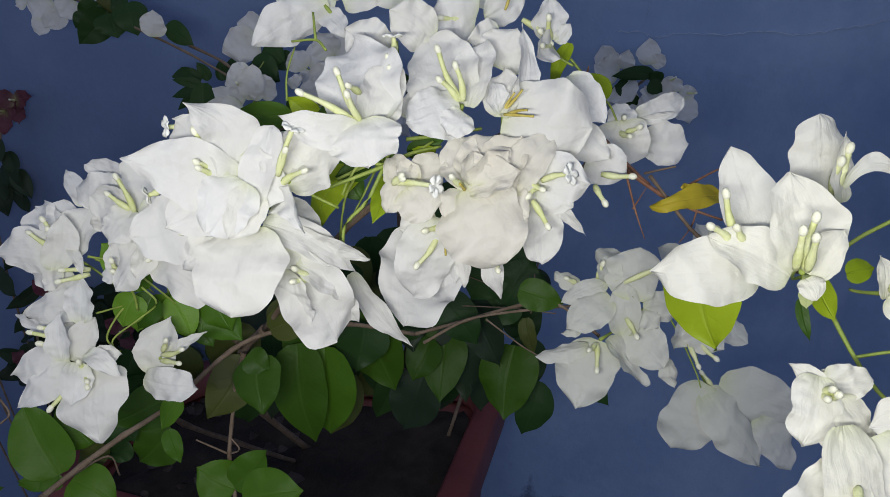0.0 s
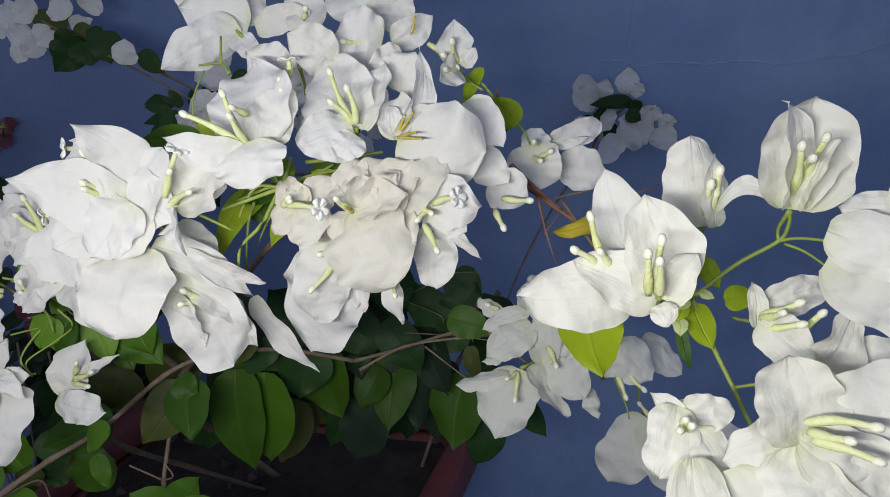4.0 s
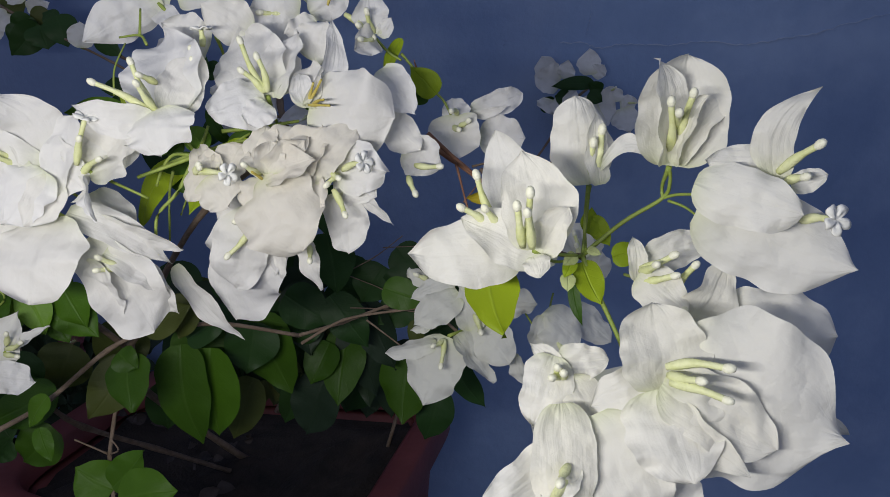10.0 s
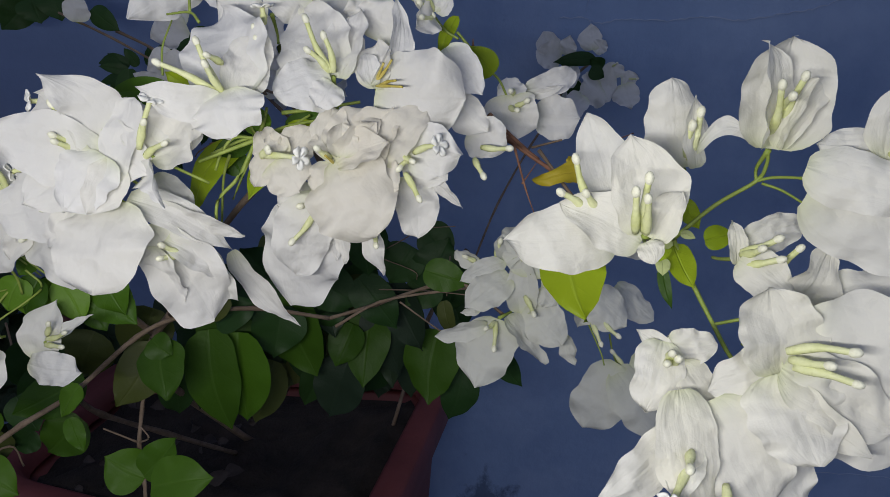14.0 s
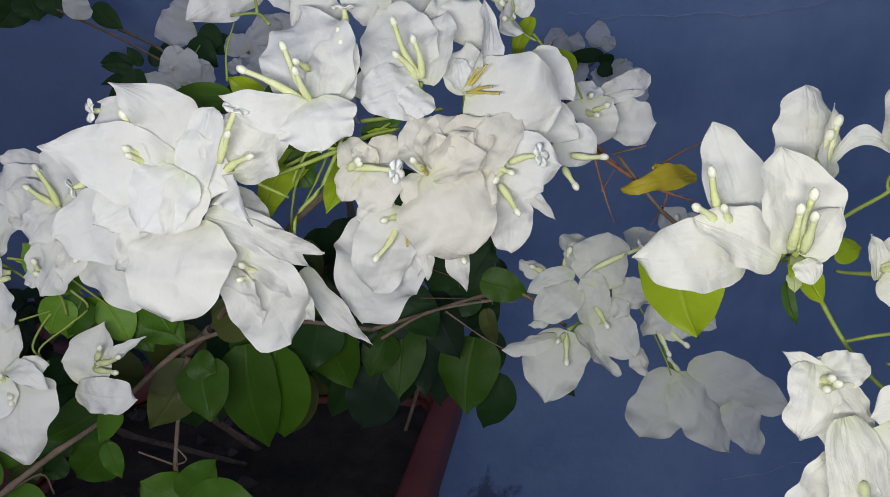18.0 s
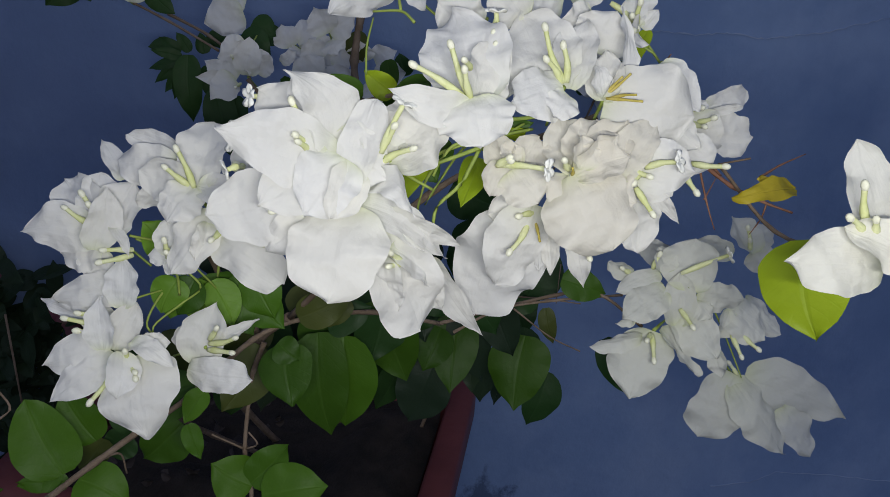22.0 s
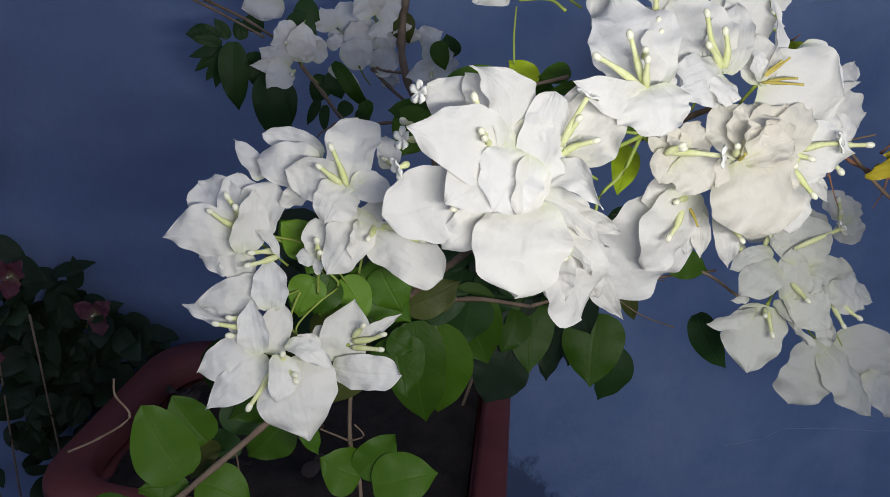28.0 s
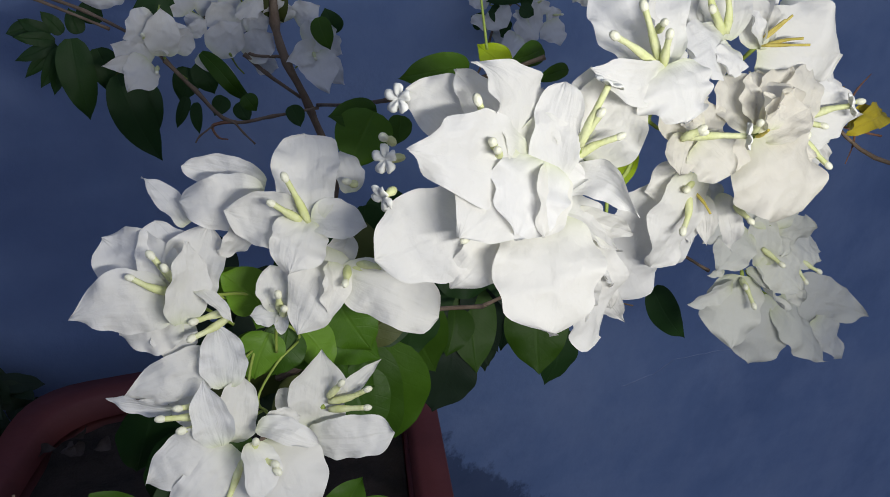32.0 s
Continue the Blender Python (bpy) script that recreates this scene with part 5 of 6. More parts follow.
b = bloom(plant, (-0.1402, 0.3169, 0.6633), (-0.1609, 0.3398, 0.6451), 'white')
bract(b, (-0.1443, 0.3161, 0.6545), (-0.1369, 0.3272, 0.6813), 0.0220, -6, 0.10, 0.05, 0.5, 3)
bract(b, (-0.1482, 0.3128, 0.6547), (-0.1184, 0.3000, 0.6569), 0.0162, -4, -0.06, 0.05, 0.35, 8)
bract(b, (-0.1366, 0.3169, 0.6656), (-0.1164, 0.3188, 0.6773), 0.0065, -24, 0.10, 0.05, 0.5, 2.6)
bract(b, (-0.1481, 0.3222, 0.6596), (-0.1546, 0.3282, 0.6676), 0.0101, 0, 0.10, 0.04, 0.5, 6)
floret(b, (-0.1385, 0.3163, 0.6677), (-0.1341, 0.3120, 0.6759))
floret(b, (-0.1386, 0.3155, 0.6660), (-0.1255, 0.3081, 0.6733))
floret(b, (-0.1389, 0.3143, 0.6635), (-0.1270, 0.3055, 0.6672))











stem(plant, [(-0.1502, 0.3315, 0.6952), (-0.1441, 0.3314, 0.6865), (-0.1533, 0.3304, 0.6784), (-0.1633, 0.3196, 0.6724), (-0.1605, 0.3170, 0.6656)], 0.00052, 'stem')
stem(plant, [(-0.1721, 0.3278, 0.7132), (-0.1599, 0.3357, 0.7061), (-0.1454, 0.3360, 0.6929), (-0.1356, 0.3491, 0.6711)], 0.00057, 'stem')
leaf(plant, (-0.1563, 0.3351, 0.7016), (-0.1687, 0.3365, 0.7166), 0.0176, 12, 'spring')
leaf(plant, (-0.1448, 0.3480, 0.6823), (-0.1525, 0.3432, 0.6635), 0.0190, 8, 'spring')
leaf(plant, (-0.1419, 0.3435, 0.6845), (-0.1314, 0.3382, 0.6624), 0.0171, -20, 'spring')
leaf(plant, (-0.1332, 0.3518, 0.6839), (-0.1079, 0.3461, 0.6571), 0.0248, -0, 'fresh_lit')
leaf(plant, (-0.1506, 0.3434, 0.6983), (-0.1585, 0.3392, 0.6888), 0.0111, -0, 'fresh_lit')
leaf(plant, (-0.1116, 0.3815, 0.6281), (-0.1059, 0.3642, 0.5981), 0.0311, 12, 'leaf')
leaf(plant, (-0.1274, 0.4121, 0.6079), (-0.1508, 0.3930, 0.5745), 0.0303, -8, 'olive')
leaf(plant, (-0.1607, 0.3839, 0.6005), (-0.2039, 0.3747, 0.5824), 0.0273, 6, 'leaf')
leaf(plant, (-0.1413, 0.3592, 0.6816), (-0.1373, 0.3433, 0.6598), 0.0261, 4, 'fresh_lit')
leaf(plant, (-0.0386, 0.3252, 0.7608), (-0.0610, 0.3143, 0.7276), 0.0162, 24, 'lime', bend=0.14)
leaf(plant, (-0.0223, 0.3170, 0.7572), (-0.0311, 0.2970, 0.7410), 0.0125, 14, 'lime', bend=0.10)
leaf(plant, (-0.0224, 0.3041, 0.7680), (-0.0317, 0.3143, 0.7763), 0.0114, 6, 'spring')
leaf(plant, (-0.0405, 0.3111, 0.7679), (-0.0517, 0.3159, 0.7683), 0.0097, 6, 'fresh_lit')
leaf(plant, (-0.0130, 0.3195, 0.7690), (-0.0037, 0.3241, 0.7704), 0.0099, 6, 'leaf')
stem(plant, [(-0.0248, 0.2953, 0.7673), (-0.0340, 0.2922, 0.7644), (-0.0471, 0.2886, 0.7602)], 0.00090, 'stem')
stem(plant, [(-0.0251, 0.2964, 0.7675), (-0.0345, 0.2978, 0.7675), (-0.0402, 0.2975, 0.7612), (-0.0432, 0.2969, 0.7542)], 0.00070, 'stem')
stem(plant, [(-0.0255, 0.2959, 0.7662), (-0.0328, 0.2917, 0.7527), (-0.0418, 0.2901, 0.7431), (-0.0430, 0.2871, 0.7304)], 0.00080, 'stem')
stem(plant, [(-0.0244, 0.2963, 0.7673), (-0.0149, 0.3028, 0.7704), (-0.0017, 0.3095, 0.7719)], 0.00080, 'stem')
stem(plant, [(-0.0251, 0.2962, 0.7669), (-0.0231, 0.3039, 0.7726), (-0.0227, 0.3101, 0.7771)], 0.00080, 'stem')
stem(plant, [(-0.0246, 0.2961, 0.7666), (-0.0200, 0.2957, 0.7634), (-0.0161, 0.2949, 0.7617)], 0.00070, 'stem')
leaf(plant, (0.1317, 0.2393, 0.7521), (0.1328, 0.2468, 0.7599), 0.0067, 0, 'lime')
leaf(plant, (0.1321, 0.2437, 0.7574), (0.1387, 0.2396, 0.7479), 0.0071, 10, 'lime')
leaf(plant, (0.1282, 0.2340, 0.7443), (0.1343, 0.2264, 0.7314), 0.0109, -14, 'lime')
leaf(plant, (0.1380, 0.2324, 0.7463), (0.1490, 0.2349, 0.7478), 0.0086, -10, 'lime')
leaf(plant, (0.1255, 0.2351, 0.7361), (0.1289, 0.2292, 0.7220), 0.0044, 20, 'leaf')
leaf(plant, (0.1242, 0.2309, 0.7470), (0.1212, 0.2265, 0.7412), 0.0050, 0, 'lime')
leaf(plant, (0.1225, 0.2279, 0.7421), (0.1223, 0.2238, 0.7374), 0.0053, 0, 'bud')
leaf(plant, (0.1254, 0.2303, 0.7483), (0.1209, 0.2272, 0.7455), 0.0046, 10, 'bud')
leaf(plant, (0.1296, 0.2319, 0.7497), (0.1337, 0.2292, 0.7486), 0.0031, 10, 'bud')
leaf(plant, (0.0985, 0.2615, 0.7448), (0.1025, 0.2449, 0.7089), 0.0349, 56, 'lime', bend=0.06)
leaf(plant, (-0.0106, 0.4813, 0.5834), (-0.0240, 0.4647, 0.5574), 0.0268, 10, 'leaf')
leaf(plant, (0.0019, 0.4897, 0.5924), (-0.0043, 0.4584, 0.5427), 0.0351, 14, 'leaf')
leaf(plant, (0.0190, 0.5047, 0.6047), (0.0096, 0.4847, 0.5714), 0.0350, 6, 'dark')
leaf(plant, (-0.0451, 0.5009, 0.5860), (-0.0578, 0.4835, 0.5583), 0.0334, -6, 'dark')
leaf(plant, (-0.0241, 0.5106, 0.5993), (-0.0412, 0.4933, 0.5711), 0.0354, 8, 'dark')
leaf(plant, (-0.0582, 0.3365, 0.7778), (-0.0714, 0.3362, 0.7882), 0.0113, -14, 'lime')
leaf(plant, (-0.0494, 0.3417, 0.7774), (-0.0649, 0.3372, 0.7681), 0.0105, 3, 'leaf')
leaf(plant, (-0.0331, 0.3192, 0.7607), (-0.0488, 0.3150, 0.7567), 0.0101, 1, 'leaf')
leaf(plant, (-0.2259, 0.3510, 0.5645), (-0.2447, 0.3622, 0.6049), 0.0319, 21, 'fresh_lit', apex=9)
leaf(plant, (-0.2160, 0.3741, 0.5689), (-0.2334, 0.3806, 0.5970), 0.0244, 10, 'fresh_lit', apex=7)
leaf(plant, (-0.2234, 0.3494, 0.5603), (-0.2489, 0.3467, 0.5634), 0.0113, 12, 'fresh_lit')
leaf(plant, (-0.2193, 0.3501, 0.5620), (-0.1917, 0.3449, 0.5486), 0.0269, -26, 'fresh_lit')
leaf(plant, (-0.2267, 0.3517, 0.5662), (-0.2492, 0.3481, 0.5598), 0.0138, 16, 'fresh_lit')
leaf(plant, (-0.1313, 0.3723, 0.5362), (-0.1545, 0.3740, 0.5519), 0.0288, 23, 'fresh_lit')
leaf(plant, (-0.1326, 0.3728, 0.5376), (-0.1097, 0.3779, 0.5620), 0.0233, -10, 'fresh_lit')
leaf(plant, (-0.1254, 0.3640, 0.5371), (-0.0865, 0.3623, 0.5437), 0.0322, -25, 'fresh_lit')
leaf(plant, (-0.1511, 0.3588, 0.6127), (-0.1622, 0.3539, 0.5949), 0.0133, 13, 'fresh_lit')
leaf(plant, (-0.1623, 0.3607, 0.5898), (-0.1555, 0.3553, 0.5698), 0.0111, -14, 'fresh_lit')
leaf(plant, (-0.2032, 0.3825, 0.5908), (-0.1913, 0.3770, 0.5688), 0.0222, -11, 'dark')
leaf(plant, (-0.0955, 0.4187, 0.6152), (-0.0866, 0.4086, 0.5444), 0.0375, 8, 'leaf')
leaf(plant, (-0.0794, 0.4268, 0.6084), (-0.0780, 0.4174, 0.5453), 0.0430, 10, 'fresh_lit')
leaf(plant, (-0.0598, 0.4663, 0.6138), (-0.0353, 0.4573, 0.5550), 0.0431, 14, 'leaf')
leaf(plant, (0.0521, 0.4797, 0.5790), (0.0439, 0.4563, 0.5291), 0.0451, 25, 'leaf')
leaf(plant, (0.0546, 0.4468, 0.6187), (0.0613, 0.4408, 0.5943), 0.0123, 22, 'olive')
leaf(plant, (0.0417, 0.3810, 0.6705), (0.0673, 0.3765, 0.6634), 0.0184, -3, 'leaf')
leaf(plant, (0.0781, 0.3955, 0.6247), (0.1016, 0.3879, 0.5876), 0.0188, 19, 'dark')
leaf(plant, (-0.1051, 0.3905, 0.6394), (-0.0738, 0.3920, 0.6547), 0.0209, -1, 'olive')
leaf(plant, (-0.1152, 0.3766, 0.6313), (-0.1029, 0.3722, 0.6226), 0.0165, -12, 'leaf')
leaf(plant, (-0.0813, 0.4044, 0.6479), (-0.0879, 0.3993, 0.6283), 0.0209, 18, 'olive')
leaf(plant, (-0.2684, 0.3385, 0.5598), (-0.2508, 0.3372, 0.5676), 0.0121, -14, 'leaf')
leaf(plant, (-0.2149, 0.3829, 0.5638), (-0.2286, 0.3776, 0.5406), 0.0171, -3, 'olive')
leaf(plant, (-0.2040, 0.3921, 0.5599), (-0.2171, 0.3878, 0.5478), 0.0210, -5, 'dark')
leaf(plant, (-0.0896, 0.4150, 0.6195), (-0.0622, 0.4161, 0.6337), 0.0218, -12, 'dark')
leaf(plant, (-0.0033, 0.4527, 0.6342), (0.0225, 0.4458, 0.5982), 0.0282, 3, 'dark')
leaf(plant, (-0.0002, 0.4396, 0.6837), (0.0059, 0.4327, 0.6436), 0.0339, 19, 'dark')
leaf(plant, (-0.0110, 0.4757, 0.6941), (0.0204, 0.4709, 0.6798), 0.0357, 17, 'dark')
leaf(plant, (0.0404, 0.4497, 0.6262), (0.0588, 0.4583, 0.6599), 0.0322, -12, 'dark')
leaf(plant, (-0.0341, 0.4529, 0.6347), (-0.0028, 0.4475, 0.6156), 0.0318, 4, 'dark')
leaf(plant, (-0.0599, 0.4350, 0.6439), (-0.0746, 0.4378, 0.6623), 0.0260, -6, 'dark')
stem(plant, [(-0.2316, 0.3381, 0.5587), (-0.2073, 0.3450, 0.5768), (-0.1863, 0.3552, 0.5893), (-0.1637, 0.3746, 0.5980), (-0.1306, 0.3949, 0.6230), (-0.1012, 0.3993, 0.6344), (-0.0631, 0.4096, 0.6334), (-0.0197, 0.4250, 0.6177)], 0.00161, 'bark')
stem(plant, [(-0.2194, 0.3460, 0.5656), (-0.2022, 0.3633, 0.5687), (-0.1996, 0.3673, 0.5513)], 0.00062, 'bark')
stem(plant, [(-0.1257, 0.4029, 0.6161), (-0.1323, 0.4013, 0.5978), (-0.1353, 0.3994, 0.5790), (-0.1367, 0.3841, 0.5531), (-0.1320, 0.3713, 0.5337), (-0.1316, 0.3651, 0.5176)], 0.00136, 'bark')
stem(plant, [(-0.1367, 0.3844, 0.5538), (-0.1542, 0.3793, 0.5685)], 0.00062, 'bark')
stem(plant, [(-0.1367, 0.3844, 0.5538), (-0.1289, 0.3813, 0.5598), (-0.1341, 0.3839, 0.5664)], 0.00056, 'bark')
stem(plant, [(-0.2794, 0.3495, 0.5884), (-0.2645, 0.3516, 0.5939), (-0.2494, 0.3552, 0.6032), (-0.2558, 0.3593, 0.6139), (-0.2561, 0.3624, 0.6221)], 0.00062, 'bark')
stem(plant, [(-0.0197, 0.4250, 0.6177), (0.0110, 0.4190, 0.6301), (0.0439, 0.3957, 0.6530), (0.0632, 0.3781, 0.6631), (0.0861, 0.3626, 0.6504)], 0.00105, 'bark')
stem(plant, [(0.0260, 0.4196, 0.6315), (0.0489, 0.4134, 0.6156), (0.0632, 0.3925, 0.6168)], 0.00050, 'bark')
stem(plant, [(-0.0133, 0.4053, 0.6223), (0.0139, 0.4060, 0.6381), (0.0472, 0.4036, 0.6456), (0.0856, 0.3959, 0.6536)], 0.00087, 'bark')
stem(plant, [(0.0661, 0.3326, 0.7677), (0.0816, 0.3338, 0.7569), (0.1011, 0.3289, 0.7440), (0.1148, 0.3215, 0.7389), (0.1260, 0.3152, 0.7363)], 0.00125, 'twig')
stem(plant, [(0.0842, 0.3329, 0.7545), (0.0891, 0.3260, 0.7366), (0.0934, 0.3214, 0.7246)], 0.00056, 'twig')
stem(plant, [(0.0916, 0.3276, 0.7546), (0.1046, 0.3239, 0.7590)], 0.00050, 'bark')
stem(plant, [(0.1123, 0.3256, 0.7496), (0.1252, 0.3327, 0.7539), (0.1411, 0.3396, 0.7580)], 0.00062, 'twig')
stem(plant, [(0.1161, 0.3215, 0.7389), (0.1134, 0.3188, 0.7318), (0.1080, 0.3162, 0.7249)], 0.00050, 'twig')
stem(plant, [(0.0878, 0.3265, 0.7378), (0.0964, 0.3353, 0.7469)], 0.00037, 'twig')
leaf(plant, (0.1257, 0.3182, 0.7469), (0.0883, 0.3084, 0.7437), 0.0113, 19, 'yellow', bend=0.15)
leaf(plant, (0.1267, 0.3203, 0.7468), (0.0953, 0.3135, 0.7459), 0.0068, -37, 'yellow')
leaf(plant, (0.1135, 0.3176, 0.7455), (0.1055, 0.3164, 0.7535), 0.0067, 10, 'yellow')
stem(plant, [(-0.0165, 0.3087, 0.7752), (-0.0028, 0.3122, 0.7760), (0.0159, 0.3153, 0.7783)], 0.00083, 'stem')
stem(plant, [(-0.0459, 0.3026, 0.7593), (-0.0325, 0.3048, 0.7649), (-0.0167, 0.3070, 0.7680), (-0.0051, 0.3113, 0.7737)], 0.00068, 'stem')
stem(plant, [(-0.0396, 0.3074, 0.7578), (-0.0451, 0.3132, 0.7451), (-0.0488, 0.3153, 0.7228)], 0.00062, 'stem')
stem(plant, [(-0.0280, 0.3055, 0.7669), (-0.0331, 0.3169, 0.7548), (-0.0436, 0.3196, 0.7340)], 0.00062, 'stem')
leaf(plant, (-0.0165, 0.3162, 0.7668), (-0.0003, 0.3145, 0.7736), 0.0083, 10, 'leaf')
leaf(plant, (-0.0040, 0.3117, 0.7689), (-0.0144, 0.3082, 0.7711), 0.0057, -10, 'lime')
leaf(plant, (-0.0468, 0.3202, 0.7633), (-0.0372, 0.3181, 0.7689), 0.0098, 16, 'leaf')
leaf(plant, (-0.0478, 0.3275, 0.7544), (-0.0385, 0.3230, 0.7429), 0.0127, -6, 'leaf')
stem(plant, [(-0.0514, 0.3274, 0.8099), (-0.0567, 0.3341, 0.8134), (-0.0682, 0.3390, 0.8122)], 0.00062, 'stem')
stem(plant, [(-0.0567, 0.3341, 0.8134), (-0.0587, 0.3436, 0.8242)], 0.00062, 'stem')
leaf(plant, (0.0750, 0.3445, 0.7848), (0.0630, 0.3451, 0.7975), 0.0128, -11, 'lime')
leaf(plant, (0.0715, 0.3496, 0.7840), (0.0583, 0.3456, 0.7847), 0.0096, -10, 'leaf')
leaf(plant, (0.0584, 0.3542, 0.8100), (0.0500, 0.3489, 0.7896), 0.0085, 37, 'lime')
stem(plant, [(0.0584, 0.3515, 0.8030), (0.0729, 0.3485, 0.7868), (0.0782, 0.3486, 0.7814), (0.0822, 0.3476, 0.7734)], 0.00062, 'stem')
stem(plant, [(0.0714, 0.3230, 0.7706), (0.0878, 0.3276, 0.7548), (0.0957, 0.3306, 0.7485)], 0.00115, 'twig')
stem(plant, [(0.0656, 0.3461, 0.7973), (0.0651, 0.3401, 0.8012)], 0.00050, 'twig')
leaf(plant, (-0.0711, 0.3421, 0.7784), (-0.1000, 0.3389, 0.7781), 0.0129, -13, 'fresh_lit')
leaf(plant, (-0.1014, 0.3619, 0.7603), (-0.1133, 0.3585, 0.7392), 0.0217, 13, 'fresh_lit')
leaf(plant, (-0.0989, 0.3668, 0.7592), (-0.1196, 0.3636, 0.7596), 0.0120, 1, 'leaf')
leaf(plant, (-0.0452, 0.3167, 0.7821), (-0.0603, 0.3132, 0.7795), 0.0055, -5, 'leaf')
leaf(plant, (-0.0910, 0.3609, 0.7578), (-0.0948, 0.3572, 0.7473), 0.0097, 5, 'leaf')
leaf(plant, (-0.0423, 0.3389, 0.7841), (-0.0581, 0.3353, 0.7815), 0.0091, -1, 'leaf')
stem(plant, [(-0.0958, 0.3525, 0.7639), (-0.0822, 0.3443, 0.7704), (-0.0622, 0.3363, 0.7773), (-0.0451, 0.3328, 0.7823)], 0.00099, 'bark')
stem(plant, [(-0.0705, 0.3295, 0.7876), (-0.0704, 0.3338, 0.7988), (-0.0678, 0.3432, 0.8093)], 0.00047, 'stem')
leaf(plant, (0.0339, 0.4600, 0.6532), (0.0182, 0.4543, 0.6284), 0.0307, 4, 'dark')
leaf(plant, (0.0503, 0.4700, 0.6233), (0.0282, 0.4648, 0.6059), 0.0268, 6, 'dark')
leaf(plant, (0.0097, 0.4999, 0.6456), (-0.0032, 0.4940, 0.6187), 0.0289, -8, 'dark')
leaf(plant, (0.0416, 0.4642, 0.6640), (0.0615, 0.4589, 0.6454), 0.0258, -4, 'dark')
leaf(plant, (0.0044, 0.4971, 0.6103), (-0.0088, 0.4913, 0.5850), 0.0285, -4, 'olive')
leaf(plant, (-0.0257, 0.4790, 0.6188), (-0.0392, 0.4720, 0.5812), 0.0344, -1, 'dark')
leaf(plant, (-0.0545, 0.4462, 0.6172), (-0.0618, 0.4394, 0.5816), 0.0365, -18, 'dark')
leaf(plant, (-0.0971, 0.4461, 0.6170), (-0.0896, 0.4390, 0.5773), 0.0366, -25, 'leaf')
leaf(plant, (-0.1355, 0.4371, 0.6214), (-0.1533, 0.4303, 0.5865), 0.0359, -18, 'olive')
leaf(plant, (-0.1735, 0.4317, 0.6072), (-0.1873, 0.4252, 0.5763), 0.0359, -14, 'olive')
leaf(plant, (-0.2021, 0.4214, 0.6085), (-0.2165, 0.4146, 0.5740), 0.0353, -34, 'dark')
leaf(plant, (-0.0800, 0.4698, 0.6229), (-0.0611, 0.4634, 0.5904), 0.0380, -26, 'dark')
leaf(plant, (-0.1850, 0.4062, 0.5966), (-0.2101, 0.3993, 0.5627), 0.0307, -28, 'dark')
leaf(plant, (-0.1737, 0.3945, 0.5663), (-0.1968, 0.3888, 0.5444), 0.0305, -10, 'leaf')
leaf(plant, (-0.1089, 0.4335, 0.6399), (-0.0948, 0.4279, 0.6180), 0.0273, -18, 'olive')
stem(plant, [(-0.0029, 0.4467, 0.6465), (0.0282, 0.4429, 0.6644), (0.0490, 0.4388, 0.6816)], 0.00037, 'bark')
stem(plant, [(0.0356, 0.4455, 0.6712), (0.0617, 0.4365, 0.6756)], 0.00031, 'bark')
stem(plant, [(0.0033, 0.4497, 0.6263), (0.0424, 0.4401, 0.6291), (0.0725, 0.4298, 0.6302)], 0.00043, 'bark')
stem(plant, [(0.0585, 0.4390, 0.6541), (0.0560, 0.4297, 0.6301)], 0.00031, 'bark')
stem(plant, [(0.0122, 0.4481, 0.6500), (0.0348, 0.4448, 0.6413), (0.0367, 0.4427, 0.6361)], 0.00031, 'bark')
leaf(plant, (-0.1544, 0.3347, 0.6894), (-0.1628, 0.3307, 0.6736), 0.0175, -1, 'spring')
leaf(plant, (-0.1321, 0.3486, 0.6699), (-0.1230, 0.3438, 0.6547), 0.0136, -6, 'leaf')
leaf(plant, (-0.1473, 0.3366, 0.6888), (-0.1559, 0.3325, 0.6714), 0.0177, 8, 'leaf')
leaf(plant, (-0.1237, 0.3494, 0.6859), (-0.1122, 0.3442, 0.6636), 0.0216, 6, 'fresh_lit')
leaf(plant, (-0.1584, 0.3433, 0.6979), (-0.1696, 0.3452, 0.7140), 0.0153, 6, 'spring')
leaf(plant, (-0.1322, 0.3556, 0.6826), (-0.1101, 0.3497, 0.6565), 0.0214, -8, 'fresh_lit')
leaf(plant, (-0.1581, 0.3491, 0.6823), (-0.1628, 0.3451, 0.6625), 0.0148, 5, 'spring')
leaf(plant, (-0.1297, 0.3548, 0.6860), (-0.1214, 0.3504, 0.6756), 0.0154, 8, 'leaf')
stem(plant, [(-0.1528, 0.3426, 0.6876), (-0.1612, 0.3324, 0.6835), (-0.1662, 0.3202, 0.6741), (-0.1610, 0.3159, 0.6684)], 0.00057, 'stem')
stem(plant, [(-0.1708, 0.3319, 0.7101), (-0.1587, 0.3387, 0.7000), (-0.1504, 0.3442, 0.6862)], 0.00052, 'stem')
stem(plant, [(-0.1706, 0.3224, 0.6853), (-0.1611, 0.3328, 0.6845)], 0.00047, 'stem')



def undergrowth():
    """Foliage between the blooms and the planter, its shade put into dark leaf colours."""
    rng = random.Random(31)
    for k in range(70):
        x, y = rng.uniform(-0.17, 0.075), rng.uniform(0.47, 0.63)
        # low dark leaves added over the back rim, where only shade lies
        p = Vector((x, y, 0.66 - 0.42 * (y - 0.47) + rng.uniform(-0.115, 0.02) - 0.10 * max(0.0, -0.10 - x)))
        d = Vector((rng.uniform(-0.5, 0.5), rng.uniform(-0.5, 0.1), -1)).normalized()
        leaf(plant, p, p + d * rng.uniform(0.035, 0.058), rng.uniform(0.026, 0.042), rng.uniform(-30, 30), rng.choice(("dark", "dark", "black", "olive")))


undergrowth()

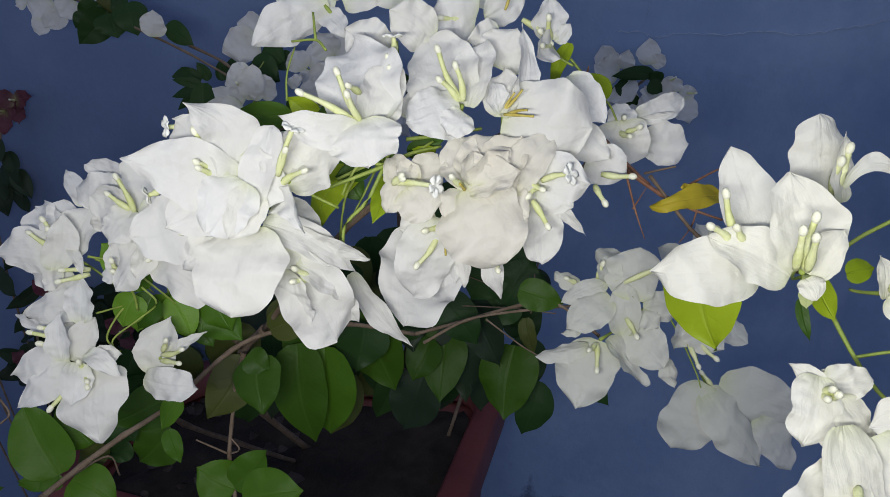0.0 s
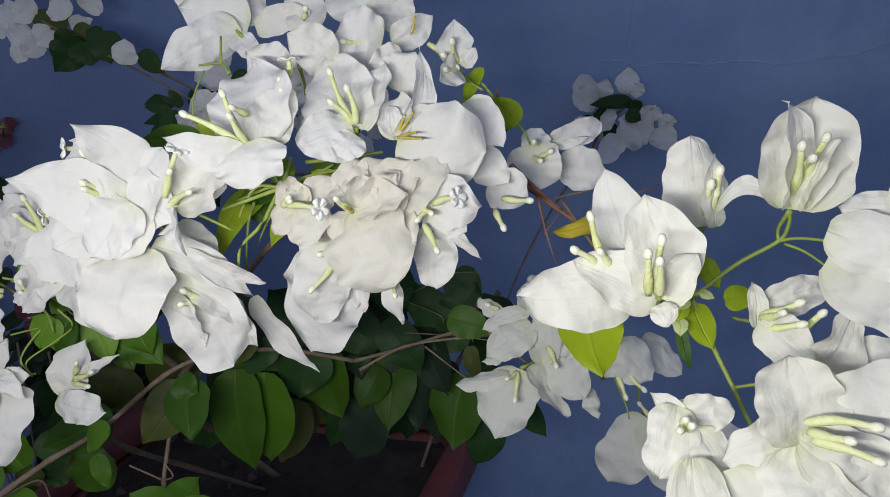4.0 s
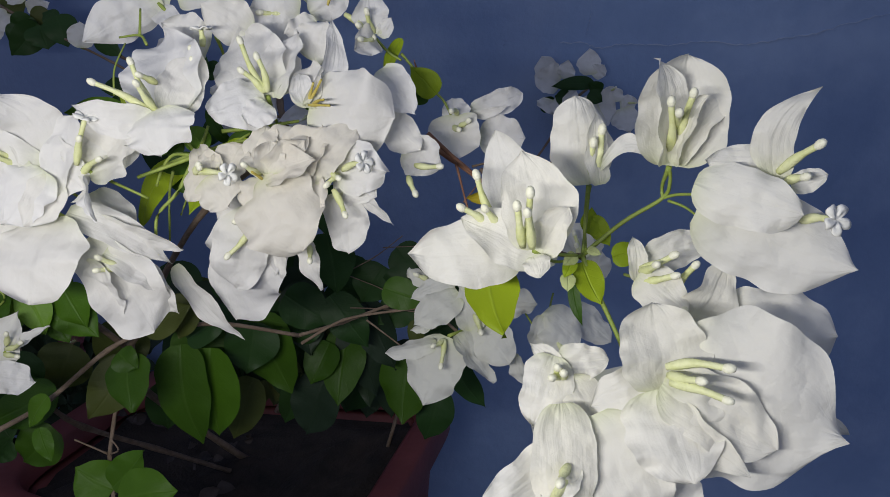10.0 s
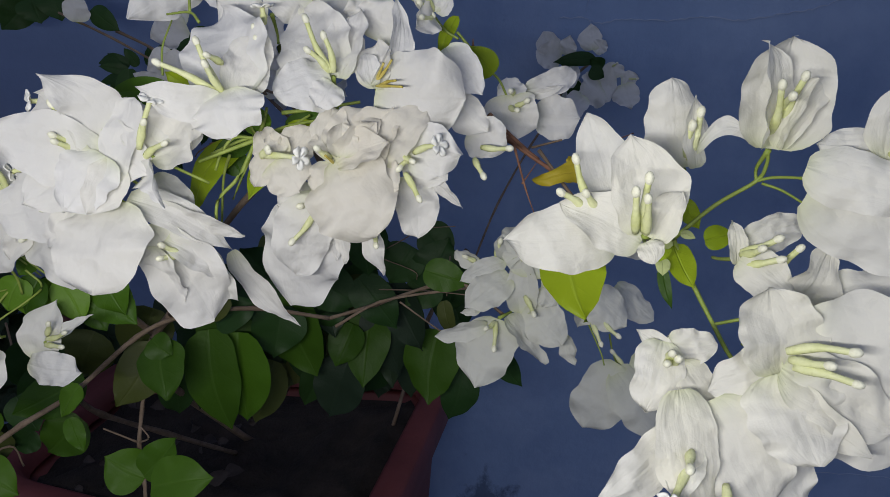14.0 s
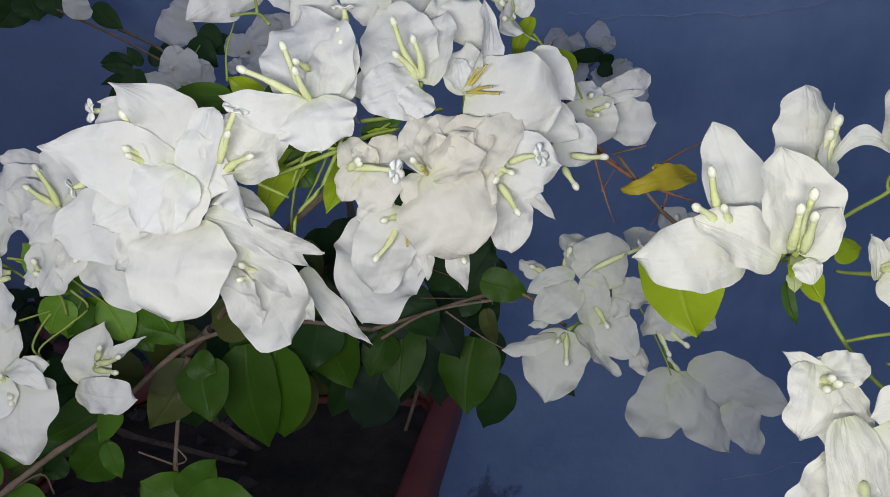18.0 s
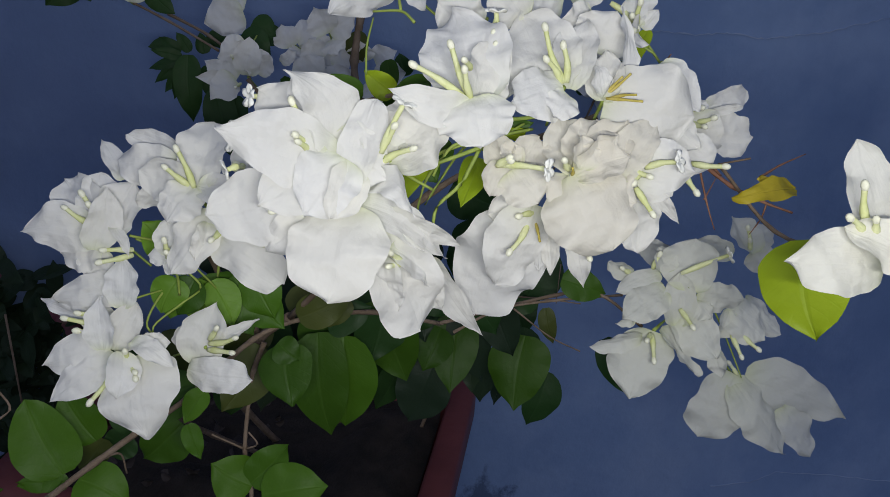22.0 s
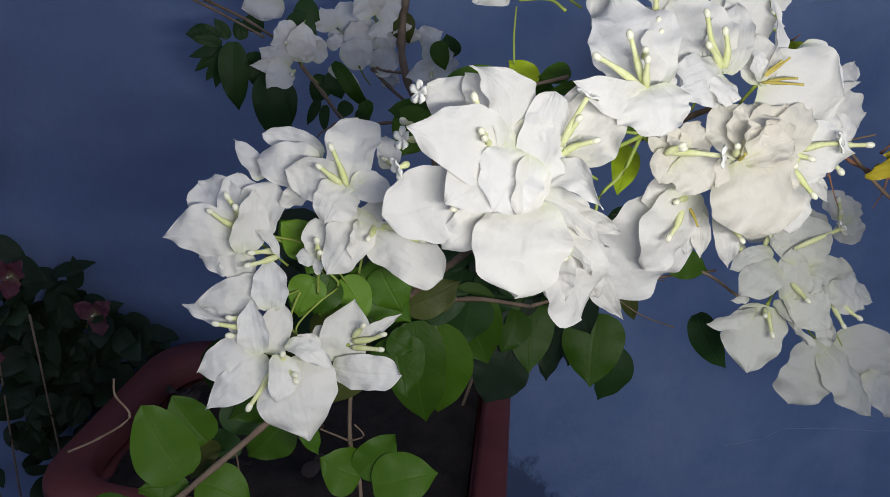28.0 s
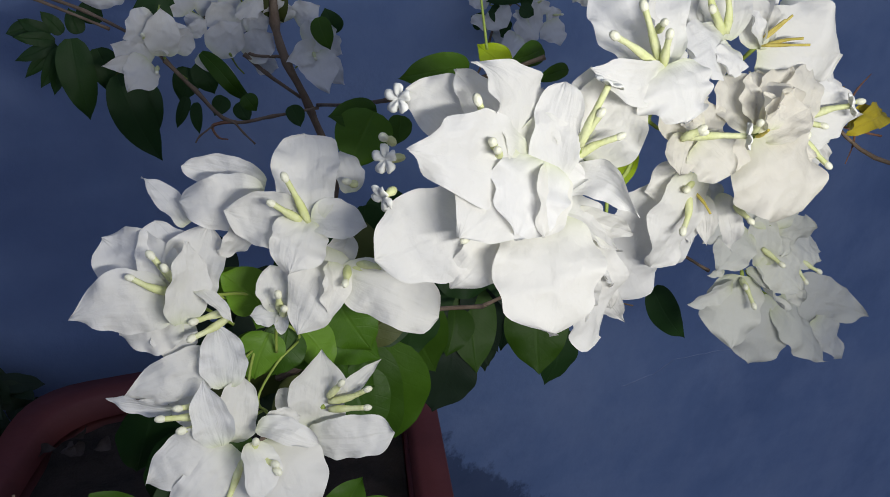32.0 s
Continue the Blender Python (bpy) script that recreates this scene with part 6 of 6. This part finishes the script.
# ---- a second white bougainvillea behind ----
far_plant = shrub("bougainvillea", None, "dim white bougainvillea standing behind, before the wall")

b = bloom(far_plant, (-0.1603, 0.6189, 0.7322), (-0.1472, 0.6331, 0.7135), 'white')
bract(b, (-0.1609, 0.6192, 0.7329), (-0.1581, 0.6202, 0.7635), 0.0218, -0, 0.06, 0.08, 0.5, 4.1)
bract(b, (-0.1685, 0.6181, 0.7301), (-0.1920, 0.6129, 0.7445), 0.0185, -6, 0.10, -0.07, 0.5, 3.2)
bract(b, (-0.1698, 0.6176, 0.7288), (-0.1990, 0.6082, 0.7323), 0.0131, -3, 0.04, 0.10, 0.5, 2.6)
bract(b, (-0.1705, 0.6137, 0.7327), (-0.1859, 0.5977, 0.7188), 0.0230, -5, -0.06, 0.03, 0.5, 3.4)
bract(b, (-0.1512, 0.6194, 0.7336), (-0.1420, 0.6202, 0.7497), 0.0151, -5, -0.07, -0.02, 0.5, 4.0)
bract(b, (-0.1692, 0.6227, 0.7366), (-0.1731, 0.6242, 0.7460), 0.0086, -2, -0.08, 0.08, 0.5, 2.6)
floret(b, (-0.1656, 0.6160, 0.7274), (-0.1675, 0.6009, 0.7272))
floret(b, (-0.1701, 0.6223, 0.7440), (-0.1716, 0.6144, 0.7484))

b = bloom(far_plant, (-0.1132, 0.6583, 0.7232), (-0.1026, 0.6725, 0.7045), 'white')
bract(b, (-0.1261, 0.6591, 0.7252), (-0.1026, 0.6610, 0.7441), 0.0252, 5, -0.09, -0.08, 0.5, 4.0)
bract(b, (-0.1388, 0.6637, 0.7373), (-0.1258, 0.6623, 0.7477), 0.0111, 2, -0.07, 0.12, 0.5, 4.0)
bract(b, (-0.1012, 0.6671, 0.7183), (-0.0792, 0.6678, 0.7341), 0.0243, -1, 0.11, 0.03, 0.5, 3.6)
bract(b, (-0.1377, 0.6483, 0.7251), (-0.1126, 0.6363, 0.7079), 0.0119, 6, 0.11, 0.30, 0.5, 3.6)
bract(b, (-0.1095, 0.6848, 0.7365), (-0.1177, 0.6918, 0.7547), 0.0243, -5, 0.09, -0.02, 0.5, 3.1)
bract(b, (-0.0943, 0.6779, 0.7325), (-0.0798, 0.6785, 0.7481), 0.0199, -4, -0.09, -0.07, 0.5, 2.9)
bract(b, (-0.0928, 0.6753, 0.7117), (-0.0764, 0.6683, 0.7075), 0.0166, 13, -0.12, 0.06, 0.5, 3.0)

b = bloom(far_plant, (-0.0516, 0.6576, 0.7214), (-0.0632, 0.6728, 0.7053), 'white')
bract(b, (-0.0471, 0.6578, 0.7219), (-0.0756, 0.6451, 0.7167), 0.0180, -7, 0.08, 0.02, 0.5, 3.0)
bract(b, (-0.0591, 0.6602, 0.7282), (-0.0335, 0.6526, 0.7362), 0.0236, 7, 0.05, -0.07, 0.5, 4.2)
bract(b, (-0.0536, 0.6570, 0.7200), (-0.0471, 0.6358, 0.6924), 0.0300, 9, 0.06, 0.09, 0.5, 2.4)
bract(b, (-0.0477, 0.6606, 0.7154), (-0.0320, 0.6475, 0.6951), 0.0213, 20, -0.03, 0.04, 0.5, 2.4)
bract(b, (-0.0685, 0.6753, 0.7396), (-0.0766, 0.6722, 0.7594), 0.0234, -23, -0.08, 0.11, 0.5, 2.8)
bract(b, (-0.0596, 0.6757, 0.7407), (-0.0420, 0.6692, 0.7515), 0.0229, 9, 0.10, 0.11, 0.5, 3.0)
bract(b, (-0.0351, 0.6799, 0.7237), (-0.0273, 0.6656, 0.7145), 0.0189, 18, 0.01, 0.08, 0.5, 2.6)
floret(b, (-0.0521, 0.6560, 0.7201), (-0.0545, 0.6404, 0.7184))

b = bloom(far_plant, (-0.1373, 0.7116, 0.7505), (-0.0990, 0.7031, 0.7283), 'white')
bract(b, (-0.1343, 0.7091, 0.7440), (-0.1432, 0.7162, 0.7625), 0.0255, -6, 0.07, 0.09, 0.5, 2.5)
bract(b, (-0.1294, 0.7108, 0.7485), (-0.1030, 0.7165, 0.7631), 0.0277, 14, -0.10, -0.01, 0.5, 3.5)
bract(b, (-0.1254, 0.7086, 0.7428), (-0.1341, 0.7046, 0.7322), 0.0184, 3, -0.04, 0.10, 0.5, 3.4)
bract(b, (-0.1124, 0.7001, 0.7483), (-0.0886, 0.6999, 0.7479), 0.0212, 10, -0.04, -0.04, 0.5, 2.5)
bract(b, (-0.0983, 0.6976, 0.7420), (-0.1095, 0.6883, 0.7317), 0.0184, -6, 0.05, 0.12, 0.5, 2.7)

b = bloom(far_plant, (-0.0994, 0.6746, 0.7657), (-0.0921, 0.6859, 0.7394), 'white')
bract(b, (-0.1001, 0.6732, 0.7620), (-0.1113, 0.6710, 0.7842), 0.0276, -21, 0.12, 0.03, 0.5, 3.1)
bract(b, (-0.0981, 0.6731, 0.7619), (-0.0769, 0.6692, 0.7795), 0.0280, 2, 0.02, 0.09, 0.5, 3.2)
bract(b, (-0.0967, 0.6717, 0.7581), (-0.0903, 0.6562, 0.7457), 0.0227, 15, -0.11, 0.10, 0.5, 2.5)
leaf(far_plant, (-0.2151, 0.6650, 0.7408), (-0.2138, 0.6626, 0.6836), 0.0239, -3, 'dark')
leaf(far_plant, (-0.2009, 0.6722, 0.7315), (-0.1943, 0.6690, 0.6972), 0.0210, 7, 'dark')
leaf(far_plant, (-0.1913, 0.6458, 0.7185), (-0.1723, 0.6416, 0.6552), 0.0276, -5, 'dark')
leaf(far_plant, (-0.1752, 0.6485, 0.7117), (-0.1792, 0.6452, 0.6662), 0.0236, 5, 'dark')
leaf(far_plant, (-0.1830, 0.6617, 0.7181), (-0.1870, 0.6586, 0.6741), 0.0212, 9, 'olive')
leaf(far_plant, (-0.2267, 0.6945, 0.7339), (-0.2525, 0.6920, 0.7385), 0.0100, -8, 'dark')
leaf(far_plant, (-0.2270, 0.6940, 0.7324), (-0.2547, 0.6913, 0.7225), 0.0100, -5, 'dark')
leaf(far_plant, (-0.2258, 0.6934, 0.7309), (-0.2510, 0.6911, 0.7103), 0.0101, -18, 'dark')
leaf(far_plant, (-0.2240, 0.6927, 0.7293), (-0.2427, 0.6904, 0.7024), 0.0110, -10, 'dark')
leaf(far_plant, (-0.2212, 0.6924, 0.7283), (-0.2350, 0.6900, 0.6968), 0.0119, -14, 'dark')
leaf(far_plant, (-0.2294, 0.7063, 0.7367), (-0.2485, 0.7064, 0.7480), 0.0110, -1, 'dark')
leaf(far_plant, (-0.2221, 0.7061, 0.7362), (-0.2334, 0.7080, 0.7523), 0.0111, -8, 'dark')
leaf(far_plant, (-0.2114, 0.7159, 0.7337), (-0.2153, 0.7186, 0.7521), 0.0131, -1, 'dark')
leaf(far_plant, (-0.2390, 0.7088, 0.7432), (-0.2576, 0.7056, 0.7387), 0.0126, -3, 'dark')
leaf(far_plant, (-0.1358, 0.6394, 0.7299), (-0.1041, 0.6347, 0.6934), 0.0127, 17, 'leaf', bend=0.4)
leaf(far_plant, (-0.1138, 0.6085, 0.7052), (-0.1073, 0.6044, 0.6945), 0.0123, 19, 'leaf')
leaf(far_plant, (-0.1426, 0.6756, 0.7124), (-0.1514, 0.6722, 0.6877), 0.0195, 0, 'dark')
leaf(far_plant, (-0.1350, 0.6570, 0.7199), (-0.1283, 0.6531, 0.6962), 0.0190, 7, 'dark')
leaf(far_plant, (-0.1220, 0.6476, 0.6953), (-0.1314, 0.6441, 0.6824), 0.0130, 7, 'dark')
leaf(far_plant, (-0.1130, 0.6458, 0.6906), (-0.1071, 0.6416, 0.6765), 0.0132, 9, 'dark')
leaf(far_plant, (-0.1470, 0.6582, 0.6951), (-0.1577, 0.6549, 0.6734), 0.0087, -3, 'dark')
leaf(far_plant, (-0.1418, 0.6565, 0.6908), (-0.1427, 0.6527, 0.6678), 0.0088, 2, 'dark')
leaf(far_plant, (-0.0493, 0.6461, 0.7473), (-0.0425, 0.6420, 0.7238), 0.0158, 10, 'leaf')
leaf(far_plant, (-0.0794, 0.6242, 0.6902), (-0.0742, 0.6199, 0.6746), 0.0131, 10, 'dark')
leaf(far_plant, (-0.1933, 0.7315, 0.7465), (-0.2129, 0.7280, 0.7457), 0.0179, -3, 'dark')
leaf(far_plant, (-0.0790, 0.6743, 0.7648), (-0.0695, 0.6704, 0.7405), 0.0222, 24, 'olive')
leaf(far_plant, (-0.1439, 0.7147, 0.7586), (-0.1609, 0.7115, 0.7452), 0.0179, -5, 'dark')
leaf(far_plant, (-0.0874, 0.7091, 0.7439), (-0.1036, 0.7057, 0.7299), 0.0205, -3, 'dark')
leaf(far_plant, (-0.0330, 0.6614, 0.7313), (-0.0389, 0.6644, 0.7504), 0.0181, -21, 'dark')
stem(far_plant, [(-0.0722, 0.6800, 0.7797), (-0.0772, 0.6654, 0.7418), (-0.0732, 0.6549, 0.7144), (-0.0593, 0.6520, 0.6788), (-0.0418, 0.6569, 0.6079), (-0.0625, 0.6608, 0.5064), (-0.1042, 0.6473, 0.4155)], 0.00310, 'bark')
stem(far_plant, [(-0.1606, 0.6184, 0.7309), (-0.1442, 0.6156, 0.7096), (-0.1249, 0.6122, 0.6870), (-0.0936, 0.6219, 0.6844), (-0.0550, 0.6421, 0.6810)], 0.00136, 'bark')
stem(far_plant, [(-0.1249, 0.6122, 0.6870), (-0.1367, 0.6116, 0.6853), (-0.1343, 0.6087, 0.6777), (-0.1279, 0.6098, 0.6750)], 0.00124, 'twig')
stem(far_plant, [(-0.1223, 0.6121, 0.6867), (-0.1168, 0.6089, 0.6784), (-0.1103, 0.6060, 0.6706)], 0.00074, 'bark')
stem(far_plant, [(-0.1367, 0.6116, 0.6853), (-0.1464, 0.6095, 0.6798), (-0.1498, 0.6080, 0.6759)], 0.00062, 'bark')
stem(far_plant, [(-0.2414, 0.7178, 0.7667), (-0.2041, 0.7013, 0.7517), (-0.1710, 0.6631, 0.7357), (-0.1601, 0.6283, 0.7288)], 0.00124, 'bark')
stem(far_plant, [(-0.1017, 0.6679, 0.7203), (-0.0874, 0.6622, 0.7055), (-0.0646, 0.6550, 0.6867)], 0.00149, 'bark')
stem(far_plant, [(-0.0746, 0.6564, 0.7184), (-0.0975, 0.6678, 0.7200), (-0.1089, 0.6933, 0.7308), (-0.1222, 0.7083, 0.7418)], 0.00112, 'bark')
stem(far_plant, [(-0.0547, 0.6429, 0.6830), (-0.0733, 0.4880, 0.7262), (-0.0940, 0.3632, 0.7638)], 0.00112, 'bark')
leaf(far_plant, (-0.3102, 0.7086, 0.7984), (-0.3381, 0.7029, 0.7693), 0.0288, -39, 'dark')
leaf(far_plant, (-0.3081, 0.7078, 0.7964), (-0.3008, 0.7025, 0.7744), 0.0310, -24, 'dark')
leaf(far_plant, (-0.2928, 0.7112, 0.8053), (-0.2837, 0.7055, 0.7762), 0.0310, -13, 'dark')
leaf(far_plant, (-0.2550, 0.7044, 0.7875), (-0.2312, 0.6992, 0.7686), 0.0188, 5, 'dark')
leaf(far_plant, (-0.3218, 0.7213, 0.8037), (-0.3385, 0.7163, 0.7866), 0.0247, -33, 'dark')
leaf(far_plant, (-0.3490, 0.7384, 0.8204), (-0.3349, 0.7335, 0.8061), 0.0228, -3, 'olive')
leaf(far_plant, (-0.3105, 0.7337, 0.8081), (-0.3272, 0.7288, 0.7928), 0.0228, -24, 'olive')
leaf(far_plant, (-0.3711, 0.7502, 0.8232), (-0.3603, 0.7452, 0.8076), 0.0197, -11, 'olive')
leaf(far_plant, (-0.2975, 0.7194, 0.7987), (-0.3091, 0.7183, 0.8069), 0.0190, 3, 'dark')
leaf(far_plant, (-0.1725, 0.6715, 0.7578), (-0.1472, 0.6665, 0.7409), 0.0267, 6, 'dark')
leaf(far_plant, (-0.1653, 0.6854, 0.7660), (-0.1442, 0.6808, 0.7565), 0.0238, 3, 'dark')
leaf(far_plant, (-0.3325, 0.7175, 0.7937), (-0.3439, 0.7128, 0.7828), 0.0191, -26, 'dark')

b = bloom(far_plant, (-0.2669, 0.6903, 0.7787), (-0.2622, 0.6995, 0.7747), 'white')
bract(b, (-0.2621, 0.6896, 0.7768), (-0.2623, 0.6933, 0.8004), 0.0219, 20, -0.00, 0.07, 0.5, 3.6)

b = bloom(far_plant, (-0.3597, 0.7318, 0.8031), (-0.3322, 0.7279, 0.7929), 'white')
bract(b, (-0.3685, 0.7306, 0.8001), (-0.3960, 0.7322, 0.8042), 0.0230, -15, 0.11, 0.05, 0.5, 3.4)
bract(b, (-0.3619, 0.7303, 0.7991), (-0.3781, 0.7236, 0.7818), 0.0218, -39, 0.01, -0.03, 0.5, 3.6)
bract(b, (-0.3804, 0.7268, 0.7900), (-0.3835, 0.7209, 0.7747), 0.0161, -33, 0.08, 0.05, 0.5, 3.8)
bract(b, (-0.3488, 0.7330, 0.8062), (-0.3612, 0.7219, 0.7914), 0.0252, -35, 0.03, 0.07, 0.5, 3.9)
bract(b, (-0.3325, 0.7373, 0.8173), (-0.3502, 0.7427, 0.8316), 0.0253, 3, 0.08, 0.09, 0.5, 3.6)
bract(b, (-0.3324, 0.7345, 0.8102), (-0.3106, 0.7365, 0.8152), 0.0149, 30, 0.11, 0.02, 0.5, 3.4)
bract(b, (-0.3711, 0.7482, 0.8180), (-0.3935, 0.7530, 0.8304), 0.0280, -5, 0.08, 0.11, 0.5, 3.3)
bract(b, (-0.3878, 0.7474, 0.8160), (-0.4135, 0.7502, 0.8233), 0.0257, -6, 0.05, 0.07, 0.5, 2.7)
bract(b, (-0.3987, 0.7423, 0.8026), (-0.4099, 0.7443, 0.8077), 0.0175, 3, 0.02, 0.05, 0.5, 3.2)
bract(b, (-0.3239, 0.7502, 0.8230), (-0.3102, 0.7561, 0.8385), 0.0233, 33, 0.07, 0.05, 0.5, 3.7)

b = bloom(far_plant, (-0.1627, 0.6274, 0.7543), (-0.1565, 0.6512, 0.7605), 'white')
bract(b, (-0.1603, 0.6270, 0.7534), (-0.1825, 0.6186, 0.7453), 0.0262, -25, -0.08, 0.01, 0.5, 3.6)
bract(b, (-0.1675, 0.6264, 0.7516), (-0.1655, 0.6244, 0.7604), 0.0111, 18, 0.04, 0.05, 0.5, 2.5)
bract(b, (-0.1612, 0.6257, 0.7498), (-0.1576, 0.6148, 0.7356), 0.0221, -16, -0.07, -0.07, 0.5, 2.6)
bract(b, (-0.1555, 0.6260, 0.7507), (-0.1406, 0.6193, 0.7471), 0.0101, 4, -0.08, -0.04, 0.5, 2.5)
bract(b, (-0.1762, 0.7196, 0.7714), (-0.2108, 0.7154, 0.7604), 0.0343, -20, -0.03, 0.04, 0.5, 3.5)
bract(b, (-0.1741, 0.7227, 0.7795), (-0.1959, 0.7251, 0.7856), 0.0286, -14, 0.10, -0.08, 0.5, 3.1)
stem(far_plant, [(-0.3599, 0.7357, 0.8133), (-0.3109, 0.7171, 0.7927), (-0.2740, 0.7014, 0.7796), (-0.2328, 0.6845, 0.7637), (-0.1903, 0.6664, 0.7444)], 0.00124, 'bark')

# ---- a spray of white bracts close to the wall ----
wall_plant = shrub("bougainvillea", None, "small spray of white bougainvillea close to the blue wall")

b = bloom(wall_plant, (0.2000, 0.8583, 0.7142), (0.2081, 0.8673, 0.7095), 'white')
bract(b, (0.2000, 0.8602, 0.7191), (0.1707, 0.8635, 0.7277), 0.0319, -13, 0.06, 0.08, 0.5, 5.8)
bract(b, (0.1903, 0.8630, 0.7265), (0.1780, 0.8610, 0.7491), 0.0276, -10, 0.10, -0.07, 0.5, 4.1)
bract(b, (0.2033, 0.8619, 0.7234), (0.2083, 0.8598, 0.7460), 0.0207, 1, 0.04, 0.10, 0.5, 2.9)
bract(b, (0.2000, 0.8560, 0.7081), (0.2114, 0.8385, 0.6903), 0.0344, 14, -0.06, 0.03, 0.5, 4.5)
bract(b, (0.1902, 0.8536, 0.7019), (0.1837, 0.8478, 0.6867), 0.0277, -4, -0.07, -0.02, 0.5, 5.7)

b = bloom(wall_plant, (0.2358, 0.8618, 0.7233), (0.2344, 0.8684, 0.7126), 'white')
bract(b, (0.2359, 0.8635, 0.7276), (0.2340, 0.8743, 0.7558), 0.0277, -8, -0.08, 0.08, 0.5, 3.0)
bract(b, (0.2378, 0.8630, 0.7263), (0.2488, 0.8575, 0.7398), 0.0179, 4, -0.09, -0.08, 0.5, 5.5)
bract(b, (0.2455, 0.8501, 0.6927), (0.2210, 0.8343, 0.6794), 0.0413, -6, -0.07, 0.12, 0.5, 5.6)
bract(b, (0.2242, 0.8354, 0.6824), (0.1985, 0.8250, 0.6553), 0.0273, -2, 0.11, 0.03, 0.5, 4.9)

b = bloom(wall_plant, (0.2618, 0.8524, 0.6987), (0.2475, 0.8648, 0.7032), 'white')
bract(b, (0.2585, 0.8524, 0.6987), (0.2618, 0.8587, 0.7152), 0.0249, -14, 0.11, 0.06, 0.5, 5.9)
bract(b, (0.2682, 0.8512, 0.6957), (0.2897, 0.8522, 0.6981), 0.0194, 15, -0.05, -0.01, 0.5, 3.1)
bract(b, (0.2715, 0.8501, 0.6926), (0.2787, 0.8301, 0.6684), 0.0302, 12, -0.10, -0.02, 0.5, 4.6)
bract(b, (0.2390, 0.8501, 0.6927), (0.2650, 0.8489, 0.6896), 0.0415, 5, 0.04, -0.01, 0.5, 3.6)
bract(b, (0.2014, 0.8566, 0.6817), (0.2278, 0.8589, 0.6878), 0.0350, 12, -0.00, -0.02, 0.5, 4.2)
floret(b, (0.2777, 0.8509, 0.6977), (0.2851, 0.8439, 0.6989))
floret(b, (0.2583, 0.8561, 0.7111), (0.2620, 0.8502, 0.7153))
leaf(wall_plant, (0.2372, 0.8500, 0.7205), (0.1885, 0.8458, 0.7174), 0.0162, -8, 'dark')
leaf(wall_plant, (0.2307, 0.8459, 0.7096), (0.2465, 0.8413, 0.7007), 0.0176, 7, 'dark')
leaf(wall_plant, (0.1916, 0.8601, 0.6910), (0.1779, 0.8597, 0.7010), 0.0208, -4, 'dark')
leaf(wall_plant, (0.2468, 0.8470, 0.7126), (0.2300, 0.8460, 0.7211), 0.0162, -26, 'dark')
leaf(wall_plant, (0.2098, 0.8536, 0.7019), (0.1929, 0.8508, 0.7057), 0.0205, -8, 'dark')
leaf(wall_plant, (0.2195, 0.8466, 0.6835), (0.2059, 0.8461, 0.6935), 0.0205, -7, 'dark')
stem(wall_plant, [(0.2344, 0.8684, 0.7126), (0.2080, 0.8601, 0.6909), (0.1915, 0.8483, 0.6600), (0.1608, 0.8231, 0.6225), (0.1191, 0.7526, 0.5782), (0.0877, 0.6828, 0.5358)], 0.00136, 'bark')
stem(wall_plant, [(0.2344, 0.8684, 0.7126), (0.2475, 0.8648, 0.7032), (0.2672, 0.8625, 0.6970)], 0.00074, 'bark')


# ---- a dark shrub with magenta bracts beside the planter ----
dark_shrub = shrub("bougainvillea", None, "dark leafy bougainvillea with magenta bracts beside the planter")


def dark_growth():
    rng = random.Random(12)
    foot = Vector((-0.50, 0.82, -0.60))
    for k in range(5):
        top = Vector((-0.50 + rng.uniform(-0.10, 0.09), 0.80 + rng.uniform(-0.05, 0.05), rng.uniform(0.36, 0.46)))
        stem(dark_shrub, [foot, foot.lerp(top, 0.5) + Vector((rng.uniform(-0.04, 0.04), 0, 0)), top], 0.0014, "bark")
    # near-black leaves: the dark of this unlit corner is put into their colour
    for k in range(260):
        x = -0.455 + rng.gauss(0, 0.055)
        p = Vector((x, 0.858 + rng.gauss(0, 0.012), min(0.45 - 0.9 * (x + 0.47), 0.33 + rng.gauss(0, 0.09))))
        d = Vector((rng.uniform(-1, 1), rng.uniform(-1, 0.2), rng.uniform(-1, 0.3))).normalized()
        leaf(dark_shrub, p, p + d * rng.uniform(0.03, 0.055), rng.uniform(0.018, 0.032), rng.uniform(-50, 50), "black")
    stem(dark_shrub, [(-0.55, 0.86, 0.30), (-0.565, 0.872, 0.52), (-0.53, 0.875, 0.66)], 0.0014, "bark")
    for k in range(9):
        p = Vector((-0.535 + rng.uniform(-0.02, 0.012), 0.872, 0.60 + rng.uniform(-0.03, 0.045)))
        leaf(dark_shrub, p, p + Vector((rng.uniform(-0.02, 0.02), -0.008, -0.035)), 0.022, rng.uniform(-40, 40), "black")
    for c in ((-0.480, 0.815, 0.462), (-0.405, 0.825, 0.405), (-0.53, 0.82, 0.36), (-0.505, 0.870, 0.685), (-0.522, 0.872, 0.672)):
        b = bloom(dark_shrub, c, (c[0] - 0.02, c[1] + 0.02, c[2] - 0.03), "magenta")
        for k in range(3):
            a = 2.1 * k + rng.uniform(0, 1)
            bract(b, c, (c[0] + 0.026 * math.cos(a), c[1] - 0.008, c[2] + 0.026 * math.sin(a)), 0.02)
        floret(b, c, (c[0], c[1] - 0.012, c[2] + 0.004))


dark_growth()

# roots of the two plants behind, in the same planter
stem(far_plant, [(-0.20, 0.735, 0.52), (-0.19, 0.755, 0.44), (-0.18, 0.76, 0.33)], 0.0042, "bark")
stem(wall_plant, [(0.085, 0.70, 0.55), (0.04, 0.70, 0.46), (0.00, 0.69, 0.33)], 0.0024, "bark")
